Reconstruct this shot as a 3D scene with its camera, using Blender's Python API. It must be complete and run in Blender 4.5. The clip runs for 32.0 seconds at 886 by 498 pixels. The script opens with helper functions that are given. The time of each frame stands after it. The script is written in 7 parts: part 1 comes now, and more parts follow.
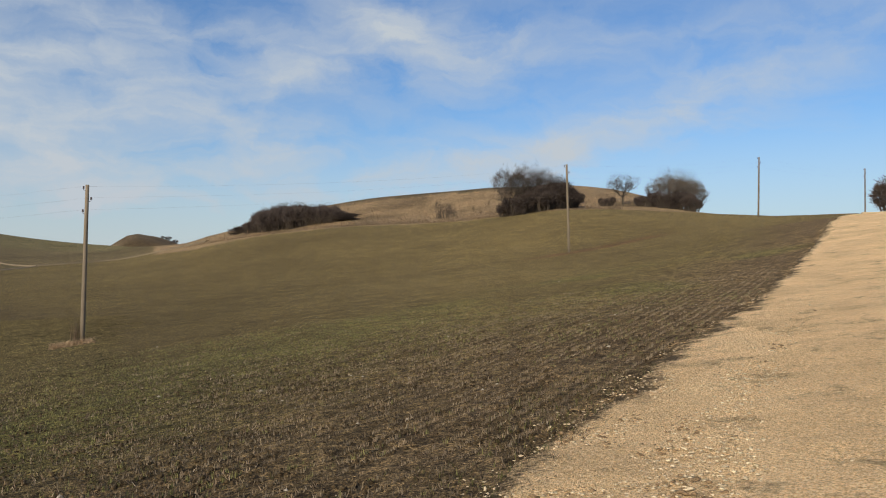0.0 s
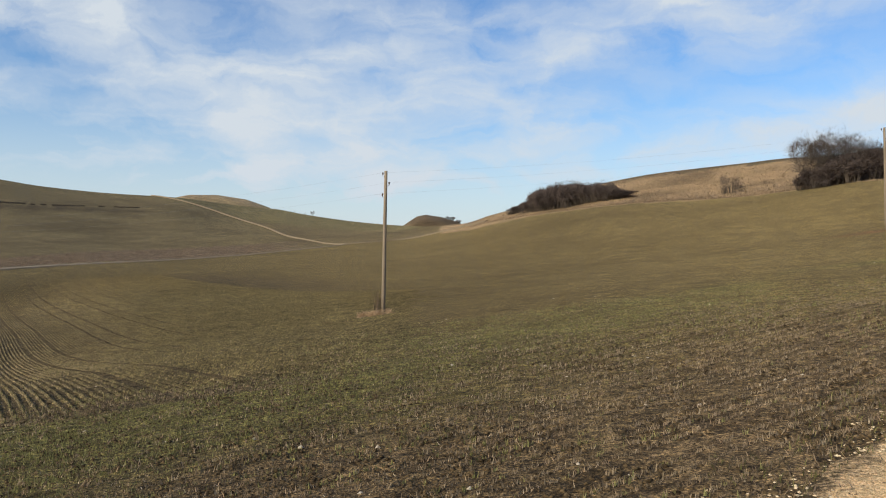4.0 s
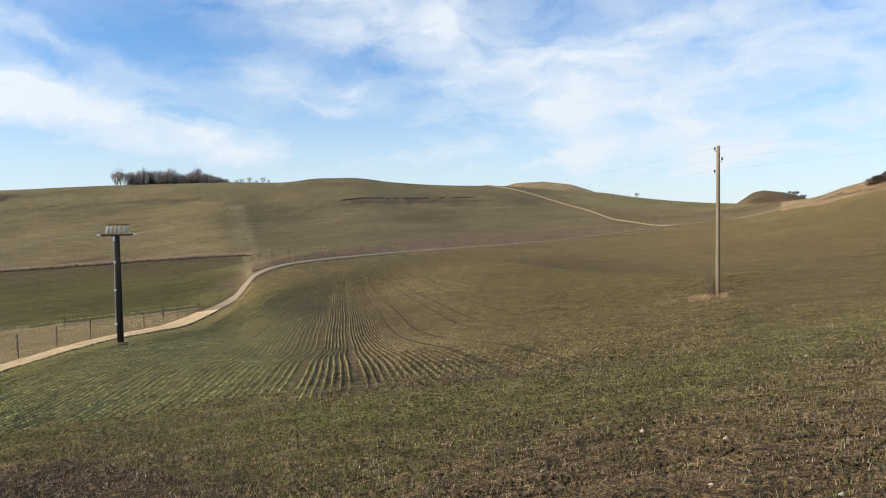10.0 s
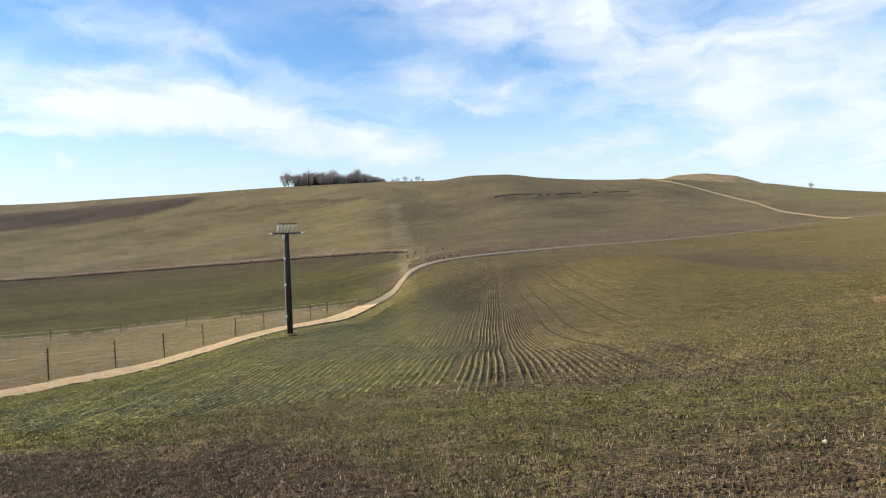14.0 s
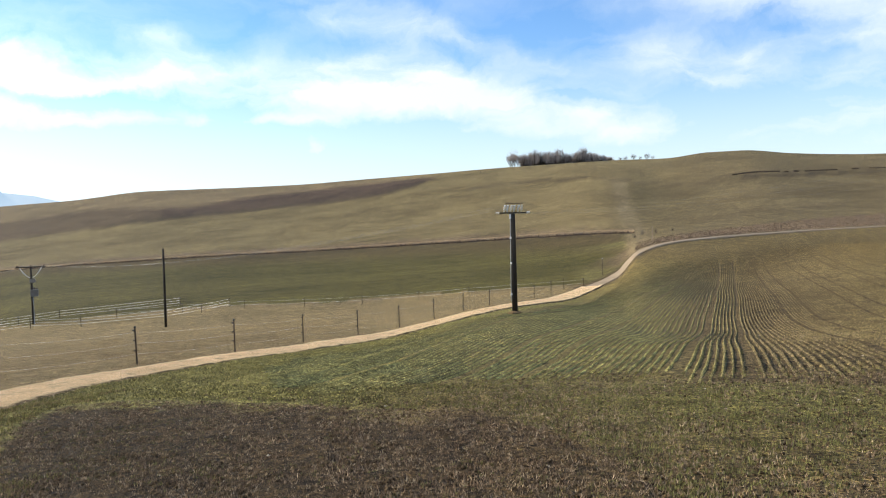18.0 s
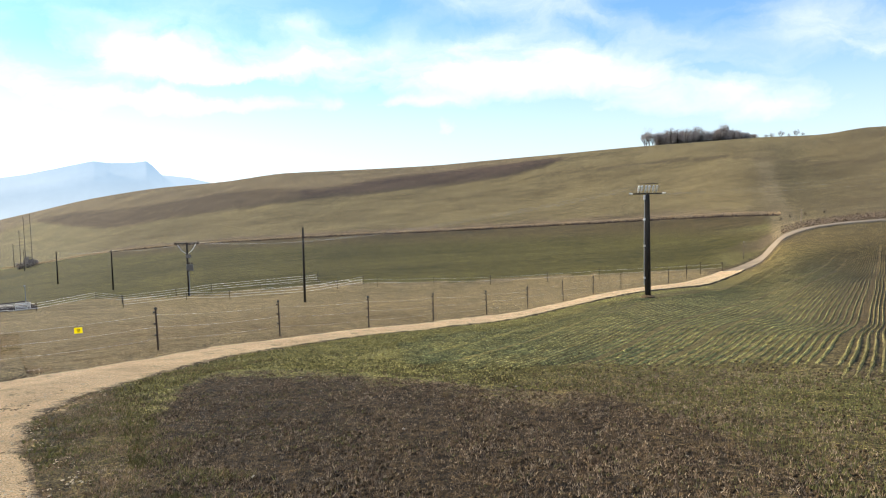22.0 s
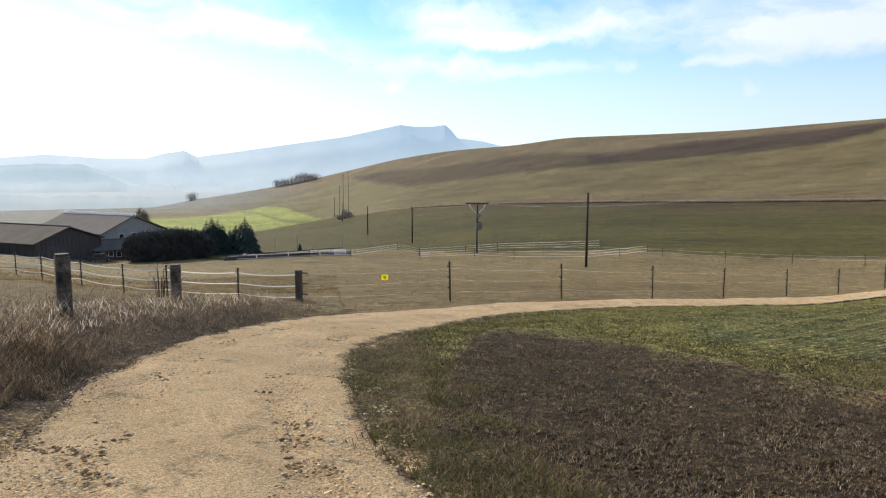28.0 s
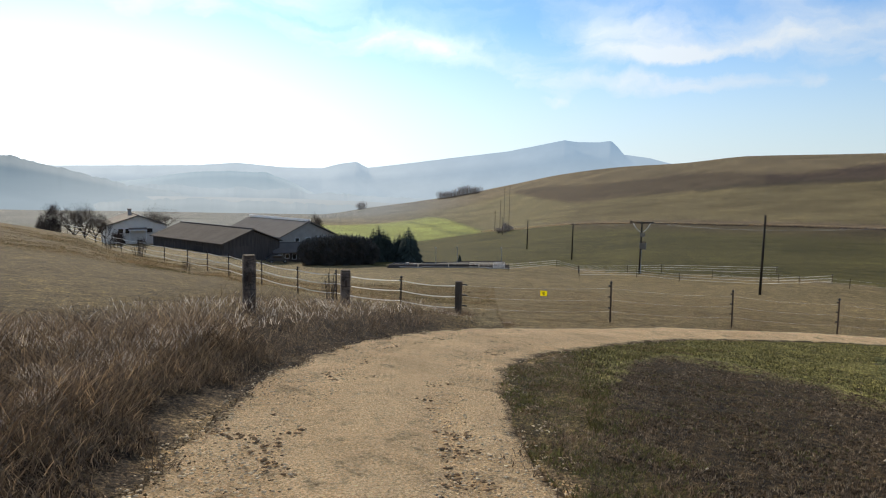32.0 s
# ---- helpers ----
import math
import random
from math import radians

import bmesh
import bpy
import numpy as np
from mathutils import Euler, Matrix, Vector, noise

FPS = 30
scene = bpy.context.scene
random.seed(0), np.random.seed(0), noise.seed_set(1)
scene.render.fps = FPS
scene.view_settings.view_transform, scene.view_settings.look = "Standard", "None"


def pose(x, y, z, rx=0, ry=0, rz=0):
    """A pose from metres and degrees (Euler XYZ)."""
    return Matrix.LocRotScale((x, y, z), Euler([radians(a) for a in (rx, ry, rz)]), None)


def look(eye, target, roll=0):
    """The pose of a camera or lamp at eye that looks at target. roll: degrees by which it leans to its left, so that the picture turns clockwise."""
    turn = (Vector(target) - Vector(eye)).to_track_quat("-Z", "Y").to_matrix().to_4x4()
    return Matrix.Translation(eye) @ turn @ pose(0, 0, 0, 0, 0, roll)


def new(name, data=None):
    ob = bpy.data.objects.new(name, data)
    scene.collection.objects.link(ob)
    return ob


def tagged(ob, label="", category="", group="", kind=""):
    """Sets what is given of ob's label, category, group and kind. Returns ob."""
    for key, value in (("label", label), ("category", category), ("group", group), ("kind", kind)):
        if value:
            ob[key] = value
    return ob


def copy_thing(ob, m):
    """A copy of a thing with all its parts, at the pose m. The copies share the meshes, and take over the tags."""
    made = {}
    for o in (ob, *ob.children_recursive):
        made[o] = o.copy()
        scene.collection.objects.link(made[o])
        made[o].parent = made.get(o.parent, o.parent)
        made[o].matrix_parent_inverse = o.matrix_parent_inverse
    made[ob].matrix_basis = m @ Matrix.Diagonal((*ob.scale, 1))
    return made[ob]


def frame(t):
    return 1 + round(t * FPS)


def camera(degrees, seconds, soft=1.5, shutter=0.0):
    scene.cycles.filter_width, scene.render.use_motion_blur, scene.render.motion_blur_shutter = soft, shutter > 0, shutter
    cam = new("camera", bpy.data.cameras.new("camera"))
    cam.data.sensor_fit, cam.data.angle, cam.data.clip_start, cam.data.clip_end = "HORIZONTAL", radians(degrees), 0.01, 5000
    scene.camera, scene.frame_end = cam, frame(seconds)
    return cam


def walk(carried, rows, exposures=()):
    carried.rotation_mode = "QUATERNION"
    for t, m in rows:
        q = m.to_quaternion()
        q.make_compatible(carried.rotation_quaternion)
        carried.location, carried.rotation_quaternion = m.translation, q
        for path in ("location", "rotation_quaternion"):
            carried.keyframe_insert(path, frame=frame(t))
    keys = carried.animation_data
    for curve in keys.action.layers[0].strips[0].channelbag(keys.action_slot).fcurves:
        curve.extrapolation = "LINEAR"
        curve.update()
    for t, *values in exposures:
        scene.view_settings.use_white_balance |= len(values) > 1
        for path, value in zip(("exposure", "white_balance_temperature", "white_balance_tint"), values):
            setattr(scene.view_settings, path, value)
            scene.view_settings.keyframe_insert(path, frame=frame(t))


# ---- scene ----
import collections

EYE_Z = 1.62
cam = camera(63.2, 32.0, soft=1.08)
PATH = [
    (0, (0.001, 0.009, 1.621, 91.44, -0.47, -0.00)),
    (0.5, (-0.017, -0.000, 1.621, 91.19, -0.63, 1.49)),
    (1, (-0.034, -0.009, 1.621, 90.79, -0.58, 5.91)),
    (1.5, (-0.051, -0.017, 1.621, 90.81, -0.42, 8.59)),
    (2, (-0.066, -0.026, 1.621, 90.52, -0.49, 10.82)),
    (2.5, (-0.080, -0.034, 1.621, 90.39, -0.53, 13.63)),
    (3, (-0.093, -0.042, 1.621, 90.16, -0.50, 16.48)),
    (3.5, (-0.106, -0.050, 1.621, 89.83, -0.53, 19.35)),
    (5.5, (-0.148, -0.082, 1.620, 89.37, -0.34, 27.06)),
    (6, (-0.157, -0.090, 1.620, 89.58, -0.14, 29.53)),
    (6.5, (-0.165, -0.098, 1.620, 89.62, 0.07, 31.88)),
    (7, (-0.173, -0.106, 1.620, 89.57, 0.31, 33.95)),
    (7.5, (-0.180, -0.114, 1.620, 89.31, 0.52, 36.39)),
    (8, (-0.187, -0.122, 1.620, 89.15, 0.77, 38.26)),
    (8.5, (-0.194, -0.130, 1.620, 89.03, 0.86, 40.47)),
    (9, (-0.200, -0.138, 1.621, 88.55, 0.75, 42.66)),
    (9.5, (-0.205, -0.146, 1.621, 88.49, 0.80, 44.35)),
    (10, (-0.210, -0.154, 1.621, 88.33, 1.18, 46.97)),
    (10.5, (-0.215, -0.162, 1.622, 88.33, 1.56, 48.55)),
    (11, (-0.220, -0.171, 1.622, 88.45, 1.84, 50.34)),
    (11.5, (-0.224, -0.179, 1.623, 88.62, 2.19, 52.37)),
    (12, (-0.228, -0.187, 1.624, 88.71, 2.81, 53.92)),
    (12.5, (-0.232, -0.195, 1.624, 88.87, 3.30, 54.58)),
    (13, (-0.235, -0.202, 1.625, 88.87, 3.29, 55.78)),
    (13.5, (-0.239, -0.210, 1.626, 88.68, 2.59, 56.98)),
    (14, (-0.242, -0.218, 1.627, 88.34, 1.77, 58.99)),
    (14.5, (-0.244, -0.226, 1.628, 88.43, 1.43, 60.99)),
    (16.5, (-0.254, -0.258, 1.631, 87.90, 1.70, 69.77)),
    (17, (-0.256, -0.266, 1.632, 87.70, 1.37, 71.58)),
    (17.5, (-0.257, -0.274, 1.633, 87.70, 1.37, 74.92)),
    (18, (-0.259, -0.282, 1.634, 87.23, 1.48, 76.71)),
    (18.5, (-0.260, -0.290, 1.634, 87.18, 1.63, 78.37)),
    (19, (-0.262, -0.298, 1.635, 86.87, 1.85, 79.77)),
    (19.5, (-0.263, -0.307, 1.636, 87.04, 1.92, 80.79)),
    (20, (-0.264, -0.315, 1.636, 86.96, 1.82, 82.20)),
    (20.5, (-0.265, -0.324, 1.637, 86.73, 1.73, 83.43)),
    (21, (-0.265, -0.333, 1.637, 86.46, 1.35, 84.46)),
    (21.5, (-0.266, -0.342, 1.637, 86.19, 1.31, 85.55)),
    (22, (-0.266, -0.352, 1.638, 85.96, 1.42, 86.90)),
    (22.5, (-0.266, -0.361, 1.638, 85.74, 1.42, 88.87)),
    (23, (-0.266, -0.371, 1.638, 85.56, 1.44, 91.86)),
    (23.5, (-0.266, -0.381, 1.638, 85.36, 1.23, 93.23)),
    (24, (-0.265, -0.392, 1.638, 85.18, 1.11, 95.05)),
    (24.5, (-0.264, -0.402, 1.638, 85.00, 0.94, 96.37)),
    (26.5, (-0.259, -0.447, 1.638, 84.18, 0.08, 102.88)),
    (27, (-0.257, -0.459, 1.639, 83.89, -0.05, 104.70)),
    (27.5, (-0.254, -0.470, 1.639, 83.69, 0.07, 107.54)),
    (28, (-0.252, -0.482, 1.640, 83.47, 0.07, 109.27)),
    (28.5, (-0.249, -0.493, 1.641, 83.29, -0.08, 110.70)),
    (29, (-0.245, -0.504, 1.643, 83.16, -0.26, 112.06)),
    (29.5, (-0.241, -0.515, 1.645, 83.23, -0.31, 113.79)),
    (30, (-0.237, -0.525, 1.647, 83.41, -0.79, 115.61)),
    (30.5, (-0.232, -0.534, 1.650, 83.59, -1.14, 116.93)),
    (31, (-0.227, -0.543, 1.654, 83.83, -1.11, 118.44)),
    (31.5, (-0.221, -0.551, 1.659, 84.49, -1.05, 120.94)),
    (32, (-0.215, -0.557, 1.665, 84.46, -1.40, 122.04)),
]
EXPOSURES = [(0.0, -0.48), (3.5, -0.2), (7.0, -0.06), (9.5, 0.1), (12.0, 0.27), (14.0, 0.3), (19.0, 0.43), (23.0, 0.48), (27.0, 0.22), (30.0, 0.06), (32.0, -0.2)]
walk(cam, [(t, pose(*p)) for t, p in PATH], EXPOSURES)

# ---- world and sun ----
SUN_BEARING, SUN_HEIGHT = 150.0, 25.0        # degrees left of north (+y), degrees above the horizon


def bearing(az, r, z=0.0):
    a = radians(az)
    return Vector((-math.sin(a) * r, math.cos(a) * r, z))


SUN_WAY = bearing(SUN_BEARING, math.cos(radians(SUN_HEIGHT)), math.sin(radians(SUN_HEIGHT)))
sun = new("sun", bpy.data.lights.new("sun", "SUN"))
sun.data.energy, sun.data.angle, sun.data.color = 5.6, radians(0.6), (1.0, 0.86, 0.65)
sun.matrix_world = look(SUN_WAY * 50, (0, 0, 0))


class Nodes:
    """Short hand for building a node tree."""

    def __init__(self, tree, fresh=True):
        self.tree = tree
        if fresh:
            tree.nodes.clear()

    def add(self, kind, inputs=(), **props):
        n = self.tree.nodes.new(kind)
        for k, v in props.items():
            setattr(n, k, v)
        for k, v in dict(inputs).items():
            if isinstance(v, bpy.types.NodeSocket):
                self.tree.links.new(v, n.inputs[k])
            else:
                n.inputs[k].default_value = v
        return n

    def math(self, op, a, b=0.0, clamp=False):
        return self.add("ShaderNodeMath", {0: a, 1: b}, operation=op, use_clamp=clamp).outputs[0]

    def mix(self, fac, a, b, blend="MIX"):
        n = self.add("ShaderNodeMix", data_type="RGBA", blend_type=blend)
        for i, v in ((0, fac), (6, a), (7, b)):
            if isinstance(v, bpy.types.NodeSocket):
                self.tree.links.new(v, n.inputs[i])
            else:
                n.inputs[i].default_value = v
        return n.outputs[2]

    def ramp(self, fac, stops):
        n = self.add("ShaderNodeValToRGB", {0: fac})
        e = n.color_ramp.elements
        while len(e) < len(stops):
            e.new(0.5)
        for el, (p, c) in zip(e, stops):
            el.position = p
            el.color = c if len(c) == 4 else (*c, 1)
        return n.outputs[0]

    def noise(self, vec, scale, detail=4.0, rough=0.55, distort=0.0):
        return self.add("ShaderNodeTexNoise", {"Vector": vec, "Scale": scale, "Detail": detail, "Roughness": rough,
                                               "Distortion": distort}).outputs[0]


world = bpy.data.worlds.new("sky")
scene.world = world
world.use_nodes = True
W = Nodes(world.node_tree)
co = W.add("ShaderNodeTexCoord").outputs["Generated"]
sky = W.add("ShaderNodeTexSky", sky_type="NISHITA", sun_disc=False, sun_elevation=radians(SUN_HEIGHT),
            sun_rotation=radians(-SUN_BEARING), altitude=800, air_density=1.3, dust_density=0.3, ozone_density=2.0).outputs[0]
sky = W.mix(1.0, sky, (0.80, 1.16, 1.62, 1), "MULTIPLY")
xyz = W.add("ShaderNodeSeparateXYZ", {0: co})
up = W.math("MAXIMUM", xyz.outputs[2], 0.0)
lift = W.math("ADD", up, 0.2)
flat = W.add("ShaderNodeCombineXYZ", {0: W.math("DIVIDE", xyz.outputs[0], lift), 1: W.math("DIVIDE", xyz.outputs[1], lift), 2: 0.0}).outputs[0]
turned = W.add("ShaderNodeMapping", {"Vector": flat, "Location": (0.4, 0.2, 0), "Rotation": (0, 0, radians(38)), "Scale": (0.6, 1.0, 1.0)}).outputs[0]
veil = W.noise(turned, 0.85, 4, 0.5, 0.5)
puffs = W.noise(W.add("ShaderNodeMapping", {"Vector": flat, "Location": (3.1, 1.7, 0), "Rotation": (0, 0, radians(25)),
                                            "Scale": (0.85, 1.25, 1.0)}).outputs[0], 1.6, 9, 0.56, 0.2)
veil = W.ramp(veil, [(0.42, (0, 0, 0)), (0.66, (1, 1, 1))])
puffs = W.ramp(puffs, [(0.47, (0, 0, 0)), (0.60, (1, 1, 1))])
cover = W.math("ADD", W.math("MULTIPLY", veil, 0.62), W.math("MULTIPLY", puffs, 0.55), True)
# clouds by bearing, elevation, half length, half depth, slant and thickness
EAST_VEILS = [(24.0, 5.0, 18.0, 2.0, 2, 0.40), (-2.0, 5.5, 20.0, 1.8, 4, 0.36), (19.6, 16.8, 19.3, 2.7, -8, 0.45), (25.7, 13.3, 12.6, 2.2, -12, 0.38), (36.0, 10.3, 5.4, 2.7, 0, 0.55), (21.5, 8.2, 14.8, 2.2, 4, 0.48),
    (2.7, 18.5, 6.7, 2.9, -15, 0.55), (-14.9, 11.0, 17.1, 2.0, 14, 0.55), (-5.8, 17.2, 13.5, 2.7, 0, 0.26), (13.4, 13.5, 5.4, 2.7, 20, 0.26),
    (-3.6, 8.4, 14.4, 2.0, 8, 0.38), (-23.4, 16.3, 9.0, 2.7, 15, 0.23)]
NORTH_CLOUDS = [(52.4, 16.5, 9.9, 2.7, -8, 0.81), (45.9, 13.4, 5.4, 3.6, 0, 0.35), (57.2, 10.6, 6.3, 1.9, -5, 0.72), (61.8, 6.2, 9.4, 1.4, -8, 0.62),
    (44.8, 7.6, 7.2, 2.2, 10, 0.44), (37.0, 10.3, 6.7, 3.6, 20, 0.41), (27.9, 7.5, 9.9, 3.6, 15, 0.37), (30.2, 13.1, 11.7, 2.7, 0, 0.22),
    (34.8, 4.7, 13.5, 2.0, 0, 0.37), (73.6, 13.0, 12.1, 0.8, -22, 0.24), (83.1, 9.0, 6.7, 1.8, -4, 0.62), (74.3, 8.8, 6.7, 2.2, -8, 0.68),
    (67.4, 7.9, 5.4, 1.6, -8, 0.41), (83.9, 11.8, 2.7, 1.2, 0, 0.34), (82.1, 14.5, 6.3, 1.3, -12, 0.24)]
WEST_PUFFS = [(95.5, 10.6, 5.8, 1.4, 0, 0.72), (101.4, 7.5, 9.4, 0.8, -1, 0.72), (89.4, 7.7, 2.7, 0.4, 0, 0.58), (84.6, 9.6, 4.9, 1.7, 0, 0.65),
    (77.3, 10.3, 3.4, 1.9, 0, 0.58), (86.9, 5.4, 1.3, 0.9, 0, 0.58), (106.8, 11.5, 3.6, 1.6, 0, 0.58), (104.8, 9.5, 4.0, 0.6, 0, 0.50),
    (98.5, 13.3, 3.6, 0.8, -10, 0.32), (81.8, 14.8, 4.9, 1.2, -12, 0.29), (109.4, 11.1, 4.5, 1.5, 0, 0.65), (105.1, 9.5, 3.4, 0.6, 0, 0.50),
    (113.2, 6.0, 1.7, 0.8, 0, 0.43), (115.5, 8.1, 8.5, 1.1, -4, 0.40), (93.6, 5.6, 3.1, 0.3, 0, 0.36), (122.9, 9.9, 9.0, 1.8, -10, 0.36),
    (96.2, 10.5, 6.3, 1.3, 0, 0.36)]
deg = lambda v: W.math("MULTIPLY", v, 180 / math.pi)
ragged = W.add("ShaderNodeTexNoise", {"Vector": co, "Scale": 9.0, "Detail": 7.0, "Roughness": 0.62})
wisp = W.add("ShaderNodeSeparateColor", {0: ragged.outputs["Color"]})
sky_az = W.math("ADD", deg(W.math("ARCTAN2", W.math("MULTIPLY", xyz.outputs[0], -1.0), xyz.outputs[1])), W.math("MULTIPLY", W.math("SUBTRACT", wisp.outputs[0], 0.5), 8.0))
sky_el = W.math("ADD", deg(W.math("ARCSINE", xyz.outputs[2])), W.math("MULTIPLY", W.math("SUBTRACT", wisp.outputs[1], 0.5), 3.2))
dome = W.add("ShaderNodeCombineXYZ", {0: sky_az, 1: sky_el, 2: 0.0}).outputs[0]
banks = 0.1
for ca, ce, cw, ch, slant, thick in EAST_VEILS + NORTH_CLOUDS + WEST_PUFFS:
    local = W.add("ShaderNodeMapping", {"Vector": dome, "Location": (ca, ce, 0), "Rotation": (0, 0, -radians(slant)), "Scale": (cw, ch, 1)}, vector_type="TEXTURE").outputs[0]
    q = W.add("ShaderNodeVectorMath", {0: local, 1: local}, operation="DOT_PRODUCT").outputs["Value"]
    banks = W.math("ADD", banks, W.math("MULTIPLY", W.math("EXPONENT", W.math("MULTIPLY", q, -1.0)), thick))
shred = W.noise(W.add("ShaderNodeMapping", {"Vector": dome, "Rotation": (0, 0, radians(8)), "Scale": (0.14, 0.38, 1)}).outputs[0], 1.0, 6, 0.54, 0.4)
banks = W.math("ADD", W.math("MULTIPLY", banks, 0.85), W.math("MULTIPLY", W.math("MULTIPLY", W.math("SUBTRACT", shred, 0.5), 2.8), W.math("ADD", W.math("MINIMUM", banks, 0.6), 0.1)), True)
beyond = W.ramp(W.math("DIVIDE", deg(W.math("ARCSINE", xyz.outputs[2])), 90.0), [(0.22, (0, 0, 0)), (0.32, (1, 1, 1))])
cover = W.math("ADD", W.math("MULTIPLY", cover, beyond), W.math("MULTIPLY", banks, W.math("SUBTRACT", 1.0, beyond)))
low = W.ramp(up, [(0.0, (1, 1, 1)), (0.09, (0.62, 0.62, 0.62)), (0.2, (0.06, 0.06, 0.06)), (0.3, (0, 0, 0))])
cover = W.math("MAXIMUM", cover, W.math("MULTIPLY", low, 0.85))
near_sun = W.add("ShaderNodeVectorMath", {0: co, 1: tuple(SUN_WAY)}, operation="DOT_PRODUCT").outputs["Value"]
near_sun = W.math("MAXIMUM", near_sun, 0.0)
wide = W.math("POWER", near_sun, 3.0)
tight = W.math("POWER", near_sun, 16.0)
gain = W.math("ADD", W.math("ADD", 1.0, W.math("MULTIPLY", wide, 0.8)), W.math("MULTIPLY", tight, 3.0))
cloud = W.add("ShaderNodeVectorMath", {0: (7.3, 8.05, 8.8), 3: gain}, operation="SCALE").outputs[0]
glow = W.add("ShaderNodeVectorMath", {0: (4.0, 4.2, 4.4), 3: tight}, operation="SCALE").outputs[0]
haze = W.add("ShaderNodeVectorMath", {0: sky, 1: glow}, operation="ADD").outputs[0]
both = W.mix(cover, haze, cloud)
W.add("ShaderNodeOutputWorld", {0: W.add("ShaderNodeBackground", {0: both, 1: 0.1}).outputs[0]})


# ---- materials ----
def material(name):
    m = bpy.data.materials.new(name)
    m.use_nodes = True
    n = Nodes(m.node_tree)
    bsdf = n.add("ShaderNodeBsdfPrincipled")
    n.add("ShaderNodeOutputMaterial", {0: bsdf.outputs[0]})
    return m, n, bsdf


def plain(name, colour, rough=0.8, metal=0.0, vary=0.25, scale=3.0, grain=40.0, bump=0.2, stretch=(1, 1, 1), dark=None):
    """A surface with blotches, grain and relief; colour is its base colour."""
    m, n, b = material(name)
    co = n.add("ShaderNodeTexCoord").outputs["Object"]
    co = n.add("ShaderNodeMapping", {"Vector": co, "Scale": stretch}).outputs[0]
    blot = n.noise(co, scale, 4)
    fine = n.noise(co, grain, 3)
    rnd = n.add("ShaderNodeObjectInfo").outputs["Random"]
    v = n.math("ADD", n.math("MULTIPLY", blot, 0.6), n.math("MULTIPLY", fine, 0.4))
    v = n.math("ADD", v, n.math("MULTIPLY", n.math("SUBTRACT", rnd, 0.5), 0.25))
    dk = dark or tuple(c * (1 - vary * 1.6) for c in colour)
    lt = tuple(min(1, c * (1 + vary)) for c in colour)
    col = n.ramp(v, [(0.3, dk), (0.52, colour), (0.75, lt)])
    n.tree.links.new(col, b.inputs["Base Color"])
    b.inputs["Roughness"].default_value, b.inputs["Metallic"].default_value = rough, metal
    b.inputs["Specular IOR Level"].default_value = 0.12 if rough >= 0.8 else 0.5
    if bump:
        bp = n.add("ShaderNodeBump", {"Height": fine, "Strength": bump, "Distance": 0.02})
        n.tree.links.new(bp.outputs[0], b.inputs["Normal"])
    return m


def leafy(name, colour, vary=0.35, scale=1.0, through_light=0.45, each=0.0):
    """Thin leaves and stalks that let some light through."""
    m = plain(name, colour, 0.9, vary=vary, scale=scale, grain=9, bump=0.0)
    n = Nodes(m.node_tree, False)
    b = next(k for k in n.tree.nodes if k.type == "BSDF_PRINCIPLED")
    out = next(k for k in n.tree.nodes if k.type == "OUTPUT_MATERIAL")
    if each:
        rnd = n.add("ShaderNodeNewGeometry").outputs["Random Per Island"]
        lo, hi = 1 - each, 1 + each
        old = b.inputs["Base Color"].links[0].from_socket
        n.tree.links.new(n.mix(1.0, old, n.ramp(rnd, [(0.0, (lo, lo, lo)), (0.6, (1, 1, 1)), (1.0, (hi, hi, hi * 0.95))]), "MULTIPLY"), b.inputs["Base Color"])
    t = n.add("ShaderNodeBsdfTranslucent")
    n.tree.links.new(b.inputs["Base Color"].links[0].from_socket, t.inputs[0])
    b.inputs["Specular IOR Level"].default_value = 0.2
    mix = n.add("ShaderNodeMixShader", {0: through_light, 1: b.outputs[0], 2: t.outputs[0]})
    n.tree.links.new(mix.outputs[0], out.inputs[0])
    return m


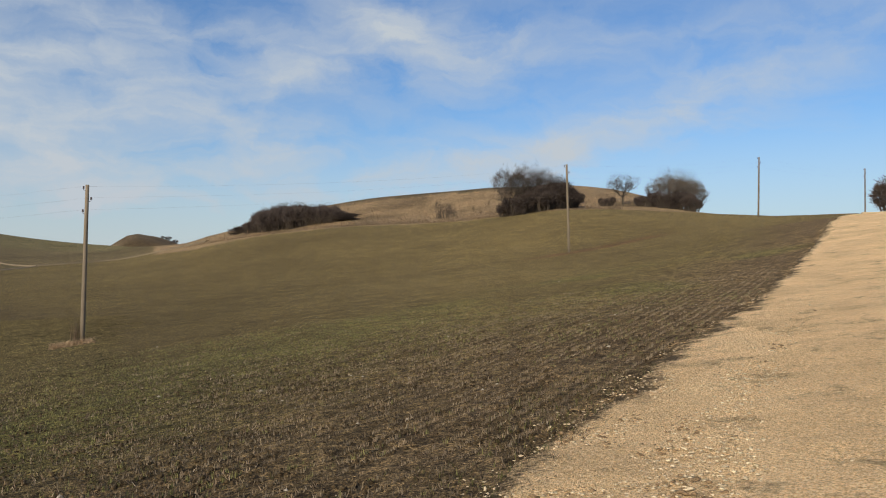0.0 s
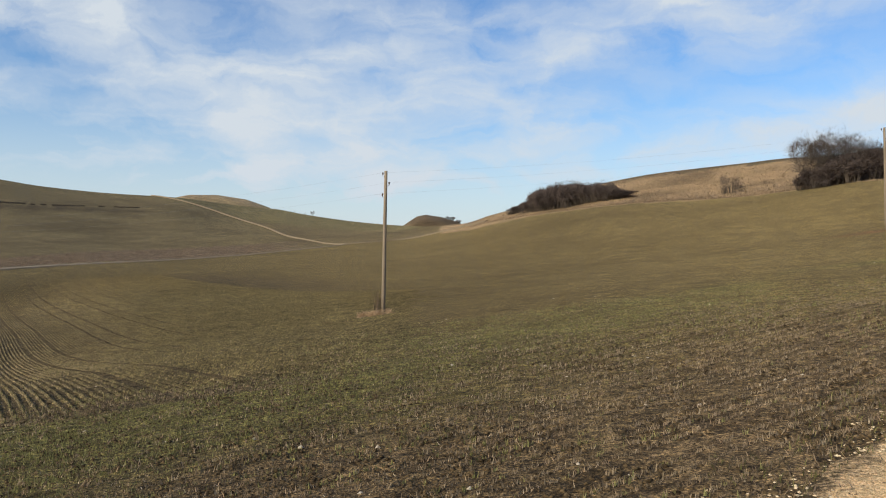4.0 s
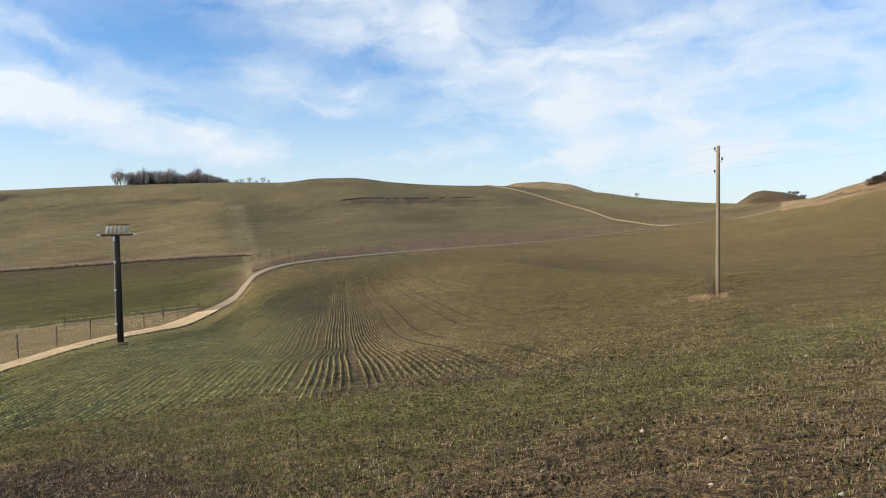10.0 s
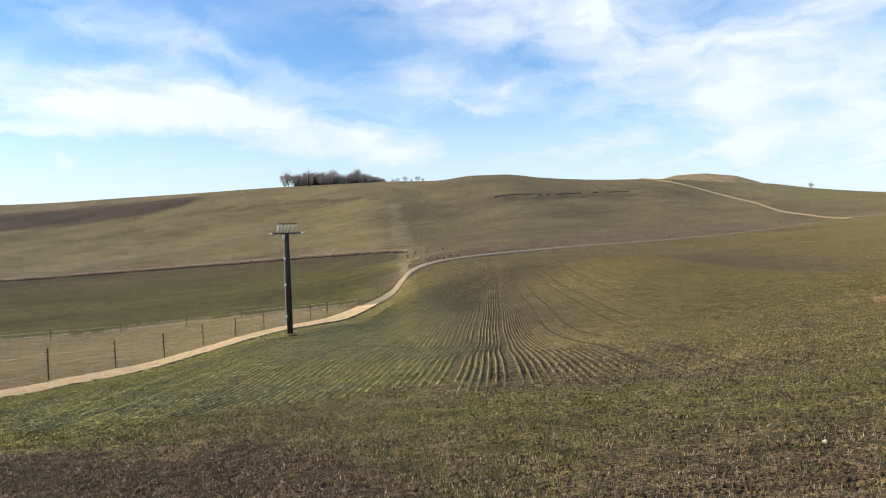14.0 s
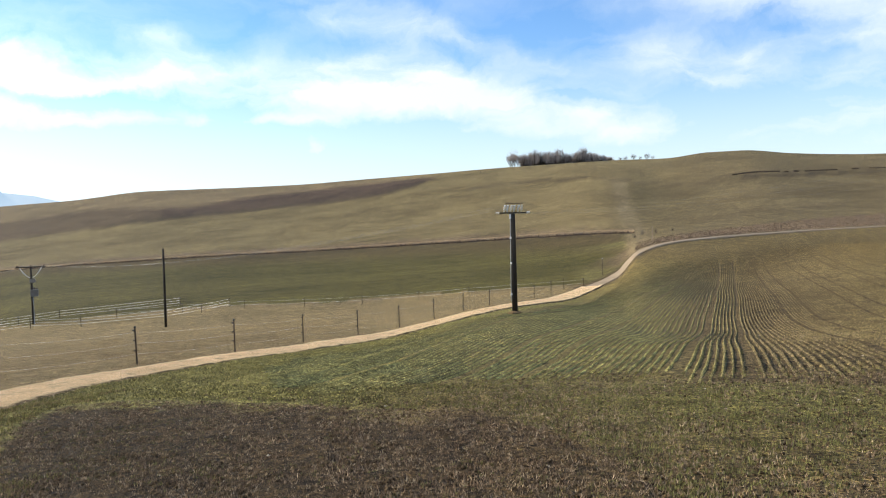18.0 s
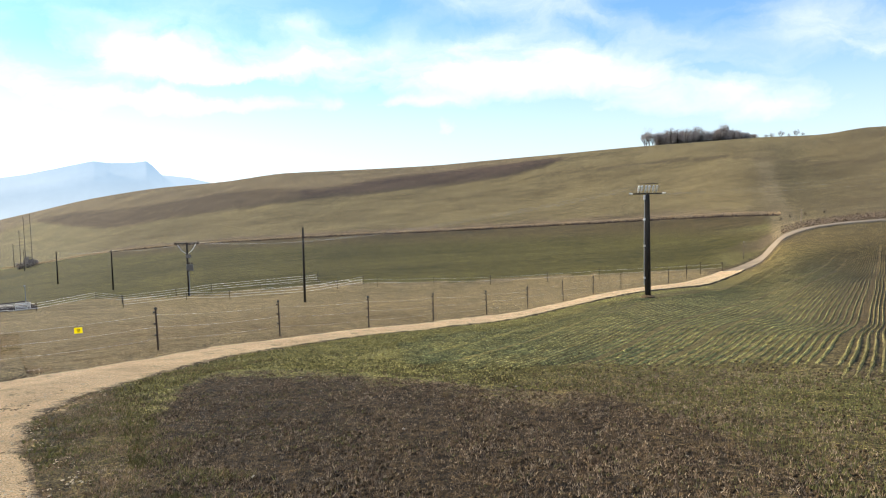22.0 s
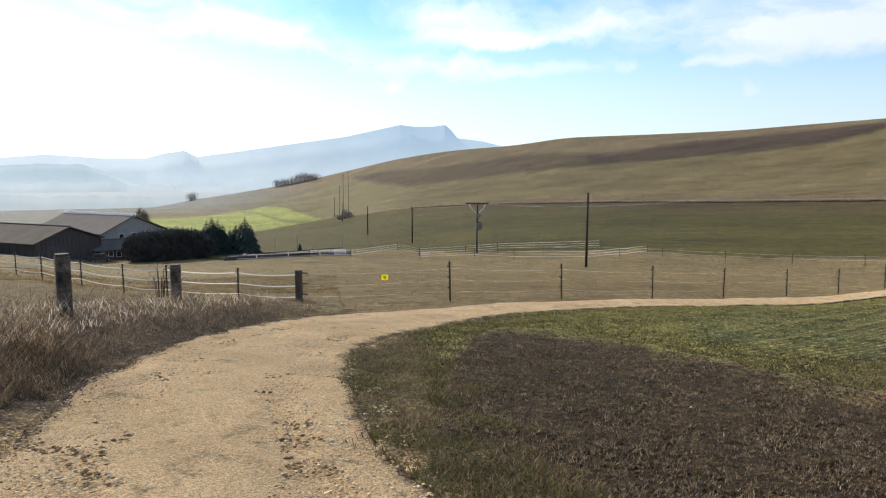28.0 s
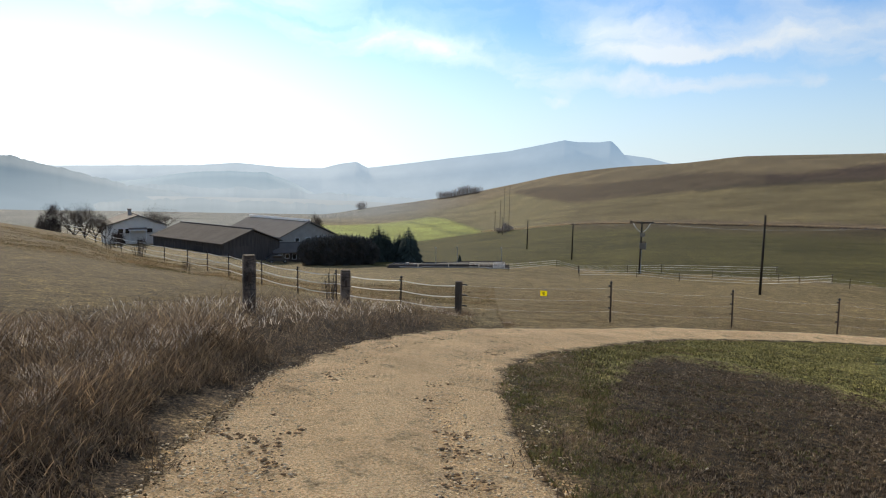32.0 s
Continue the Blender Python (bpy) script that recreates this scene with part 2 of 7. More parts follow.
def field_material():
    """Soil and grass: the colour of each crop comes from the field it lies in, clods, tufts and stains from noise."""
    m, n, b = material("field_soil_and_grass")
    crop = n.add("ShaderNodeAttribute", attribute_name="crop").outputs["Color"]
    grassy = n.add("ShaderNodeAttribute", attribute_name="grassy").outputs["Fac"]
    co = n.add("ShaderNodeTexCoord").outputs["Object"]
    big = n.noise(co, 0.035, 4, 0.55)
    mid = n.noise(co, 0.6, 5, 0.6)
    clod = n.noise(co, 7.0, 6, 0.7)
    tuft = n.noise(n.add("ShaderNodeMapping", {"Vector": co, "Scale": (1, 1, 0.4)}).outputs[0], 13.0, 5, 0.7)
    col = n.mix(0.75, crop, n.ramp(big, [(0.25, (0.62, 0.62, 0.6)), (0.5, (1, 1, 1)), (0.78, (1.3, 1.28, 1.2))]), "MULTIPLY")
    col = n.mix(0.65, col, n.ramp(mid, [(0.28, (0.6, 0.57, 0.55)), (0.5, (1, 1, 1)), (0.75, (1.4, 1.36, 1.3))]), "MULTIPLY")
    speck = n.noise(co, 34.0, 3, 0.75)
    drilled = n.add("ShaderNodeAttribute", attribute_name="drilled").outputs["Fac"]
    along = n.add("ShaderNodeMapping", {"Vector": co, "Rotation": (0, 0, radians(55)), "Scale": (1, 30, 1)}, vector_type="TEXTURE").outputs[0]
    streak = n.math("ADD", n.math("MULTIPLY", n.noise(along, 4.0, 5, 0.75), 0.7), n.math("MULTIPLY", n.noise(along, 1.0, 3, 0.6), 0.3))
    col = n.mix(drilled, col, n.mix(1.0, col, n.ramp(streak, [(0.36, (0.78, 0.76, 0.74)), (0.5, (1, 1, 1)), (0.64, (1.22, 1.2, 1.17))]), "MULTIPLY"))
    contour = n.add("ShaderNodeAttribute", attribute_name="contour").outputs["Fac"]
    across = n.add("ShaderNodeMapping", {"Vector": co, "Rotation": (0, 0, radians(-6)), "Scale": (1, 7, 1)}, vector_type="TEXTURE").outputs[0]
    bands = n.math("ADD", n.math("MULTIPLY", n.noise(across, 0.5, 6, 0.8), 0.75), n.math("MULTIPLY", n.noise(across, 0.07, 3, 0.6), 0.25))
    col = n.mix(contour, col, n.mix(1.0, col, n.ramp(bands, [(0.36, (0.66, 0.64, 0.6)), (0.5, (1, 1, 1)), (0.64, (1.32, 1.31, 1.26))]), "MULTIPLY"))
    patch = n.noise(co, 2.4, 6, 0.78)
    col = n.mix(n.math("SUBTRACT", 0.9, n.math("MULTIPLY", n.math("ADD", drilled, contour), 0.55)), col, n.ramp(patch, [(0.36, (0.48, 0.46, 0.42)), (0.5, (1, 1, 1)), (0.66, (1.5, 1.46, 1.36))]), "MULTIPLY")
    grain = n.mix(grassy, n.ramp(clod, [(0.40, (0.2, 0.18, 0.16)), (0.5, (0.95, 0.95, 0.95)), (0.60, (2.0, 1.92, 1.75))]),
                  n.ramp(tuft, [(0.40, (0.3, 0.3, 0.24)), (0.5, (0.95, 0.95, 0.95)), (0.60, (1.9, 1.88, 1.55))]))
    col = n.mix(0.9, col, grain, "MULTIPLY")
    col = n.mix(0.9, col, n.ramp(speck, [(0.38, (0.2, 0.18, 0.17)), (0.52, (1, 1, 1)), (0.64, (2.3, 2.2, 2.0))]), "MULTIPLY")
    n.tree.links.new(col, b.inputs["Base Color"])
    b.inputs["Roughness"].default_value = 0.95
    b.inputs["Specular IOR Level"].default_value = 0.1
    b.inputs["Diffuse Roughness"].default_value = 0.4
    bp = n.add("ShaderNodeBump", {"Height": n.math("ADD", clod, tuft), "Strength": 0.9, "Distance": 0.08})
    n.tree.links.new(bp.outputs[0], b.inputs["Normal"])
    return m


def gravel_material():
    m, n, b = material("pale_limestone_gravel")
    co = n.add("ShaderNodeTexCoord").outputs["Object"]
    stones = n.add("ShaderNodeTexVoronoi", {"Vector": co, "Scale": 85.0, "Randomness": 1.0})
    fine = n.noise(co, 42.0, 5, 0.75)
    blot = n.noise(co, 0.7, 5, 0.6)
    damp = n.math("ADD", n.noise(co, 1.7, 6, 0.66, 0.4), n.math("MULTIPLY", n.math("SUBTRACT", n.noise(co, 16.0, 6, 0.75), 0.5), 0.6))
    col = n.ramp(n.add("ShaderNodeSeparateColor", {0: stones.outputs["Color"]}).outputs[0],
                 [(0.0, (0.62, 0.42, 0.225)), (0.4, (0.86, 0.60, 0.325)), (1.0, (0.97, 0.76, 0.49))])
    col = n.mix(0.7, col, n.ramp(fine, [(0.36, (0.5, 0.45, 0.38)), (0.5, (1, 1, 1)), (0.64, (1.3, 1.28, 1.22))]), "MULTIPLY")
    col = n.mix(0.6, col, n.ramp(blot, [(0.3, (0.7, 0.66, 0.6)), (0.65, (1.12, 1.12, 1.1))]), "MULTIPLY")
    col = n.mix(n.ramp(damp, [(0.56, (0, 0, 0)), (0.64, (0.35, 0.35, 0.35)), (0.74, (0.8, 0.8, 0.8))]), col, (0.2, 0.135, 0.07, 1))
    rim = n.add("ShaderNodeAttribute", attribute_name="rim").outputs["Fac"]
    fray = n.math("ADD", n.math("MULTIPLY", n.math("SUBTRACT", n.noise(co, 1.6, 6, 0.72), 0.5), 1.5), n.math("MULTIPLY", n.math("SUBTRACT", n.noise(co, 22.0, 4, 0.7), 0.5), 0.9))
    col = n.mix(n.ramp(n.math("ADD", rim, fray), [(0.5, (0, 0, 0)), (0.78, (1, 1, 1))]), col, n.ramp(fine, [(0.3, (0.06, 0.043, 0.025)), (0.7, (0.15, 0.108, 0.058))]))
    n.tree.links.new(col, b.inputs["Base Color"])
    b.inputs["Roughness"].default_value = 0.95
    b.inputs["Diffuse Roughness"].default_value = 0.4
    b.inputs["Specular IOR Level"].default_value = 0.1
    h = n.math("ADD", n.math("MULTIPLY", stones.outputs["Distance"], -0.5), n.math("ADD", n.math("MULTIPLY", fine, 1.2), n.math("MULTIPLY", n.noise(co, 9.0, 6, 0.75), 3.2)))
    bp = n.add("ShaderNodeBump", {"Height": h, "Strength": 1.0, "Distance": 0.035})
    n.tree.links.new(bp.outputs[0], b.inputs["Normal"])
    return m


def painted_haze_material(name, low_colour, high_colour, z0, z1, glow):
    """Far hills as a plain backdrop: haze is painted in as glowing colour."""
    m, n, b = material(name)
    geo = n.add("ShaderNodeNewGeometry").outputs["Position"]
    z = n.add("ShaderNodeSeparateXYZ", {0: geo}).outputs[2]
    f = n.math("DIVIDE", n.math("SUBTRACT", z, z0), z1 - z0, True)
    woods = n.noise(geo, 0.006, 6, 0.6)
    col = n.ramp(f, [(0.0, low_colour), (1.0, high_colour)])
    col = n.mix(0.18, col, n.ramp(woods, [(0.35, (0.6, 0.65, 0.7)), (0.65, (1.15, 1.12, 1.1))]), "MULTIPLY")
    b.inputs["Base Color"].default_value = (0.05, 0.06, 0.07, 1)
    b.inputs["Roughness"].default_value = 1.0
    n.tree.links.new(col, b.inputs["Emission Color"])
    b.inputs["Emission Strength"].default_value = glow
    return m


FIELD = field_material()
GRAVEL = gravel_material()
ASPHALT = plain("worn_pale_asphalt", (0.25, 0.195, 0.13), 0.9, vary=0.2, scale=0.5, grain=30)
POLE_WOOD = plain("weathered_pole_wood", (0.19, 0.15, 0.105), 0.85, vary=0.3, scale=1.5, grain=14, stretch=(6, 6, 0.5))
TAR_WOOD = plain("tarred_dark_pole_wood", (0.045, 0.038, 0.03), 0.8, vary=0.35, scale=2, grain=16, stretch=(6, 6, 0.5))
GREY_WOOD = plain("grey_split_wood", (0.11, 0.085, 0.062), 0.9, vary=0.35, scale=4, grain=30, stretch=(5, 5, 0.6))
CONCRETE = plain("lichened_concrete", (0.25, 0.195, 0.153), 0.9, vary=0.5, scale=5, grain=50, bump=0.4)
RUST = plain("rusty_brown_steel", (0.07, 0.045, 0.03), 0.75, 0.3, vary=0.3, scale=12, grain=60)
STEEL = plain("galvanised_grey_steel", (0.32, 0.33, 0.33), 0.5, 0.7, vary=0.15, scale=6, grain=50, bump=0.05)
PORCELAIN = plain("white_porcelain", (0.78, 0.76, 0.72), 0.25, vary=0.08, bump=0.0)
BROWN_GLAZE = plain("brown_glazed_porcelain", (0.06, 0.03, 0.02), 0.25, vary=0.1, bump=0.0)
BLACK = plain("black_plastic", (0.012, 0.012, 0.012), 0.5, vary=0.1, bump=0.0)
TAPE = leafy("white_fence_tape", (0.9, 0.87, 0.8), 0.05, 8, 0.7)
WIRE = plain("dull_copper_wire", (0.26, 0.27, 0.28), 0.5, 0.6, vary=0.1, bump=0.0)
YELLOW = leafy("yellow_sign_plastic", (0.95, 0.85, 0.03), 0.05, 8, 0.6)
BARK = plain("grey_brown_bark", (0.085, 0.068, 0.052), 0.95, vary=0.35, scale=2.5, grain=20, stretch=(3, 3, 0.7))
TWIGS = plain("bare_brown_twigs", (0.10, 0.08, 0.063), 0.95, vary=0.3, scale=0.4, grain=6, bump=0.0)
BRUSH = plain("dark_purple_brown_brush", (0.085, 0.065, 0.055), 0.95, vary=0.35, scale=0.3, grain=5, bump=0.0)
# needle and hedge colours lifted to paint in the haze over the farm
NEEDLES = plain("dark_green_needles", (0.045, 0.057, 0.045), 0.9, vary=0.4, scale=1.2, grain=9, bump=0.0)
EVERGREEN = plain("dark_clipped_evergreen", (0.12, 0.113, 0.098), 0.9, vary=0.4, scale=1.0, grain=7, bump=0.0)
DRY_GRASS = leafy("dry_straw_grass", (0.42, 0.30, 0.18), through_light=0.3, each=0.4)
PALE_STALK = leafy("bleached_grass_stalks", (0.74, 0.64, 0.53), 0.15, each=0.3)
OLD_GRASS = leafy("matted_dark_grass", (0.19, 0.135, 0.088), through_light=0.15, each=0.5)
TURF = leafy("short_verge_turf", (0.135, 0.125, 0.043), through_light=0.2, each=0.5)
CLOD = plain("dry_earth_clods", (0.115, 0.079, 0.04), 0.95, vary=0.5, scale=5, grain=40, bump=0.3)
LIMESTONE = plain("pale_limestone", (0.45, 0.39, 0.3), 0.9, vary=0.2, scale=8, grain=50, bump=0.3)
RENDER_WALL = plain("off_white_rendered_wall", (0.62, 0.59, 0.53), 0.9, vary=0.1, scale=1.0, grain=30, bump=0.1)
GREY_WALL = plain("grey_fibre_cement_wall", (0.34, 0.32, 0.29), 0.9, vary=0.12, scale=0.6, grain=20, bump=0.1)
# boards and grey roof likewise toned up for the painted farm haze
BOARDS = plain("dark_weathered_boards", (0.095, 0.08, 0.07), 0.9, vary=0.35, scale=1.0, grain=10, stretch=(4, 4, 0.4))
ROOF = plain("grey_corrugated_roof", (0.15, 0.135, 0.12), 1.0, vary=0.18, scale=0.4, grain=9, bump=0.1)
OLD_ROOF = plain("brown_grey_old_roof_sheets", (0.115, 0.097, 0.082), 1.0, vary=0.22, scale=0.3, grain=7, bump=0.1)
ROOF_TILE = plain("brown_roof_tiles", (0.16, 0.135, 0.115), 0.85, vary=0.2, scale=0.8, grain=12)
ROOF_LIGHT = leafy("translucent_ridge_sheet", (0.9, 0.9, 0.9), 0.03, 1.0, 0.7)
PANE = plain("dark_window_glass", (0.015, 0.018, 0.022), 0.08, vary=0.05, bump=0.0)
WHITE_PAINT = plain("white_paint", (0.75, 0.74, 0.72), 0.5, vary=0.06, bump=0.0)
SAND = plain("grey_riding_sand", (0.10, 0.093, 0.08), 0.95, vary=0.12, scale=0.5, grain=12)
BOX_GREY = plain("dull_grey_paint", (0.20, 0.185, 0.16), 0.8, vary=0.15, scale=3, grain=30, bump=0.05)
RUBBER = plain("dark_rubber", (0.02, 0.02, 0.02), 0.8, vary=0.1, bump=0.0)
CAR_PAINT = plain("dark_grey_car_paint", (0.06, 0.065, 0.07), 0.3, 0.3, vary=0.05, bump=0.0)


# ---- mesh helpers ----
class Shape:
    """Gathers vertices and faces for one mesh."""

    def __init__(self):
        self.v, self.f, self.m = [], [], []

    def tube(self, points, radii, seg=6, caps=True, mat=0):
        pts = [Vector(p) for p in points]
        base = len(self.v)
        for i, p in enumerate(pts):
            d = (pts[min(i + 1, len(pts) - 1)] - pts[max(i - 1, 0)]).normalized()
            side = d.cross(Vector((0, 0, 1)))
            side = Vector((1, 0, 0)) if side.length < 0.05 else side.normalized()
            other = d.cross(side)
            r = radii[i] if isinstance(radii, (list, tuple)) else radii
            for k in range(seg):
                a = 2 * math.pi * k / seg
                self.v.append(p + side * (math.cos(a) * r) + other * (math.sin(a) * r))
        for i in range(len(pts) - 1):
            for k in range(seg):
                a, b = base + i * seg + k, base + i * seg + (k + 1) % seg
                self.f.append((a, b, b + seg, a + seg))
        if caps:
            self.f.append(tuple(base + k for k in reversed(range(seg))))
            self.f.append(tuple(base + (len(pts) - 1) * seg + k for k in range(seg)))
        return self

    def twig(self, p, q, w, rng):
        """A thin tapering twig, one narrow blade."""
        side = (q - p).cross(Vector((rng.uniform(-1, 1), rng.uniform(-1, 1), rng.uniform(-1, 1))))
        side = side.normalized() * w if side.length > 1e-6 else Vector((w, 0, 0))
        k = len(self.v)
        self.v += [p - side, p + side, q]
        self.f.append((k, k + 1, k + 2))

    def box(self, c, s, rz=0.0, bevel=0.0):
        """A box with its upright edges cut off by bevel."""
        x, y, z = (q / 2 for q in s)
        b = min(bevel, x * 0.9, y * 0.9)
        ring = [(x - b, -y), (x, -y + b), (x, y - b), (x - b, y), (-x + b, y), (-x, y - b), (-x, -y + b), (-x + b, -y)] if b else \
            [(x, -y), (x, y), (-x, y), (-x, -y)]
        n, base = len(ring), len(self.v)
        ca, sa = math.cos(rz), math.sin(rz)
        for h in (-z, z):
            for px, py in ring:
                self.v.append(Vector((c[0] + px * ca - py * sa, c[1] + px * sa + py * ca, c[2] + h)))
        for k in range(n):
            a, d = base + k, base + (k + 1) % n
            self.f.append((a, d, d + n, a + n))
        self.f.append(tuple(base + k for k in reversed(range(n))))
        self.f.append(tuple(base + n + k for k in range(n)))
        return self

    def prism(self, outline, axis_from, axis_to):
        """A flat outline (list of points at axis_from's end) carried to a second list of points."""
        base, n = len(self.v), len(axis_from)
        self.v += [Vector(p) for p in axis_from] + [Vector(p) for p in axis_to]
        for k in range(n):
            a, d = base + k, base + (k + 1) % n
            self.f.append((a, d, d + n, a + n))
        self.f.append(tuple(base + k for k in reversed(range(n))))
        self.f.append(tuple(base + n + k for k in range(n)))
        return self

    def mesh(self, name, mat, smooth=False):
        me = bpy.data.meshes.new(name)
        me.from_pydata([tuple(p) for p in self.v], [], self.f)
        me.materials.append(mat)
        if smooth:
            me.polygons.foreach_set("use_smooth", [True] * len(me.polygons))
        me.update()
        return me

    def thing(self, name, mat, smooth=False):
        return new(name, self.mesh(name, mat, smooth))


def part(name, shape, mat, parent, label="", smooth=False):
    """Links a Shape (or a mesh) as one mesh object under a thing or a part."""
    ob = new(name, shape if isinstance(shape, bpy.types.Mesh) else shape.mesh(name, mat, smooth))
    ob.parent = parent
    return tagged(ob, label)


def soup(name, verts, tris, mat):
    """A mesh from arrays: vertices (n, 3) and triangles (m, 3)."""
    me = bpy.data.meshes.new(name)
    me.vertices.add(len(verts))
    me.vertices.foreach_set("co", np.asarray(verts, np.float32).ravel())
    me.loops.add(tris.size)
    me.loops.foreach_set("vertex_index", tris.astype(np.int32).ravel())
    me.polygons.add(len(tris))
    k = tris.shape[1]
    me.polygons.foreach_set("loop_start", np.arange(0, tris.size, k, dtype=np.int32))
    me.materials.append(mat)
    me.update(calc_edges=True)
    me.validate()
    return me


def pchip(x, y, q):
    """Smooth curve through knots that never overshoots them."""
    x, y, q = np.asarray(x, float), np.asarray(y, float), np.asarray(q, float)
    h, s = np.diff(x), np.diff(y) / np.diff(x)
    d = np.zeros_like(y)
    for i in range(1, len(x) - 1):
        if s[i - 1] * s[i] > 0:
            a, b = 2 * h[i] + h[i - 1], h[i] + 2 * h[i - 1]
            d[i] = (a + b) / (a / s[i - 1] + b / s[i])
    d[0], d[-1] = s[0], s[-1]
    i = np.clip(np.searchsorted(x, q) - 1, 0, len(x) - 2)
    t = np.clip((q - x[i]) / h[i], 0, 1)
    return ((2 * t**3 - 3 * t**2 + 1) * y[i] + (t**3 - 2 * t**2 + t) * h[i] * d[i]
            + (-2 * t**3 + 3 * t**2) * y[i + 1] + (t**3 - t**2) * h[i] * d[i + 1])


def rough_noise(x, y, scale, seed=0):
    """Cheap value noise on arrays, 0 to 1."""
    x, y = np.asarray(x) / scale, np.asarray(y) / scale
    ix, iy = np.floor(x).astype(np.int64), np.floor(y).astype(np.int64)
    fx, fy = x - ix, y - iy
    fx, fy = fx * fx * (3 - 2 * fx), fy * fy * (3 - 2 * fy)

    def lattice(a, b):
        h = (a * 374761393 + b * 668265263 + seed * 974634777) & 0x7FFFFFFF
        h = ((h ^ (h >> 13)) * 1274126177) & 0x7FFFFFFF
        return ((h ^ (h >> 16)) & 0xFFFF) / 65535.0

    top = lattice(ix, iy) * (1 - fx) + lattice(ix + 1, iy) * fx
    low = lattice(ix, iy + 1) * (1 - fx) + lattice(ix + 1, iy + 1) * fx
    return top * (1 - fy) + low * fy


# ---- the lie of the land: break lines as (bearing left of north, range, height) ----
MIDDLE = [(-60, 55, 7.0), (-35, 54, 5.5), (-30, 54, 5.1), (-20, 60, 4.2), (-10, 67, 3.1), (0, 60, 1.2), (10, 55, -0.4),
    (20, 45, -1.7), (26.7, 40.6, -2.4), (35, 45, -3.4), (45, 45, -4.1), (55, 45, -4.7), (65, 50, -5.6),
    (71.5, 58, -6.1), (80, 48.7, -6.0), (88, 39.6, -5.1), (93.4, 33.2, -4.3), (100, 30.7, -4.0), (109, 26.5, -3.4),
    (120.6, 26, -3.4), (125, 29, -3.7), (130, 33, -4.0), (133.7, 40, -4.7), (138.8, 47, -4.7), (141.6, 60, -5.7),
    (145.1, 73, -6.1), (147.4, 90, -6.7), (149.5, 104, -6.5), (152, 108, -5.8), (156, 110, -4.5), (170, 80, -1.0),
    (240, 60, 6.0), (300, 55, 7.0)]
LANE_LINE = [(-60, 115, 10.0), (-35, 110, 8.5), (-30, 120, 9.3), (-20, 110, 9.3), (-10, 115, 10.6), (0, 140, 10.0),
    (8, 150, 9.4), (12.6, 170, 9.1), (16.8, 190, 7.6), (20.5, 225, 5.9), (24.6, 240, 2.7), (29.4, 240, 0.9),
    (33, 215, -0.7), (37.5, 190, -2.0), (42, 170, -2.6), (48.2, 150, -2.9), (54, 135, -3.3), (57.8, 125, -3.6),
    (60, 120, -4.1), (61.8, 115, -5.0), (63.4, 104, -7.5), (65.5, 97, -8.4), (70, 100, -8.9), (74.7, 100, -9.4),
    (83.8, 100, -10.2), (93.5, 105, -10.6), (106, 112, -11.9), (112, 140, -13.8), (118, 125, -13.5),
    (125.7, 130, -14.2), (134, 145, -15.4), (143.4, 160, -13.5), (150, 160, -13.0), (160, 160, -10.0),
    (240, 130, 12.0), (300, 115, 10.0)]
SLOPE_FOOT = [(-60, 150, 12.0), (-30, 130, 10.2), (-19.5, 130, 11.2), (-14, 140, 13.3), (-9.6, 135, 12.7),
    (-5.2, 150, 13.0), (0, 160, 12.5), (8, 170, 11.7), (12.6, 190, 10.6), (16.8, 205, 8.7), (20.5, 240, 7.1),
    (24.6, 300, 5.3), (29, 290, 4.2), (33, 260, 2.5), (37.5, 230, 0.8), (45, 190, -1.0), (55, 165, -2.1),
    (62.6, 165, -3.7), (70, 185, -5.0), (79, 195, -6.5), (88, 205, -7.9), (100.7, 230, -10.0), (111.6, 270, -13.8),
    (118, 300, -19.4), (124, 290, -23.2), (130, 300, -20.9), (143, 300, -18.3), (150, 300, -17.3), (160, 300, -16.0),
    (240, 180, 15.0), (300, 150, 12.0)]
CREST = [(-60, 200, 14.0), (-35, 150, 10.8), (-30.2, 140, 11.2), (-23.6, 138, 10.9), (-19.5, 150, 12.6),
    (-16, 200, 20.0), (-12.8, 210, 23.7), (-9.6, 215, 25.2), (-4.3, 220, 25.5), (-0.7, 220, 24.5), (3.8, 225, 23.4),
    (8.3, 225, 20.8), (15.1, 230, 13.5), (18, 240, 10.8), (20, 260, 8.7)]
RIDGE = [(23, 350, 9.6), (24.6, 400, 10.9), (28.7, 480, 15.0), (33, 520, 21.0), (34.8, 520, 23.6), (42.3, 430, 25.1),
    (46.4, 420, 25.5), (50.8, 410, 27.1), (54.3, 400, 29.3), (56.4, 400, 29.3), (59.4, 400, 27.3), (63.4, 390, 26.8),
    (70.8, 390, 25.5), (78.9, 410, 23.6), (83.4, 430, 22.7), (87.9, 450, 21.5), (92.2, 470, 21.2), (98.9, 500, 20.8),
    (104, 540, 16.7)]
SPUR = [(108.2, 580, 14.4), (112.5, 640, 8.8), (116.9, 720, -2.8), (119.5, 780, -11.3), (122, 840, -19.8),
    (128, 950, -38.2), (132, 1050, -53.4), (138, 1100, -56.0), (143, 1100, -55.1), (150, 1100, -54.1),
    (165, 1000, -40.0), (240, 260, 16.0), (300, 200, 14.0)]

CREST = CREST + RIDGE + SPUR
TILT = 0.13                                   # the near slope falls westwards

FINE = np.arange(-40.0, 160.01, 0.25)
COARSE = np.arange(163.0, 319.0, 3.0)
AZ = np.concatenate([FINE, COARSE])
RANGE = np.concatenate([[0.0], np.geomspace(1.0, 4800.0, 345)])


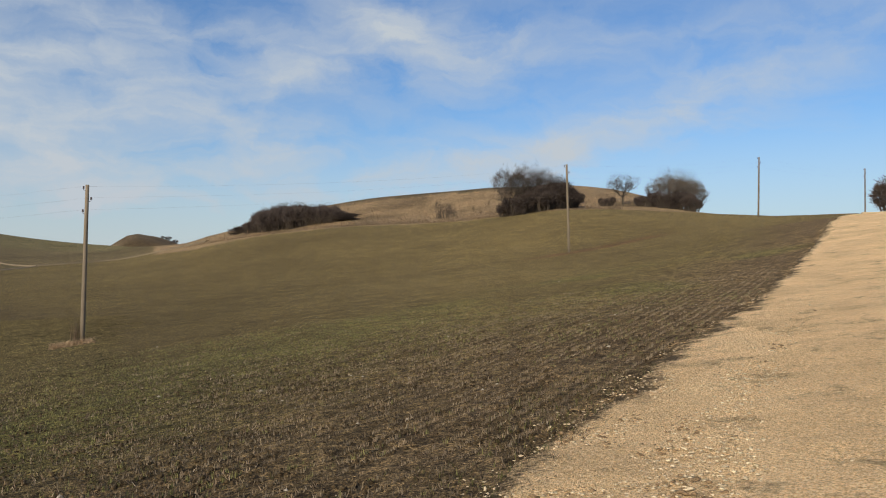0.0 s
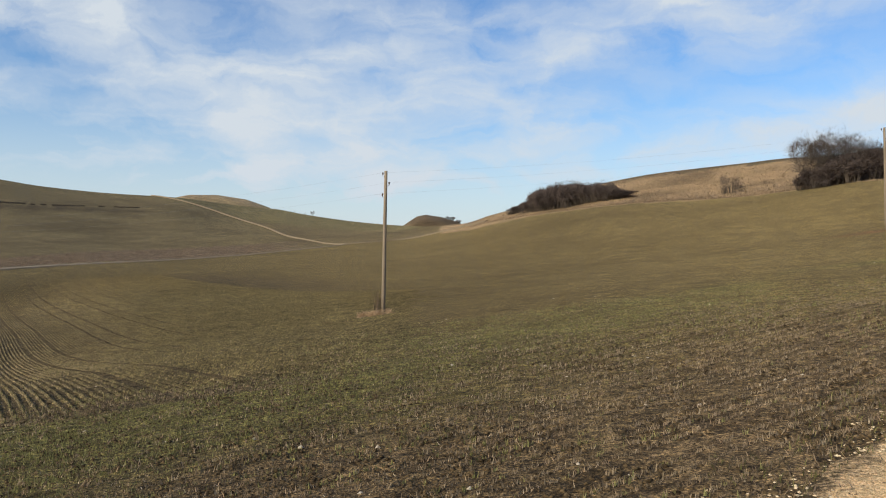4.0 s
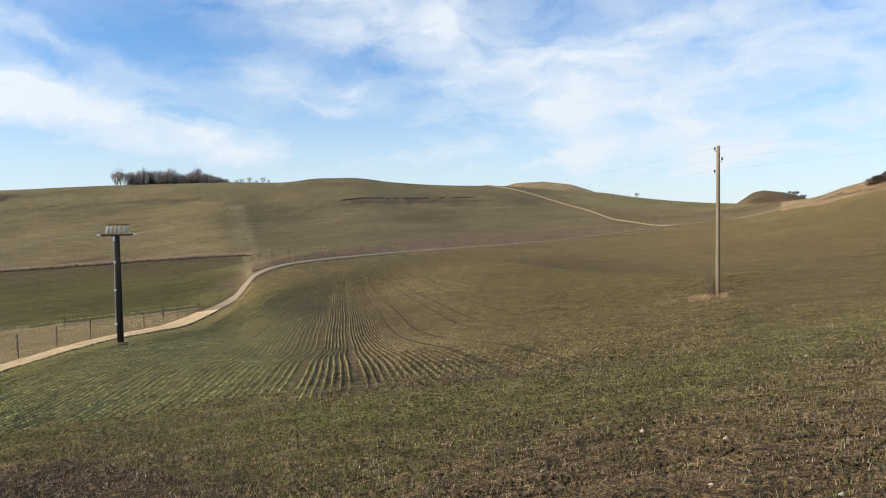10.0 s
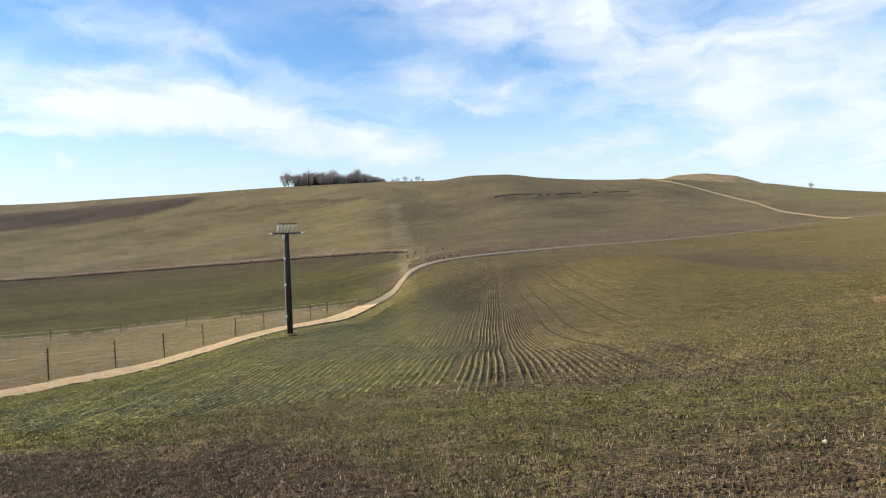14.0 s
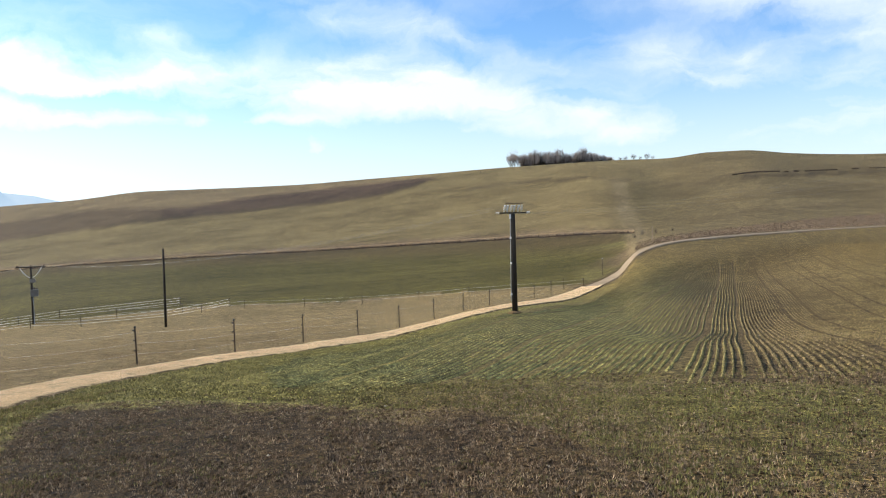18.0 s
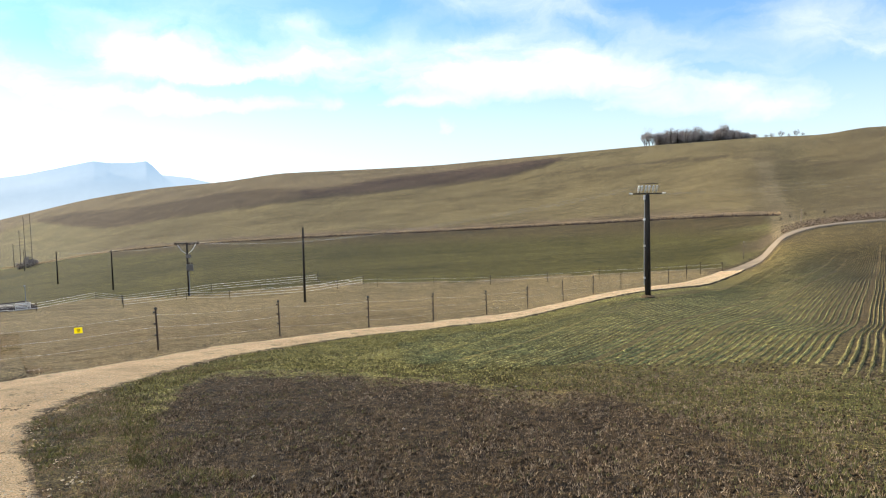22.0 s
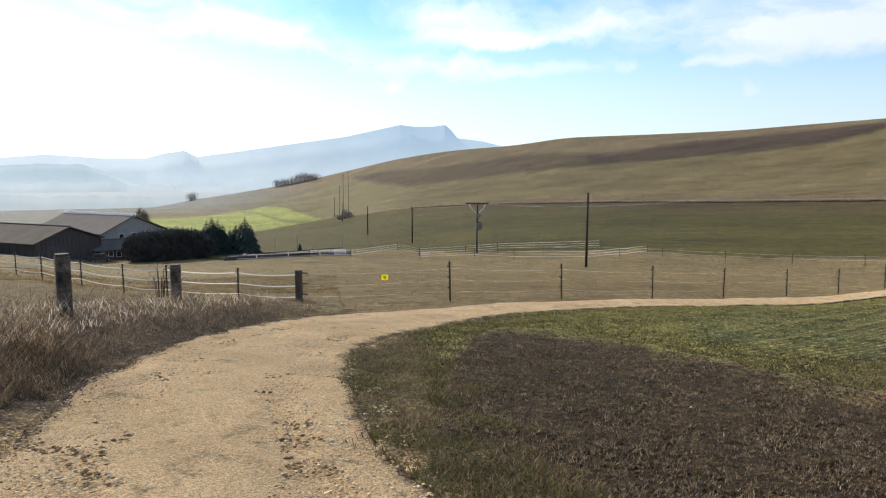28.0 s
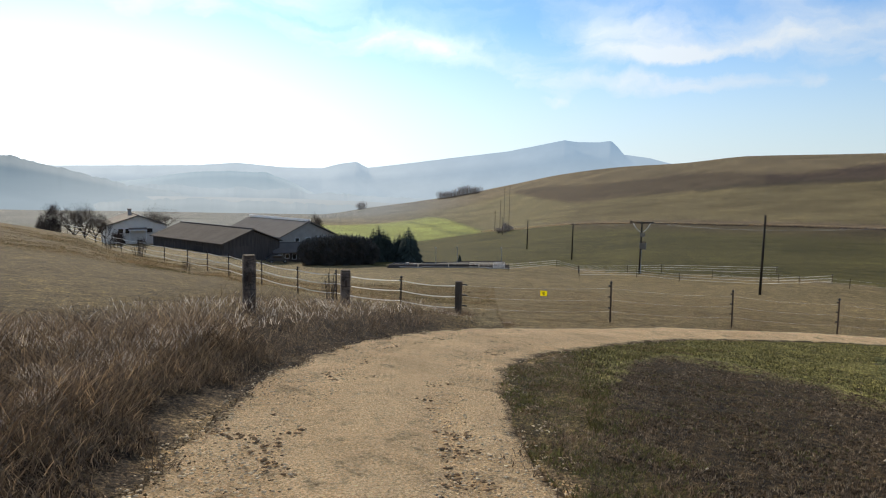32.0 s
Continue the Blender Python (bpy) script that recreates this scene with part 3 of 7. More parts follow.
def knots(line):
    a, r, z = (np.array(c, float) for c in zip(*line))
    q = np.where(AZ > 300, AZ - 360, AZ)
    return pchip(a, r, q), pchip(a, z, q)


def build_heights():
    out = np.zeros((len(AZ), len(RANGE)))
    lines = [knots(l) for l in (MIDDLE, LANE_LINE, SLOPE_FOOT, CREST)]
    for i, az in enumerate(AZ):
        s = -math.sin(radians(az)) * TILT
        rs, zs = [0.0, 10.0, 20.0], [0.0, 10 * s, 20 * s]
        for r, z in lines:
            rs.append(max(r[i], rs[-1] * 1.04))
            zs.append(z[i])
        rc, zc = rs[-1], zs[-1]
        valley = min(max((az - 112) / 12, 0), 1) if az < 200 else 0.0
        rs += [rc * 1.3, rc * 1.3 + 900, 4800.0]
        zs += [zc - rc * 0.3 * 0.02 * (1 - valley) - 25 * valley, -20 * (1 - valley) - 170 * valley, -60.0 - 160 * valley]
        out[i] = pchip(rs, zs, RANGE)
    a, r = AZ[:, None], RANGE[None, :]
    # a flat-topped hill beyond the ridge and a lone knoll
    x, y = -np.sin(np.radians(a)) * r, np.cos(np.radians(a)) * r
    out += ((rough_noise(x, y, 9, 5) - 0.5) * 0.07 + (rough_noise(x, y, 1.5, 4) - 0.5) * 0.04) * np.clip((r - 3) / 12, 0, 1) * np.clip(1.6 - r / 150, 0, 1)
    mesa = EYE_Z + 640 * np.tan(np.radians(np.interp(a, [33.5, 35.1, 36.9, 39.0, 41.1, 42.4, 45.0], [1.2, 2.55, 3.14, 3.41, 3.37, 3.06, 1.5]))) - ((r - 640) / 30) ** 2
    out = np.where((r > 560) & (r < 760) & (a > 33.5) & (a < 45), np.maximum(out, mesa), out)
    knoll = EYE_Z + 800 * np.tan(np.radians(np.interp(a, [18.5, 20.0, 20.6, 21.7, 23.0, 23.7, 24.7, 26.0], [0.4, 1.47, 1.74, 2.05, 2.23, 2.1, 1.43, 0.5]))) - ((r - 800) / 30) ** 2
    out = np.where((r > 700) & (r < 920) & (a > 18.5) & (a < 26), np.maximum(out, knoll), out)
    # a shallow bowl in the sown hollow
    out -= 1.5 * np.exp(-((a - 57.5) / 6) ** 2 - ((r - 80) / 17) ** 2)
    near = (AZ > 46) & (AZ < 80)
    kn = np.exp(-(np.arange(-16, 17) * 0.25 / 1.8) ** 2)
    kn /= kn.sum()
    eased = np.apply_along_axis(lambda c: np.convolve(np.pad(c, 16, "edge"), kn, "valid"), 0, out[near])
    wn = (np.clip((RANGE - 30) / 15, 0, 1) * np.clip((99 - RANGE) / 12, 0, 1))[None] * (np.clip((AZ[near] - 48) / 4, 0, 1) * np.clip((78 - AZ[near]) / 4, 0, 1))[:, None]
    out[near] = out[near] * (1 - wn) + eased * wn
    # ease the crease where the lane cuts into the slope
    sel = (AZ > 48) & (AZ < 80)
    k = np.exp(-(np.arange(-24, 25) * 0.25 / 2.4) ** 2)
    k /= k.sum()
    soft = np.apply_along_axis(lambda c: np.convolve(np.pad(c, 24, "edge"), k, "valid"), 0, out[sel])
    w = np.clip((RANGE - 125) / 35, 0, 1) * np.clip((375 - RANGE) / 60, 0, 1)
    w = w[None] * np.clip((AZ[sel] - 50) / 5, 0, 1)[:, None] * np.clip((78 - AZ[sel]) / 5, 0, 1)[:, None]
    out[sel] = out[sel] * (1 - w) + soft * w
    return out


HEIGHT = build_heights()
LOG_STEP = math.log(RANGE[2] / RANGE[1])


def ground(x, y):
    """Height of the land at x, y (arrays or numbers)."""
    x, y = np.asarray(x, float), np.asarray(y, float)
    r = np.maximum(np.hypot(x, y), 1e-6)
    az = np.degrees(np.arctan2(-x, y))
    az = np.where(az < -40, az + 360, az)
    fi = np.interp(az, np.append(AZ, 320.0), np.arange(len(AZ) + 1))
    i0 = np.floor(fi).astype(int)
    u = fi - i0
    i1 = (i0 + 1) % len(AZ)
    i0 = i0 % len(AZ)
    fr = np.where(r < 1, r, 1 + np.log(np.maximum(r, 1)) / LOG_STEP)
    j0 = np.clip(np.floor(fr).astype(int), 0, len(RANGE) - 2)
    w = np.clip(fr - j0, 0, 1)
    h = (HEIGHT[i0, j0] * (1 - u) * (1 - w) + HEIGHT[i1, j0] * u * (1 - w) + HEIGHT[i0, j0 + 1] * (1 - u) * w + HEIGHT[i1, j0 + 1] * u * w)
    return h


def at(az, r, lift=0.0):
    """A place on the ground by bearing and range."""
    p = bearing(az, r)
    return Vector((p.x, p.y, float(ground(p.x, p.y)) + lift))


def smooth_line(points, step):
    """A smooth line through plan points, at even steps."""
    p = np.array(points, float)
    s = np.concatenate([[0], np.cumsum(np.hypot(*np.diff(p, axis=0).T))])
    q = np.arange(0, s[-1], step)
    return np.stack([pchip(s, p[:, 0], q), pchip(s, p[:, 1], q)], 1)


def line_gap(x, y, line):
    """Distance from points to a plan line, and the side (+ left of its way)."""
    best = np.full(np.shape(x), 1e9)
    side = np.zeros(np.shape(x))
    for (ax, ay), (bx, by) in zip(line[:-1], line[1:]):
        dx, dy = bx - ax, by - ay
        t = np.clip(((x - ax) * dx + (y - ay) * dy) / (dx * dx + dy * dy), 0, 1)
        g = np.hypot(x - ax - t * dx, y - ay - t * dy)
        cr = dx * (y - ay) - dy * (x - ax)
        closer = g < best
        best, side = np.where(closer, g, best), np.where(closer, np.sign(cr), side)
    return best, side


# the tracks, in plan: (x, y), and their half width
UPPER_TRACK = [(82.0, 135.5), (51.8, 85.5), (25.9, 42.75), (10.4, 17.1), (4.2, 6.9), (0.0, 0.0), (-2.2, -2.0), (-4.5, -3.9), (-6.3, -5.2),
               (-8.2, -6.3), (-10.2, -7.15), (-12.9, -7.65), (-16.6, -7.65), (-21.8, -6.9), (-28.5, -4.2), (-33.0, -1.2), (-39.2, 3.1), (-44.2, 6.7),
               (-50.5, 12.0), (-58.5, 18.0), (-70.0, 26.6), (-81.0, 34.8), (-87.8, 40.3)]
ASPHALT_LANE = [(-87.8, 40.3), (-93.5, 46.9), (-100.5, 54.0), (-104.5, 60.0), (-106.2, 66.6), (-109.4, 79.4), (-111.8, 100.0), (-113.8, 126.3),
                (-115.7, 150.7), (-117.1, 180.3), (-117.8, 209.0)]
HILL_TRACK = [(-117.8, 209.0), (-144.5, 221.8), (-186.8, 255.6), (-219.6, 268.7), (-245.0, 273.0), (-275.0, 288.0)]
EAST_TRACK = [(-117.8, 209.0), (-111.0, 213.5), (-102.0, 222.0), (-91.0, 223.5), (-80.0, 217.0), (-68.0, 207.0)]
TRACK = smooth_line(UPPER_TRACK, 1.0)
LANE = smooth_line(ASPHALT_LANE, 2.0)


def half_width(x, y):
    """Half width of the gravel track near x, y: broader on the upper part."""
    along = y * 0.855 + x * 0.518
    return np.where(along > 0, 2.07 + 0.5 * np.clip(along / 3.0, 0, 1), 1.56 + 0.51 * np.clip(1 - np.hypot(x, y) / 6.0, 0, 1))


# ---- ground: one sheet to the horizon ----
def bound(az, pts):
    """A boundary's range by bearing."""
    a, r = zip(*pts)
    return np.interp(az, a, r)


CROP_OLIVE, CROP_BROWN, DARK_SOIL = (0.135, 0.104, 0.047), (0.14, 0.101, 0.058), (0.052, 0.036, 0.019)
YOUNG_GREEN, STRIP_GREEN, VERGE_GREEN = (0.125, 0.112, 0.043), (0.205, 0.186, 0.064), (0.078, 0.063, 0.03)
PADDOCK_TAN, FAR_GREEN, SLOPE_OLIVE = (0.225, 0.172, 0.089), (0.09, 0.08, 0.026), (0.178, 0.142, 0.073)
PLOUGH_BROWN, RIDGE_TAN, HILL_STRAW = (0.082, 0.058, 0.042), (0.19, 0.145, 0.085), (0.235, 0.168, 0.106)
BRIGHT_GREEN, MEADOW_OLIVE, ROUGH_BROWN = (0.34, 0.36, 0.10), (0.15, 0.106, 0.047), (0.17, 0.125, 0.08)
VALLEY_HAZE_GREY = (0.235, 0.24, 0.225)


def build_ground():
    a = np.repeat(AZ, len(RANGE) - 1)
    r = np.tile(RANGE[1:], len(AZ))
    x, y = -np.sin(np.radians(a)) * r, np.cos(np.radians(a)) * r
    z = HEIGHT[:, 1:].ravel().copy()
    aw = np.where(a > 300, a - 360, a)
    gap, side = np.full(len(x), 1e9), np.zeros(len(x))
    near = r < 170
    gap[near], side[near] = line_gap(x[near], y[near], TRACK[::3])
    half = half_width(x, y)
    lane_gap = np.full(len(x), 1e9)
    zone = (r > 90) & (r < 260) & (aw > 25) & (aw < 70)
    lane_gap[zone], _ = line_gap(x[zone], y[zone], LANE[::3])
    on_road = gap < half - 0.1
    # clods and small hollows
    relief = (rough_noise(x, y, 0.35, 3) - 0.5) * 0.035
    z += relief * np.clip(r / 4, 0, 1) * np.clip(1.4 - r / 30, 0, 1) * ~on_road
    # the bank of the verge along the lower track, and the sunken bed under the tracks
    left_bank = (aw > 118) & (side > 0) & (gap > half) & (r < 60)
    z += 0.22 * np.clip((gap - half) / 1.2, 0, 1) * left_bank * np.clip(1.5 - r / 30, 0, 1)
    z -= np.where(on_road, 0.05 + 0.0015 * r, 0.0)
    z -= np.where(lane_gap < 0.8 * np.interp(y, [60, 90, 130, 200], [1.35, 1.0, 0.6, 0.4]), np.interp(y, [70, 100], [0.25, 0.05]), 0.0)
    # colours by field
    wob = (rough_noise(x, y, 6, 7) - 0.5) * 2 + (rough_noise(x, y, 1.5, 8) - 0.5) * 0.8
    far_wob = (rough_noise(x, y, 25, 9) - 0.5) * 12
    rr = r + wob * np.clip(r / 30, 0.3, 2)
    col = np.tile(np.array(CROP_OLIVE), (len(x), 1))
    grassy = np.full(len(x), 0.55)

    def put(mask, colour, g=0.5, soft=None):
        w = mask.astype(float) if soft is None else np.clip(soft, 0, 1) * mask
        col[:] = col * (1 - w[:, None]) + np.array(colour) * w[:, None]
        grassy[:] = grassy * (1 - w) + g * w

    # headland beside the upper track is browner, with green flecks
    put((aw < 85) & (r < 60), (0.118, 0.092, 0.041), 0.6, np.clip((20 - gap) / 6, 0, 1) * np.clip((85 - aw) / 20, 0, 1) * np.clip(1.4 - r / 45, 0, 1))
    put((aw < 85) & (r < 60), CROP_BROWN, 0.35, np.clip(1.2 - (gap - half) / 5.0 + wob * 0.25, 0, 1) * np.clip((85 - aw) / 20, 0, 1))
    green_band = np.exp(-((gap - 12 - wob * 2) / 3.5) ** 2) * np.clip((aw + 5) / 30, 0, 1) * np.clip((75 - aw) / 10, 0, 1)
    put((aw < 75) & (r < 70), YOUNG_GREEN, 0.9, green_band)
    put((aw > -40) & (aw < 60) & (r < 40), YOUNG_GREEN, 0.9, np.clip(rough_noise(x, y, 3.5, 11) * 3.2 - 2.1, 0, 0.7) * (gap < 16) * np.clip((60 - aw) / 15, 0, 1))
    # green strip along the lower track
    strip = (aw > 52) & (aw < 113) & (r > 5) & (r < 130) & (side < 0)
    put(strip, STRIP_GREEN, 0.95, np.clip((12.5 - gap) / 4 + wob * 0.3, 0, 1) * np.clip((aw - 52) / 10, 0, 1) * np.clip((105 - r) / 35, 0, 1) * np.clip(1.3 - r / 130, 0, 1) * np.clip((r - bound(aw, [(52, 18), (66, 16), (84, 10), (90, 9)])) / 5, 0, 1))
    rows_far = bound(aw, [(20, 50), (33, 100), (37.5, 112), (42, 118), (48, 114), (52, 109), (54, 105), (57, 101), (60, 98), (65, 90), (80, 55)])
    between = (side < 0) & (r > 13.5 + wob * 0.6) & (r < rows_far) & (aw > 20) & (aw < 84) & (gap > 3.5)
    put(between, (0.145, 0.122, 0.053), 0.5, np.clip((aw - 54) / 6, 0, 1) * np.clip((rows_far - r) / 15, 0, 1) * np.clip((84 - aw) / 12, 0, 1))
    put(between, (0.1, 0.077, 0.041), 0.2, np.clip((63 - aw) / 6, 0.08, 1) * np.clip((aw - 22) / 18, 0, 1) * np.clip((gap - 3.5) / 3, 0, 1) * np.clip((84 - aw) / 14, 0, 1) * np.clip((rows_far - r) / 15, 0, 1))
    dark_edge = bound(aw, [(40, 5.5), (60, 8.0), (76.7, 11.3), (85.8, 12.3), (95.9, 15.3), (102.1, 17.3), (106, 16.8), (108, 15.5), (109.4, 13.4), (110.5, 10.5), (112, 8.0), (114, 5.5), (117, 0.0)])
    fray = (rough_noise(x, y, 0.8, 71) - 0.5) * 1.6 + (rough_noise(x, y, 0.25, 72) - 0.5) * 1.2
    put((aw > 30) & (aw < 117), DARK_SOIL, 0.15, np.clip((dark_edge - r) / 1.2 + wob * 0.6 + fray, 0, 1) * np.clip((gap - half - 0.3) / 0.6 + fray * 0.5, 0, 1) * np.clip((aw - 42) / 35, 0.0, 1))
    put((aw > 12) & (aw < 70) & (r < 9), (0.115, 0.083, 0.047), 0.4, np.clip((60 - aw) / 20, 0, 1) * np.clip((9 - r) / 2, 0, 1))
    put((aw > 100) & (aw < 125) & (r < 22) & (side < 0), VERGE_GREEN, 0.95, np.clip((0.7 - (gap - half)) / 0.5 + wob * 0.4, 0, 1) * np.clip(rough_noise(x, y, 1.2, 12) * 3 - 0.4, 0, 1) * np.clip((aw - 98) / 8, 0, 1))
    # beyond the lower track
    west = ((side > 0) & (gap > half) & (aw > 66) & (r > 15) & (r < 170)) | ((aw > 66) & (r >= 110))
    put(west, PADDOCK_TAN, 0.7)
    back = bound(aw, [(62, 101), (66, 101), (75, 101), (84, 101), (93.5, 106), (106, 112), (112, 132), (118, 128), (126, 128), (150, 200)])
    foot = bound(aw, [(57, 122), (60, 135), (62.6, 165), (70, 185), (79, 195), (88, 205), (100.7, 230), (111.6, 270), (118, 300), (124, 330), (150, 330)])
    put((aw > 62.5 - far_wob * 0.05) & (aw < 128) & (rr > back) & (r < foot) & ((side > 0) | (r > 110)), FAR_GREEN, 0.6)
    put((aw > 63) & (aw < 100) & (np.abs(rr - back) < 1.6), RIDGE_TAN, 0.8)
    slope_in = np.clip((aw - 55 - far_wob * 0.12) / 6, 0, 1)
    put((aw > 52) & (aw < 125) & (r >= foot), SLOPE_OLIVE, 0.6, slope_in)
    put((aw > 60) & (aw < 118) & (np.abs(r - foot - 8) < 10 + far_wob * 0.6), ROUGH_BROWN, 0.4, np.clip((aw - 62) / 8, 0, 1) * 0.6 * np.clip((118 - aw) / 4, 0, 1))
    ridge_lo = bound(aw, [(76.8, 350), (79, 330), (82, 317), (86.6, 322), (90.3, 327), (94.2, 331), (98.3, 336), (102.6, 349), (106.9, 361), (108.7, 366), (110.5, 368), (112.3, 386), (114.3, 440), (116.3, 535)])
    ridge_hi = bound(aw, [(76.8, 351), (79, 356), (83.1, 361), (86.6, 366), (90.3, 372), (92.3, 371), (94.2, 362), (96.3, 360), (98.3, 370), (102.6, 411), (104.3, 422), (108.7, 432), (111.4, 457), (114.3, 522), (116.3, 560)])
    put((aw > 76.5) & (aw < 140) & (r >= ridge_lo) & (r < 1200), RIDGE_TAN, 0.6, np.clip((aw - 76.5) / 5, 0, 1) * np.clip((r - ridge_hi) / 9 + 0.5, 0, 1))
    put((aw > 76.8) & (aw < 116.5) & (r > ridge_lo - 9) & (r < ridge_hi + 9), PLOUGH_BROWN, 0.1, np.clip((r - ridge_lo) / 9 + 0.5, 0, 1) * np.clip((ridge_hi - r) / 9 + 0.5, 0, 1) * np.where(aw > 98, 0.75, 1.0))
    put((aw > 111) & (aw < 122) & (r >= foot) & (r < ridge_lo), (0.21, 0.175, 0.09), 0.6, np.clip((aw - 111) / 4, 0, 1))
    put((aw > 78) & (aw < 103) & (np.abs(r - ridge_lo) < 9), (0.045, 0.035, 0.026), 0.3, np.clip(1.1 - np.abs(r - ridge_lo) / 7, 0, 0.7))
    g_lo = bound(aw, [(118.5, 305), (120.3, 301), (122.1, 298), (123.8, 287), (124.7, 280), (129.4, 197), (134, 200)])
    g_hi = bound(aw, [(118.5, 307), (119.4, 330), (120.7, 378), (122, 443), (123.3, 477), (124.6, 466), (130.2, 381), (134, 380)])
    g_line = bound(aw, [(119.5, 303), (120.8, 309), (121.9, 334), (122.9, 370), (124.4, 430), (126, 462)])
    put((aw > 118) & (aw < 133) & (r > g_lo - 8) & (r < g_hi + 12), BRIGHT_GREEN, 0.9, np.clip((r - g_lo) / 7 + 0.5, 0, 1) * np.clip((g_hi - r) / 11 + 0.5, 0, 1))
    put((aw > 119.5) & (aw < 125) & (np.abs(r - g_line) < 14), (0.13, 0.14, 0.05), 0.6, np.clip(1.2 - np.abs(r - g_line) / 8, 0, 0.8))
    put((aw > 118.5) & (aw < 125) & (np.abs(r - g_hi) < 16), (0.10, 0.085, 0.05), 0.6, np.clip(1.2 - np.abs(r - g_hi) / 9, 0, 0.6))
    # dark line under the far bank: its shadow painted in, with dark weeds
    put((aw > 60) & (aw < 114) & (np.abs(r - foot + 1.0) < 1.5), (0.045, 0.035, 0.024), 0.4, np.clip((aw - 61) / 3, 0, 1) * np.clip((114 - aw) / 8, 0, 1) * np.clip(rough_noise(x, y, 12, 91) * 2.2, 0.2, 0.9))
    # slope above the lane
    lane_r = bound(aw, [(20, 235), (24.6, 243), (29.4, 243), (33, 217), (37.5, 192), (42, 172), (48.2, 152), (54, 137), (57.8, 127), (60, 122), (62, 118), (66, 112)])
    above = (aw > 20.5) & (aw <= 66) & (r > lane_r)
    put(above, (0.14, 0.112, 0.062), 0.5, np.clip((64 - aw - far_wob * 0.12) / 7, 0, 1))
    put(above & (aw > 31) & (r < lane_r * 1.17 + far_wob), (0.15, 0.112, 0.075), 0.2, np.clip((aw - 31) / 6, 0, 1) * np.clip((66 - aw) / 4, 0, 1))
    put((aw > 60) & (aw < 67) & (r > 118) & (r < 300), (0.12, 0.095, 0.055), 0.5, np.exp(-((aw - 63.3 - far_wob * 0.12) / 0.8) ** 2) * 0.3)
    hill_track_az = np.interp(r, [240, 265, 317, 347, 367, 430], [29.4, 33.1, 36.2, 39.3, 41.9, 44])
    put((r > 243) & (aw < hill_track_az) & (aw > 20), (0.13, 0.103, 0.057), 0.5)
    put((r > 330) & (aw < hill_track_az) & (aw > 20) & (r < 560), (0.15, 0.126, 0.066), 0.7)
    put((r > 560) & (aw > 18) & (aw < 46), (0.24, 0.185, 0.12), 0.6)
    put((r > 560) & (aw > 10) & (aw < 26), (0.095, 0.07, 0.045), 0.5, np.clip((26 - aw) / 2, 0, 1))
    put((np.abs(r - bound(aw, [(44, 299), (46.4, 292), (50.9, 273), (54.1, 264)])) < 4.6) & (aw > 44) & (aw < 54.5), (0.05, 0.038, 0.026), 0.3, 0.35 + 0.6 * rough_noise(x, y, 9, 92))
    put((aw > 57) & (aw < 64) & (r > 190) & (r < 320), (0.075, 0.066, 0.035), 0.5, np.exp(-((aw - 61.4) / 0.9) ** 2 - ((r - 262) / 34) ** 2) * 0.9 * rough_noise(x, y, 10, 93))
    put((aw > 57) & (aw < 64) & (r > 125) & (r < 200), (0.07, 0.053, 0.033), 0.4, np.exp(-((aw - 61.6) / 0.8) ** 2 - ((r - 152) / 16) ** 2) * 0.8)
    put((aw > 63) & (aw < 112) & (r > foot - 40) & (r < foot) & (r > back), (0.095, 0.07, 0.036), 0.4, np.clip((r - foot + 40) / 25, 0, 1) * 0.75)
    put((aw > 62.6) & (aw < 67) & (r > 104) & (r < 150), (0.15, 0.132, 0.054), 0.6, np.clip((67 - aw) / 1.5, 0, 1) * np.clip(rough_noise(x, y, 14, 95) * 2.5 - 0.6, 0, 0.9))
    # a grassy path climbing from the lane, and another along the slope
    climb = np.interp(r, [118, 135, 174, 200, 233, 263, 282], [61.2, 61.6, 62.0, 62.4, 62.8, 63.0, 63.3])
    off_path = np.radians(aw - climb) * r
    put((r > 118) & (r < 330) & (np.abs(off_path) < 40), (0.095, 0.08, 0.043), 0.5, np.clip(-off_path / 4, 0, 1) * np.clip((40 + off_path) / 25, 0, 1) * 0.35 * np.clip((r - 180) / 20, 0, 1) * np.clip((290 - r) / 50, 0, 1))
    put((r > 118) & (r < 282) & (np.abs(off_path) < 3.2), (0.2, 0.16, 0.095), 0.7, np.clip(1.6 - np.abs(off_path) / 2, 0, 0.8))
    along = np.interp(aw, [56, 58.3, 62.8, 65.4, 69.1, 72.8, 76], [252, 259.4, 274.1, 286.5, 295.6, 296.9, 300])
    put((aw > 56) & (aw < 75) & (np.abs(r - along) < 3.4), (0.10, 0.08, 0.047), 0.4, np.full(len(x), 0.7))
    # shadowed bank edges beside the lane's bend, painted dark brown
    put((lane_gap < 3.2) & (y < 95), (0.075, 0.058, 0.036), 0.4, np.clip((3.2 - lane_gap) / 1.0, 0, 0.8))
    # old barrow hill
    top = bound(aw, [(-22, 128), (-19.5, 128), (-14, 124), (-9.6, 122), (-5, 136), (0, 146), (8, 156), (12.6, 170), (16.8, 184), (20.5, 212), (23, 235)])
    put((aw > -20) & (aw < 22) & (rr > top) & (r < 520), HILL_STRAW, 0.9)
    put((aw > -20) & (aw < 17) & (r > 201 + np.clip(aw, -4, 12)), (0.085, 0.068, 0.04), 0.4, np.clip((13 - aw) / 6, 0, 1))
    put((aw > -20) & (aw < 18) & (r > top + 4) & (r < 215), (0.13, 0.095, 0.06), 0.9, np.clip(rough_noise(x, y, 6, 21) * 3 - 1.4, 0, 0.9))
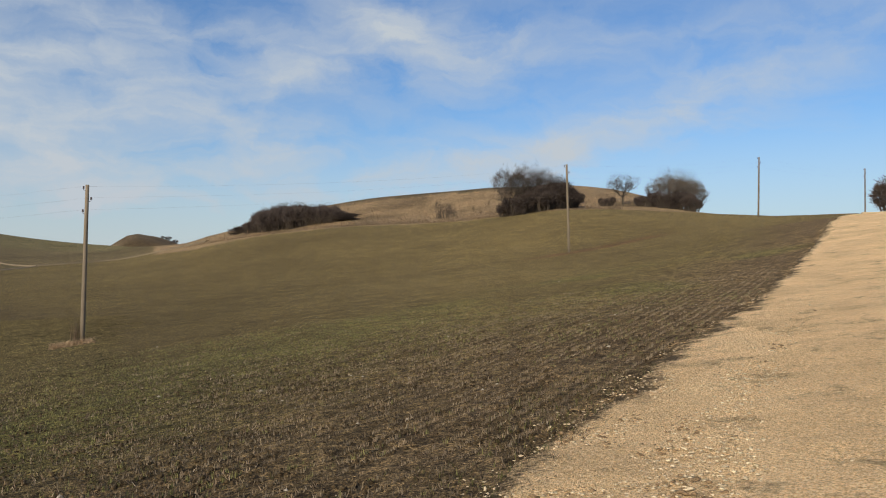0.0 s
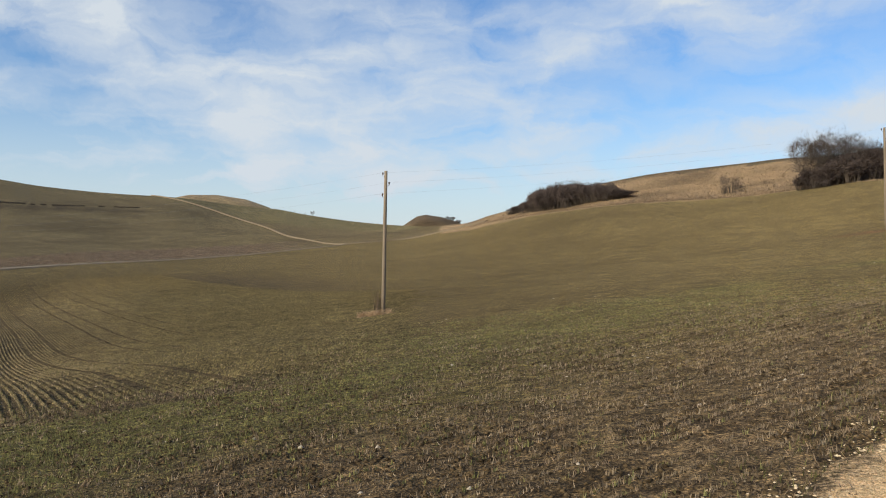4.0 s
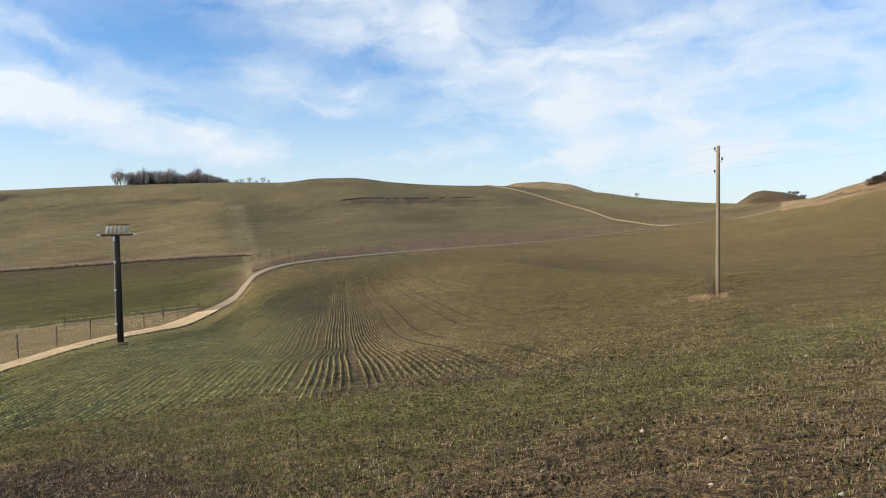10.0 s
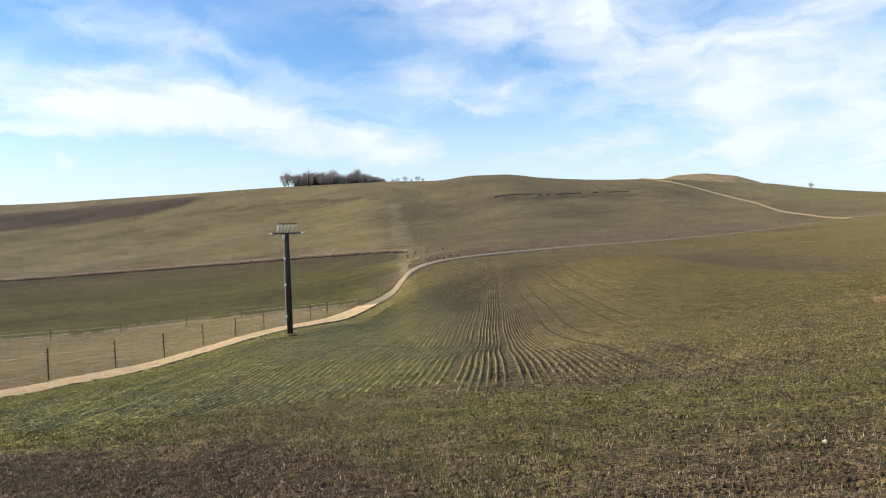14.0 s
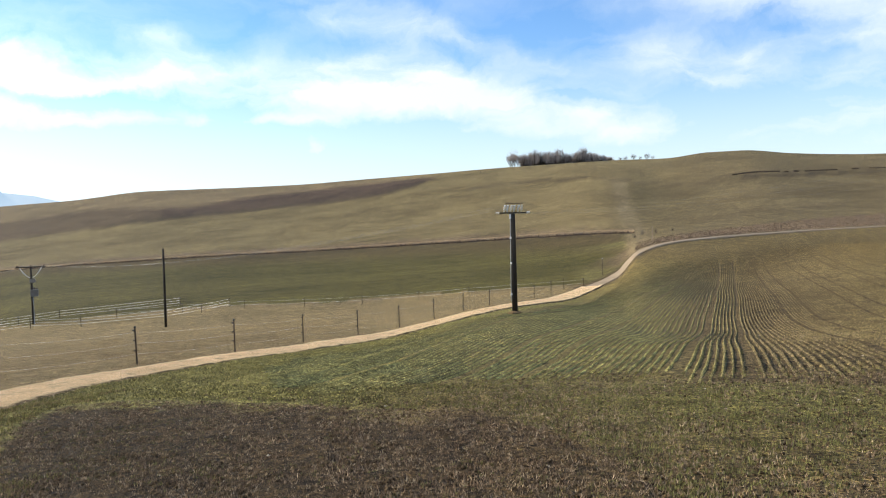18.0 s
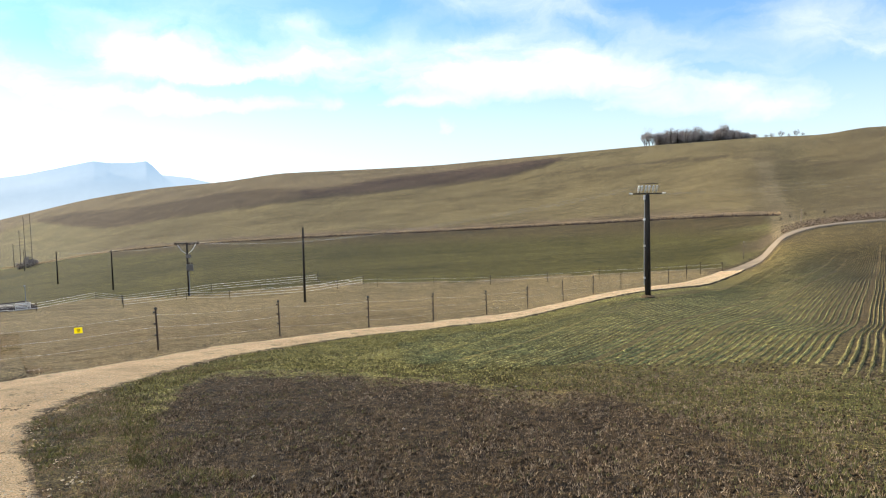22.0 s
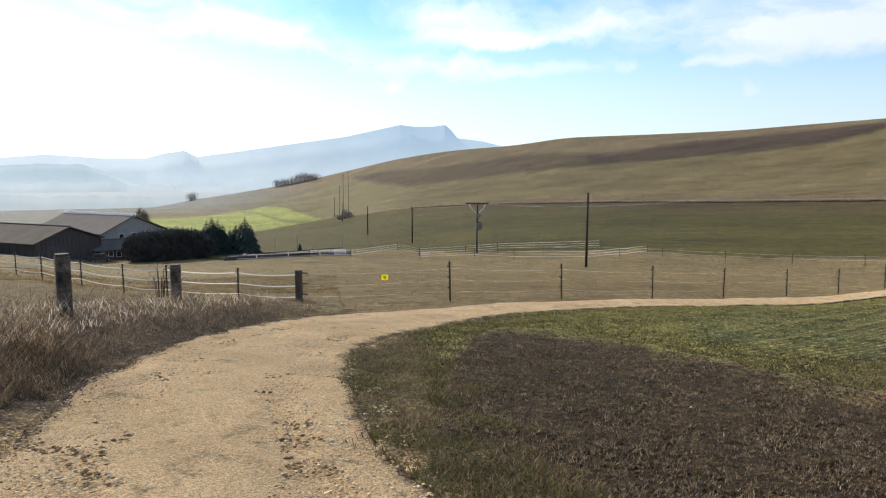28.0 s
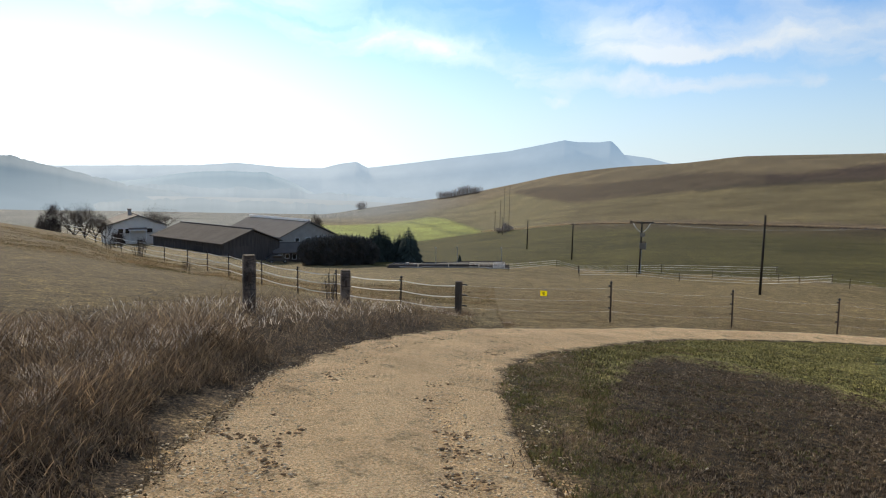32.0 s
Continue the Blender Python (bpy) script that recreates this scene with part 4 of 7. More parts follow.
    # meadow over the verge, and the far valley with haze painted in as grey
    meadow_from = np.interp(r, [0, 27, 28.7, 31.5, 34, 39, 47, 59, 72, 89, 107, 130], [119, 120, 121.3, 125.8, 130.8, 133.7, 138.8, 141.7, 145, 147.4, 149.6, 151])
    put((aw < 200) & (side > 0) & (gap > half - 0.35) & (r < 150), MEADOW_OLIVE, 0.9, np.clip((aw - meadow_from) / 0.8 + wob * 0.3, 0, 1))
    # verge soil, darkened to stand in for shade under its tall grass
    put((aw > 119) & (aw < 172) & (side > 0) & (gap > half - 0.35) & (gap < half + 5) & (r < 24), (0.085, 0.06, 0.04), 0.9, np.clip((half + 5 - gap) / 3 + wob * 0.3, 0, 1) * np.clip((aw - 119.5 + wob * 2) / 5, 0, 1))
    put((aw > 119) & (aw < 200) & (r > 190), VALLEY_HAZE_GREY, 0.4, np.maximum(np.clip((r - 380) / 250, 0, 1) * np.clip((aw - 119) / 8, 0, 1), np.clip((r - 190) / 90, 0, 1) * np.clip((aw - 133) / 3, 0, 1)))
    put((aw < -31) & (r > 4) & (r < 200), MEADOW_OLIVE, 0.9)
    ragged = (rough_noise(x, y, 0.5, 61) - 0.5) * 0.9 + (rough_noise(x, y, 2.0, 62) - 0.5) * 0.5
    put((gap < half + 0.9) & (r < 110), (0.30, 0.215, 0.12), 0.2, np.clip((half + 0.02 + ragged * 0.8 - gap) / 0.25, 0, 1) * 0.9)
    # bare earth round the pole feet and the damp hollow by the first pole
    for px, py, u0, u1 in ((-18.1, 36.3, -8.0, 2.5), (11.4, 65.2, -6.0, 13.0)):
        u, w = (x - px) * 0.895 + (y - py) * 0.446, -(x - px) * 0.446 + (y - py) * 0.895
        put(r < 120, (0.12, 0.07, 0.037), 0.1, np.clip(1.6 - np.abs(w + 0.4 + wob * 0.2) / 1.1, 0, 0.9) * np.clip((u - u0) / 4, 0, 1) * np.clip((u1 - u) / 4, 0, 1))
    # the near field is toned up to 12% lighter eastwards and darker westwards
    col[:] *= (1 + 0.12 * np.clip((8 - aw) / 10, -1, 1) * np.clip((55 - aw) / 8, 0, 1) * np.clip((gap - 5) / 5, 0, 1) * (r < 120) * (side < 0))[:, None]
    # the headland soil away from the track is toned up to 15% lighter
    col[:] *= (1 + 0.15 * np.clip((50 - aw) / 20, 0, 1) * np.clip((gap - half - 1.0) / 4, 0, 1) * np.clip((34 - r) / 14, 0, 1) * (side < 0))[:, None]
    verts = np.concatenate([[[0, 0, -0.1]], np.stack([x, y, z], 1)])
    na, nr = len(AZ), len(RANGE) - 1
    i, j = np.meshgrid(np.arange(na), np.arange(nr - 1), indexing="ij")
    i2 = (i + 1) % na
    quads = np.stack([1 + i * nr + j, 1 + i * nr + j + 1, 1 + i2 * nr + j + 1, 1 + i2 * nr + j], -1).reshape(-1, 4)
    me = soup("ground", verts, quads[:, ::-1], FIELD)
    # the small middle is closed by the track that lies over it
    # field colours, with valley haze and bank shade painted in
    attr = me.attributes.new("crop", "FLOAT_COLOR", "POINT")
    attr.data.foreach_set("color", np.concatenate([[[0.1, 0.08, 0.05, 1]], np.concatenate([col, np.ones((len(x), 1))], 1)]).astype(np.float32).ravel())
    sown = np.where((side < 0) | (r > 170), 1.0, 0.0) * np.clip((gap - 8) / 6, 0, 1) * np.clip((r - 14) / 6, 0, 1) * ((aw > -33) & (aw < 132) & (r < 560))
    sown *= np.where(r > lane_r, 0.0, 1.0) * np.where((aw > 66) & (r > 95), 0.0, 1.0)
    sown *= np.where(west & (r < 110), 0.0, 1.0) * np.where((aw < 22) & (r > top), 0.0, 1.0) * np.where(r > 110, 0.8, 0.9)
    da = me.attributes.new("drilled", "FLOAT", "POINT")
    da.data.foreach_set("value", np.concatenate([[0.0], sown]).astype(np.float32))
    lie = np.where((aw > 60) & (aw < 134) & (r > 100) & (r < 800) & (west | (r > 110)), np.clip((aw - 60) / 4, 0, 1), 0.0)
    lie = np.where((r > lane_r) & (aw > 20) & (aw < 66) & (r < 560), np.maximum(lie, 0.8), lie)
    lie = np.where((r > lane_r) & (r < lane_r * 1.17) & (aw > 31) & (aw < 62), 0.15, lie)
    la = me.attributes.new("contour", "FLOAT", "POINT")
    la.data.foreach_set("value", np.concatenate([[0.0], lie]).astype(np.float32))
    ga = me.attributes.new("grassy", "FLOAT", "POINT")
    ga.data.foreach_set("value", np.concatenate([[0.5], grassy]).astype(np.float32))
    me.polygons.foreach_set("use_smooth", [True] * len(me.polygons))
    ob = new("ground", me)
    tagged(ob, "rolling winter fields of sown crops, bare soil, dry grass and paddocks", "ground", kind="structure")
    return ob


GROUND = build_ground()


def ribbon(name, line, half_of, mat, lift, label, crown=0.05, lean=0.0015, seed=1):
    """A track laid along a plan line, crowned, with worn edges that dip under the ground beside it."""
    d = np.gradient(line, axis=0)
    d /= np.hypot(d[:, 0], d[:, 1])[:, None]
    n = np.stack([-d[:, 1], d[:, 0]], 1)
    cross = np.concatenate([[-1, -0.96], np.linspace(-0.9, 0.9, 41), [0.96, 1]])
    h = np.array([float(half_of(p[0], p[1])) for p in line])[:, None]
    wob = [1.06 + (rough_noise(line[:, 0] + 50 * e, line[:, 1], 1.4, seed + 3) - 0.5)[:, None] * 0.12 for e in (0, 1)]
    c = cross[None]
    out = c * h
    wide = out * np.where(c > 0, wob[0], wob[1])
    qx, qy = line[:, :1] + n[:, :1] * wide, line[:, 1:] + n[:, 1:] * wide
    base = ground(line[:, :1] + n[:, :1] * out, line[:, 1:] + n[:, 1:] * out)
    far_off = np.hypot(line[:, :1], line[:, 1:])
    rut = -0.035 * np.exp(-((np.abs(c) - 0.45) / 0.15) ** 2)
    relief = sum((rough_noise(qx, qy, size, seed + k) - 0.5) * deep for k, (size, deep) in enumerate(((0.6, 0.03), (0.22, 0.026), (0.1, 0.02))))
    z = base + lift + lean * far_off + crown * (1 - c * c) + rut + relief
    z = np.where(np.abs(c) > 0.9, base + 0.004 - 0.8 * (np.abs(c) - 0.9) + relief * 0.5, z)
    verts = np.stack([qx, qy, z], -1).reshape(-1, 3)
    m = len(cross)
    i, j = np.meshgrid(np.arange(len(line) - 1), np.arange(m - 1), indexing="ij")
    quads = np.stack([i * m + j, (i + 1) * m + j, (i + 1) * m + j + 1, i * m + j + 1], -1).reshape(-1, 4)
    me = soup(name, verts, quads[:, ::-1], mat)
    ra = me.attributes.new("rim", "FLOAT", "POINT")
    ra.data.foreach_set("value", np.tile(np.clip((np.abs(cross) - 0.64) / 0.36, 0, 1), len(line)).astype(np.float32))
    me.polygons.foreach_set("use_smooth", [True] * len(me.polygons))
    return tagged(new(name, me), label, "road", kind="structure")


ribbon("road", smooth_line(UPPER_TRACK, 0.09), half_width, GRAVEL, -0.035, "pale yellow limestone gravel farm track")
ribbon("road", smooth_line(ASPHALT_LANE, 0.8), lambda x, y: float(np.interp(y, [60, 90, 130, 200], [1.35, 1.05, 0.75, 0.6])), ASPHALT, 0.02, "narrow worn grey asphalt lane", lean=0.0004, seed=2)
ribbon("road", smooth_line(HILL_TRACK, 2.0), lambda x, y: 0.45, plain("trodden_chalky_earth", (0.2, 0.155, 0.1), 0.95), 0.12, "pale earth track climbing between fields", lean=0.0008, seed=3)
ribbon("road", smooth_line(EAST_TRACK, 2.0), lambda x, y: 0.6, bpy.data.materials["trodden_chalky_earth"], 0.12, "pale earth track below the grassy hill", lean=0.0008, seed=4)


# ---- far hills: plain backdrop, with the haze painted as glow ----
def far_ridge(name, r, profile, foot, mat, label, rough=0.0, seed=1):
    """A hill range: crest heights by bearing, standing at range r, with a sloping face and a back."""
    az = np.arange(profile[0][0], profile[-1][0] + 0.01, 0.12)
    a, h = zip(*profile)
    z = np.interp(az, a, h)
    rnd = np.random.RandomState(seed)
    jag = (rough_noise(az, az * 0, 0.22, seed + 1) - 0.5) * rough * 1.3 + (rough_noise(az, az * 0, 0.8, seed) - 0.5) * rough * 2
    rows = []
    for f, rr in ((0.0, 0.82), (0.35, 0.9), (0.75, 0.96), (1.0, 1.0), (0.6, 1.06)):
        rows.append(np.stack([-np.sin(np.radians(az)) * r * rr, np.cos(np.radians(az)) * r * rr, foot + (z - foot) * f + (jag if f == 1.0 else 0)], 1))
    v = np.concatenate(rows)
    n = len(az)
    i, j = np.meshgrid(np.arange(len(rows) - 1), np.arange(n - 1), indexing="ij")
    q = np.stack([i * n + j, i * n + j + 1, (i + 1) * n + j + 1, (i + 1) * n + j], -1).reshape(-1, 4)
    me = soup(name, v, q, mat)
    me.polygons.foreach_set("use_smooth", [True] * len(me.polygons))
    return tagged(new(name, me), label, "hill", kind="structure")


def crest(r, pts):
    return [(a, EYE_Z + r * math.tan(radians(e))) for a, e in pts]


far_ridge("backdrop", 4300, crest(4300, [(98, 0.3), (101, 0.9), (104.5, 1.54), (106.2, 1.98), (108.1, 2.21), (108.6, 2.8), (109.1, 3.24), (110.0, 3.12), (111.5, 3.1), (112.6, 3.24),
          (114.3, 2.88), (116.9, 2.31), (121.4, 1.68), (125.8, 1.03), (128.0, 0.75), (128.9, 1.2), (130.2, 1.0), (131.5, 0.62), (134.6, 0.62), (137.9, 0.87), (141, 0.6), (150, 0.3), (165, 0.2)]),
          -260, painted_haze_material("hazy_blue_mountain", (0.60, 0.71, 0.79), (0.35, 0.51, 0.68), -40, 230, 0.85), "pale blue hazy mountain with a blunt rocky summit", 0.5)
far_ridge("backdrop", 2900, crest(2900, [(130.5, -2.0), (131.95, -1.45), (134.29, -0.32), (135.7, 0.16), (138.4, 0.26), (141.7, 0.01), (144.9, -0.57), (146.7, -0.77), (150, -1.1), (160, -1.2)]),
          -90, painted_haze_material("hazy_wooded_hill", (0.42, 0.53, 0.60), (0.25, 0.40, 0.51), -70, 15, 0.85), "blue-grey hazy wooded hill across the valley", 2.0, 5)
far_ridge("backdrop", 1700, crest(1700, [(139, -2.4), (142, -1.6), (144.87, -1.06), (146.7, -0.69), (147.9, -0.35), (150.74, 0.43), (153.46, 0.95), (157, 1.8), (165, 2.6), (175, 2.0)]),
          -75, painted_haze_material("haze_blue_forest_hill", (0.40, 0.52, 0.60), (0.15, 0.24, 0.31), -55, 35, 0.72), "forested hillside in blue haze", 3.0, 9)


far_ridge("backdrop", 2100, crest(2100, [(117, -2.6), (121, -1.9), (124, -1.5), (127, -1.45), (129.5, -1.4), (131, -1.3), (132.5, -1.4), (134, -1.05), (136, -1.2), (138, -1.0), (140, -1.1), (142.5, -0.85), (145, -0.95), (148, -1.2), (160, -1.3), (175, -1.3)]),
          -130, painted_haze_material("hazy_valley_woods", (0.46, 0.55, 0.61), (0.36, 0.47, 0.55), -75, -30, 0.85), "hazy blue-grey belt of trees in the valley", 3.5, 13)
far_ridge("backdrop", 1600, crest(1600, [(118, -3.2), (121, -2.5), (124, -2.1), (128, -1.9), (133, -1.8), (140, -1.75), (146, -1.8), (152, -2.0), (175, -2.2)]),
          -110, painted_haze_material("hazy_valley_floor", (0.42, 0.44, 0.43), (0.44, 0.51, 0.55), -80, -50, 0.8), "pale hazy valley floor beyond the farm", 0.3, 15)
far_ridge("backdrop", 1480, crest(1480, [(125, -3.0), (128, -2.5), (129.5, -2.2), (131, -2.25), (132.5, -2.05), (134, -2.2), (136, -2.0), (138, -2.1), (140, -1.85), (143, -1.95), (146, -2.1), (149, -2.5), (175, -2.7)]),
          -110, painted_haze_material("hazy_valley_hedges", (0.42, 0.49, 0.52), (0.32, 0.41, 0.47), -75, -48, 0.85), "grey hazy rows of trees beyond the farm", 2.4, 17)

# ---- power and telephone poles ----
def telephone_pole(base, height, lean=0.0, cross=False):
    ob = new("telephone_pole")
    ob.location = base
    top = Vector((lean, 0, height))
    s = Shape()
    pts = [Vector((0, 0, -0.4)) * 1.0 + top * 0] + [top * f for f in (0.15, 0.4, 0.7, 1.0)]
    s.tube(pts, [0.122, 0.117, 0.108, 0.098, 0.086], 12)
    part("pole", s, POLE_WOOD, ob, smooth=True)
    for h, sgn in ((0.28, -1), (0.84, 1), (1.46, -1)):
        p = top * (1 - h / height)
        b = Shape().tube([p, p + Vector((sgn * 0.12, 0.03, 0)), p + Vector((sgn * 0.2, 0.03, 0.03)), p + Vector((sgn * 0.2, 0.03, 0.10))], 0.014, 6)
        br = part("bracket", b, RUST, ob)
        q = p + Vector((sgn * 0.2, 0.03, 0.10))
        part("insulator", Shape().tube([q + Vector((0, 0, d)) for d in (0, 0.03, 0.05, 0.09, 0.13)], [0.05, 0.055, 0.035, 0.045, 0.02], 10), BROWN_GLAZE, br, "brown glazed insulator")
    return ob


POLES = []
for az_r, lean in (((-18.1, 36.3), 0.1), ((11.4, 65.2), -0.25), ((41.7, 95.2), 0.1), ((72.5, 123.6), 0.0)):
    b = Vector((*az_r, float(ground(*az_r)) - 0.05))
    p = telephone_pole(b, 8.05, lean)
    tagged(p, "weathered grey wooden telephone pole standing in the field", "utility pole", "telephone poles")
    POLES.append((b, lean))


def sagging(a, b, sag, n=14):
    return [a.lerp(b, i / n) - Vector((0, 0, 4 * sag * (i / n) * (1 - i / n))) for i in range(n + 1)]


def wire_run(name, spans, radius, label):
    s = Shape()
    for a, b, sag in spans:
        s.tube(sagging(a, b, sag), radius, 4, False)
    return tagged(s.thing(name, WIRE), label, "cable")


def pole_pin(i, k):
    b, lean = POLES[i]
    h, sgn = ((0.28, -1), (0.84, 1), (1.46, -1))[k]
    return b + Vector((lean * (1 - h / 8.05) + sgn * 0.2, 0.03, 8.05 - h + 0.2))


TPOLE = Vector((-48.6, 16.2, float(ground(-48.6, 16.2))))
TOP = 7.1
for k in range(3):
    spans = [(pole_pin(i, k), pole_pin(i + 1, k), 0.5) for i in range(3)]
    end = TPOLE + Vector((0, -0.4 + 0.4 * k, TOP))
    spans.append((pole_pin(0, k), end, 0.9))
    wire_run("telephone_wire", spans, 0.0016, "thin grey telephone wire sagging between poles")


def tarred_pole():
    """Twin dark pole leaning together, with a crossarm full of white insulators."""
    ob = new("power_pole")
    ob.location, ob.rotation_euler = TPOLE, (0, 0, radians(71.5))
    for dx, nm in ((-0.07, "pole"), (0.07, "pole")):
        part(nm, Shape().tube([(dx * 1.25, 0, -0.4), (dx * 1.1, 0, TOP * 0.5), (dx * 0.75, 0, TOP)], [0.115, 0.105, 0.095], 12), TAR_WOOD, ob, smooth=True)
    part("crossarm", Shape().box((0, 0, TOP + 0.05), (1.9, 0.12, 0.10), 0, 0.02), TAR_WOOD, ob)
    part("top_bar", Shape().box((0.1, 0, TOP + 0.72), (1.25, 0.05, 0.05), 0, 0.01), RUST, ob)
    part("foot_plate", Shape().tube([(0, 0, -0.1), (0, 0, 0.12), (0, 0, 0.2)], [0.5, 0.45, 0.2], 10), CLOD, ob, "mound of earth at the foot")
    for i, x in enumerate((-0.62, -0.42, -0.16, 0.06, 0.34, 0.56)):
        tip = Vector((x + 0.1, 0, TOP + 0.6))
        s = Shape().tube([Vector((x, 0, TOP + 0.12)).lerp(tip, f) for f in (0, 0.25, 0.3, 0.5, 0.55, 0.8, 0.85, 1)], [0.035, 0.04, 0.1, 0.05, 0.1, 0.05, 0.095, 0.04], 8)
        part("insulator", s, PORCELAIN, ob, "white porcelain insulator", True)
    for x in (-1.0, 1.0):
        part("insulator", Shape().tube([(x * 0.93, 0, TOP + 0.05), (x * 1.05, 0, TOP + 0.06), (x * 1.1, 0, TOP + 0.07), (x * 1.2, 0, TOP + 0.08)], [0.03, 0.07, 0.04, 0.05], 8), PORCELAIN, ob, "white porcelain insulator")
    part("cable_conduit", Shape().tube([(-0.24, -0.05, 0.9), (-0.22, -0.05, 4.0), (-0.18, -0.05, 7.0)], 0.03, 6), STEEL, ob, "pale cable running down the pole")
    for z in (1.4, 3.6, 5.4, 6.9):
        part("clamp", Shape().box((-0.2, -0.05, z), (0.14, 0.1, 0.14 if z < 6 else 0.3), 0, 0.02), PORCELAIN, ob)
    return tagged(ob, "twin tarred black power pole with white insulators on its crossarm", "utility pole")


tarred_pole()


def plain_pole(px, py, h, lean, label):
    ob = new("power_pole")
    ob.location = (px, py, float(ground(px, py)))
    part("pole", Shape().tube([(0, 0, -0.3), (lean * 0.5, 0, h * 0.5), (lean, 0, h)], [0.15, 0.13, 0.11], 10), TAR_WOOD, ob, smooth=True)
    part("cap", Shape().tube([(lean, 0, h), (lean, 0, h + 0.06)], [0.13, 0.03], 8), RUST, ob)
    return tagged(ob, label, "utility pole", "dark poles along the valley")


plain_pole(-85.0, -12.3, 8.7, -0.35, "slender dark wooden pole beside the taped paddock")
plain_pole(-136.0, -54.6, 7.4, 0.0, "dark wooden pole in the green field")
plain_pole(-163.5, -77.5, 7.2, 0.0, "dark wooden pole in the green field")


def transformer_pole():
    ob = new("transformer_pole")
    ob.location, ob.rotation_euler = at(106.74, 114.5), (0, 0, radians(106.7))
    h = 7.9
    part("pole", Shape().tube([(0, 0, -0.3), (0, 0, 4), (0, 0, h)], [0.17, 0.15, 0.13], 10), TAR_WOOD, ob, smooth=True)
    part("crossarm", Shape().box((0, 0, h), (3.6, 0.16, 0.2), 0, 0.02), TAR_WOOD, ob)
    for sx in (-1, 1):
        pts = [(sx * 1.3, 0, h - 0.1), (sx * 0.9, 0, h - 0.8), (sx * 0.55, 0, h - 1.2), (sx * 0.2, 0, h - 1.45)]
        part("jumper_cable", Shape().tube(pts, 0.05, 6), PORCELAIN, ob, "pale looping jumper cable")
    part("switch_box", Shape().box((0.15, 0, h - 1.9), (0.75, 0.3, 0.5), 0, 0.04), BOX_GREY, ob)
    tr = part("transformer", Shape().box((0.3, 0, h - 3.6), (1.0, 0.75, 0.95), 0, 0.08), BOX_GREY, ob, "grey steel transformer tank")
    for x in (0.0, 0.3, 0.6):
        part("bushing", Shape().tube([(x, 0, h - 3.15), (x, 0, h - 3.0), (x, 0, h - 2.8)], [0.07, 0.1, 0.04], 8), BROWN_GLAZE, tr)
    part("conduit", Shape().tube([(0.12, -0.16, 0), (0.12, -0.16, 2.2), (0.1, -0.14, h - 4.2)], 0.06, 6), STEEL, ob)
    for x in (-1.6, 0.0, 1.6):
        part("insulator", Shape().tube([(x, 0, h + 0.08), (x, 0, h + 0.2), (x, 0, h + 0.3)], [0.06, 0.09, 0.04], 8), BROWN_GLAZE, ob)
    return tagged(ob, "dark wooden pole carrying a crossarm and a grey transformer", "utility pole")


transformer_pole()


def lattice_poles():
    """Slim masts standing on the far field corner."""
    for az, r, h in ((117.9, 300, 8.5), (117.5, 296, 13.0), (117.2, 300, 17.5), (116.8, 305, 18.0), (117.3, 270, 7.0)):
        ob = new("distant_mast")
        ob.location = at(az, r)
        part("mast", Shape().tube([(0, 0, -0.5), (0, 0, h)], [0.15, 0.08], 6), CONCRETE, ob)
        part("crossarm", Shape().box((0, 0, h - 0.7), (1.6, 0.1, 0.1)), GREY_WOOD, ob)
        tagged(ob, "slim dark mast on the far field corner", "mast", "distant masts")


lattice_poles()
span = [(TPOLE + Vector((x * 0.32, x * 0.95, TOP + 0.6)), at(106.74, 114.5) + Vector((x * -0.6, x * 2.0, 8.1)), 1.6) for x in (-0.6, 0.1, 0.6)]
wire_run("power_line", span, 0.003, "thin dark power line running down the valley")
span = [(at(106.74, 114.5) + Vector((x, 0, 7.9)), at(111.87, 146.5) + Vector((x, 0, 7.3)), 0.4) for x in (-0.5, 0.5)]
span += [(at(111.87, 146.5) + Vector((x, 0, 7.3)), at(115.36, 181) + Vector((x, 0, 7.1)), 0.4) for x in (-0.5, 0.5)]
wire_run("power_line", span, 0.003, "thin dark power line running down the valley")


# ---- fences ----
def thin_post(parent, p, h, r=0.035, mat=RUST, insulators=3, lean=(0, 0)):
    x, y, z = p
    lx, ly = lean
    po = part("post", Shape().tube([(x, y, z - 0.25), (x + lx * 0.5, y + ly * 0.5, z + h * 0.5), (x + lx, y + ly, z + h)], [r, r, r * 0.9], 7), mat, parent)
    part("cap", Shape().tube([(x + lx, y + ly, z + h), (x + lx, y + ly, z + h + 0.04), (x + lx, y + ly, z + h + 0.09)], [r * 1.5, r * 1.6, r * 0.6], 7), BLACK, po)
    for k in range(insulators):
        f = 0.93 - 0.28 * k
        part("insulator", Shape().box((x + lx * f, y + ly * f - r - 0.03, z + h * f), (0.05, 0.07, 0.06), 0, 0.01), BLACK, po)
    return po


def tapes(parent, tops, heights, width, mat=TAPE, sag=0.05, name="tape"):
    """Tapes strung from post to post at the given heights above the ground."""
    for h in heights:
        s, way = Shape(), []
        for a, b in zip(tops[:-1], tops[1:]):
            way += list(sagging(Vector(a) + Vector((0, 0, h)), Vector(b) + Vector((0, 0, h)), sag, 5))[(1 if way else 0):]
        w = Vector((0, 0, width / 2))
        for k, p in enumerate(way):
            s.v += [p - w, p + w]
            if k:
                s.f.append((2 * k - 2, 2 * k, 2 * k + 1, 2 * k - 1))
        part(name, s, mat, parent)


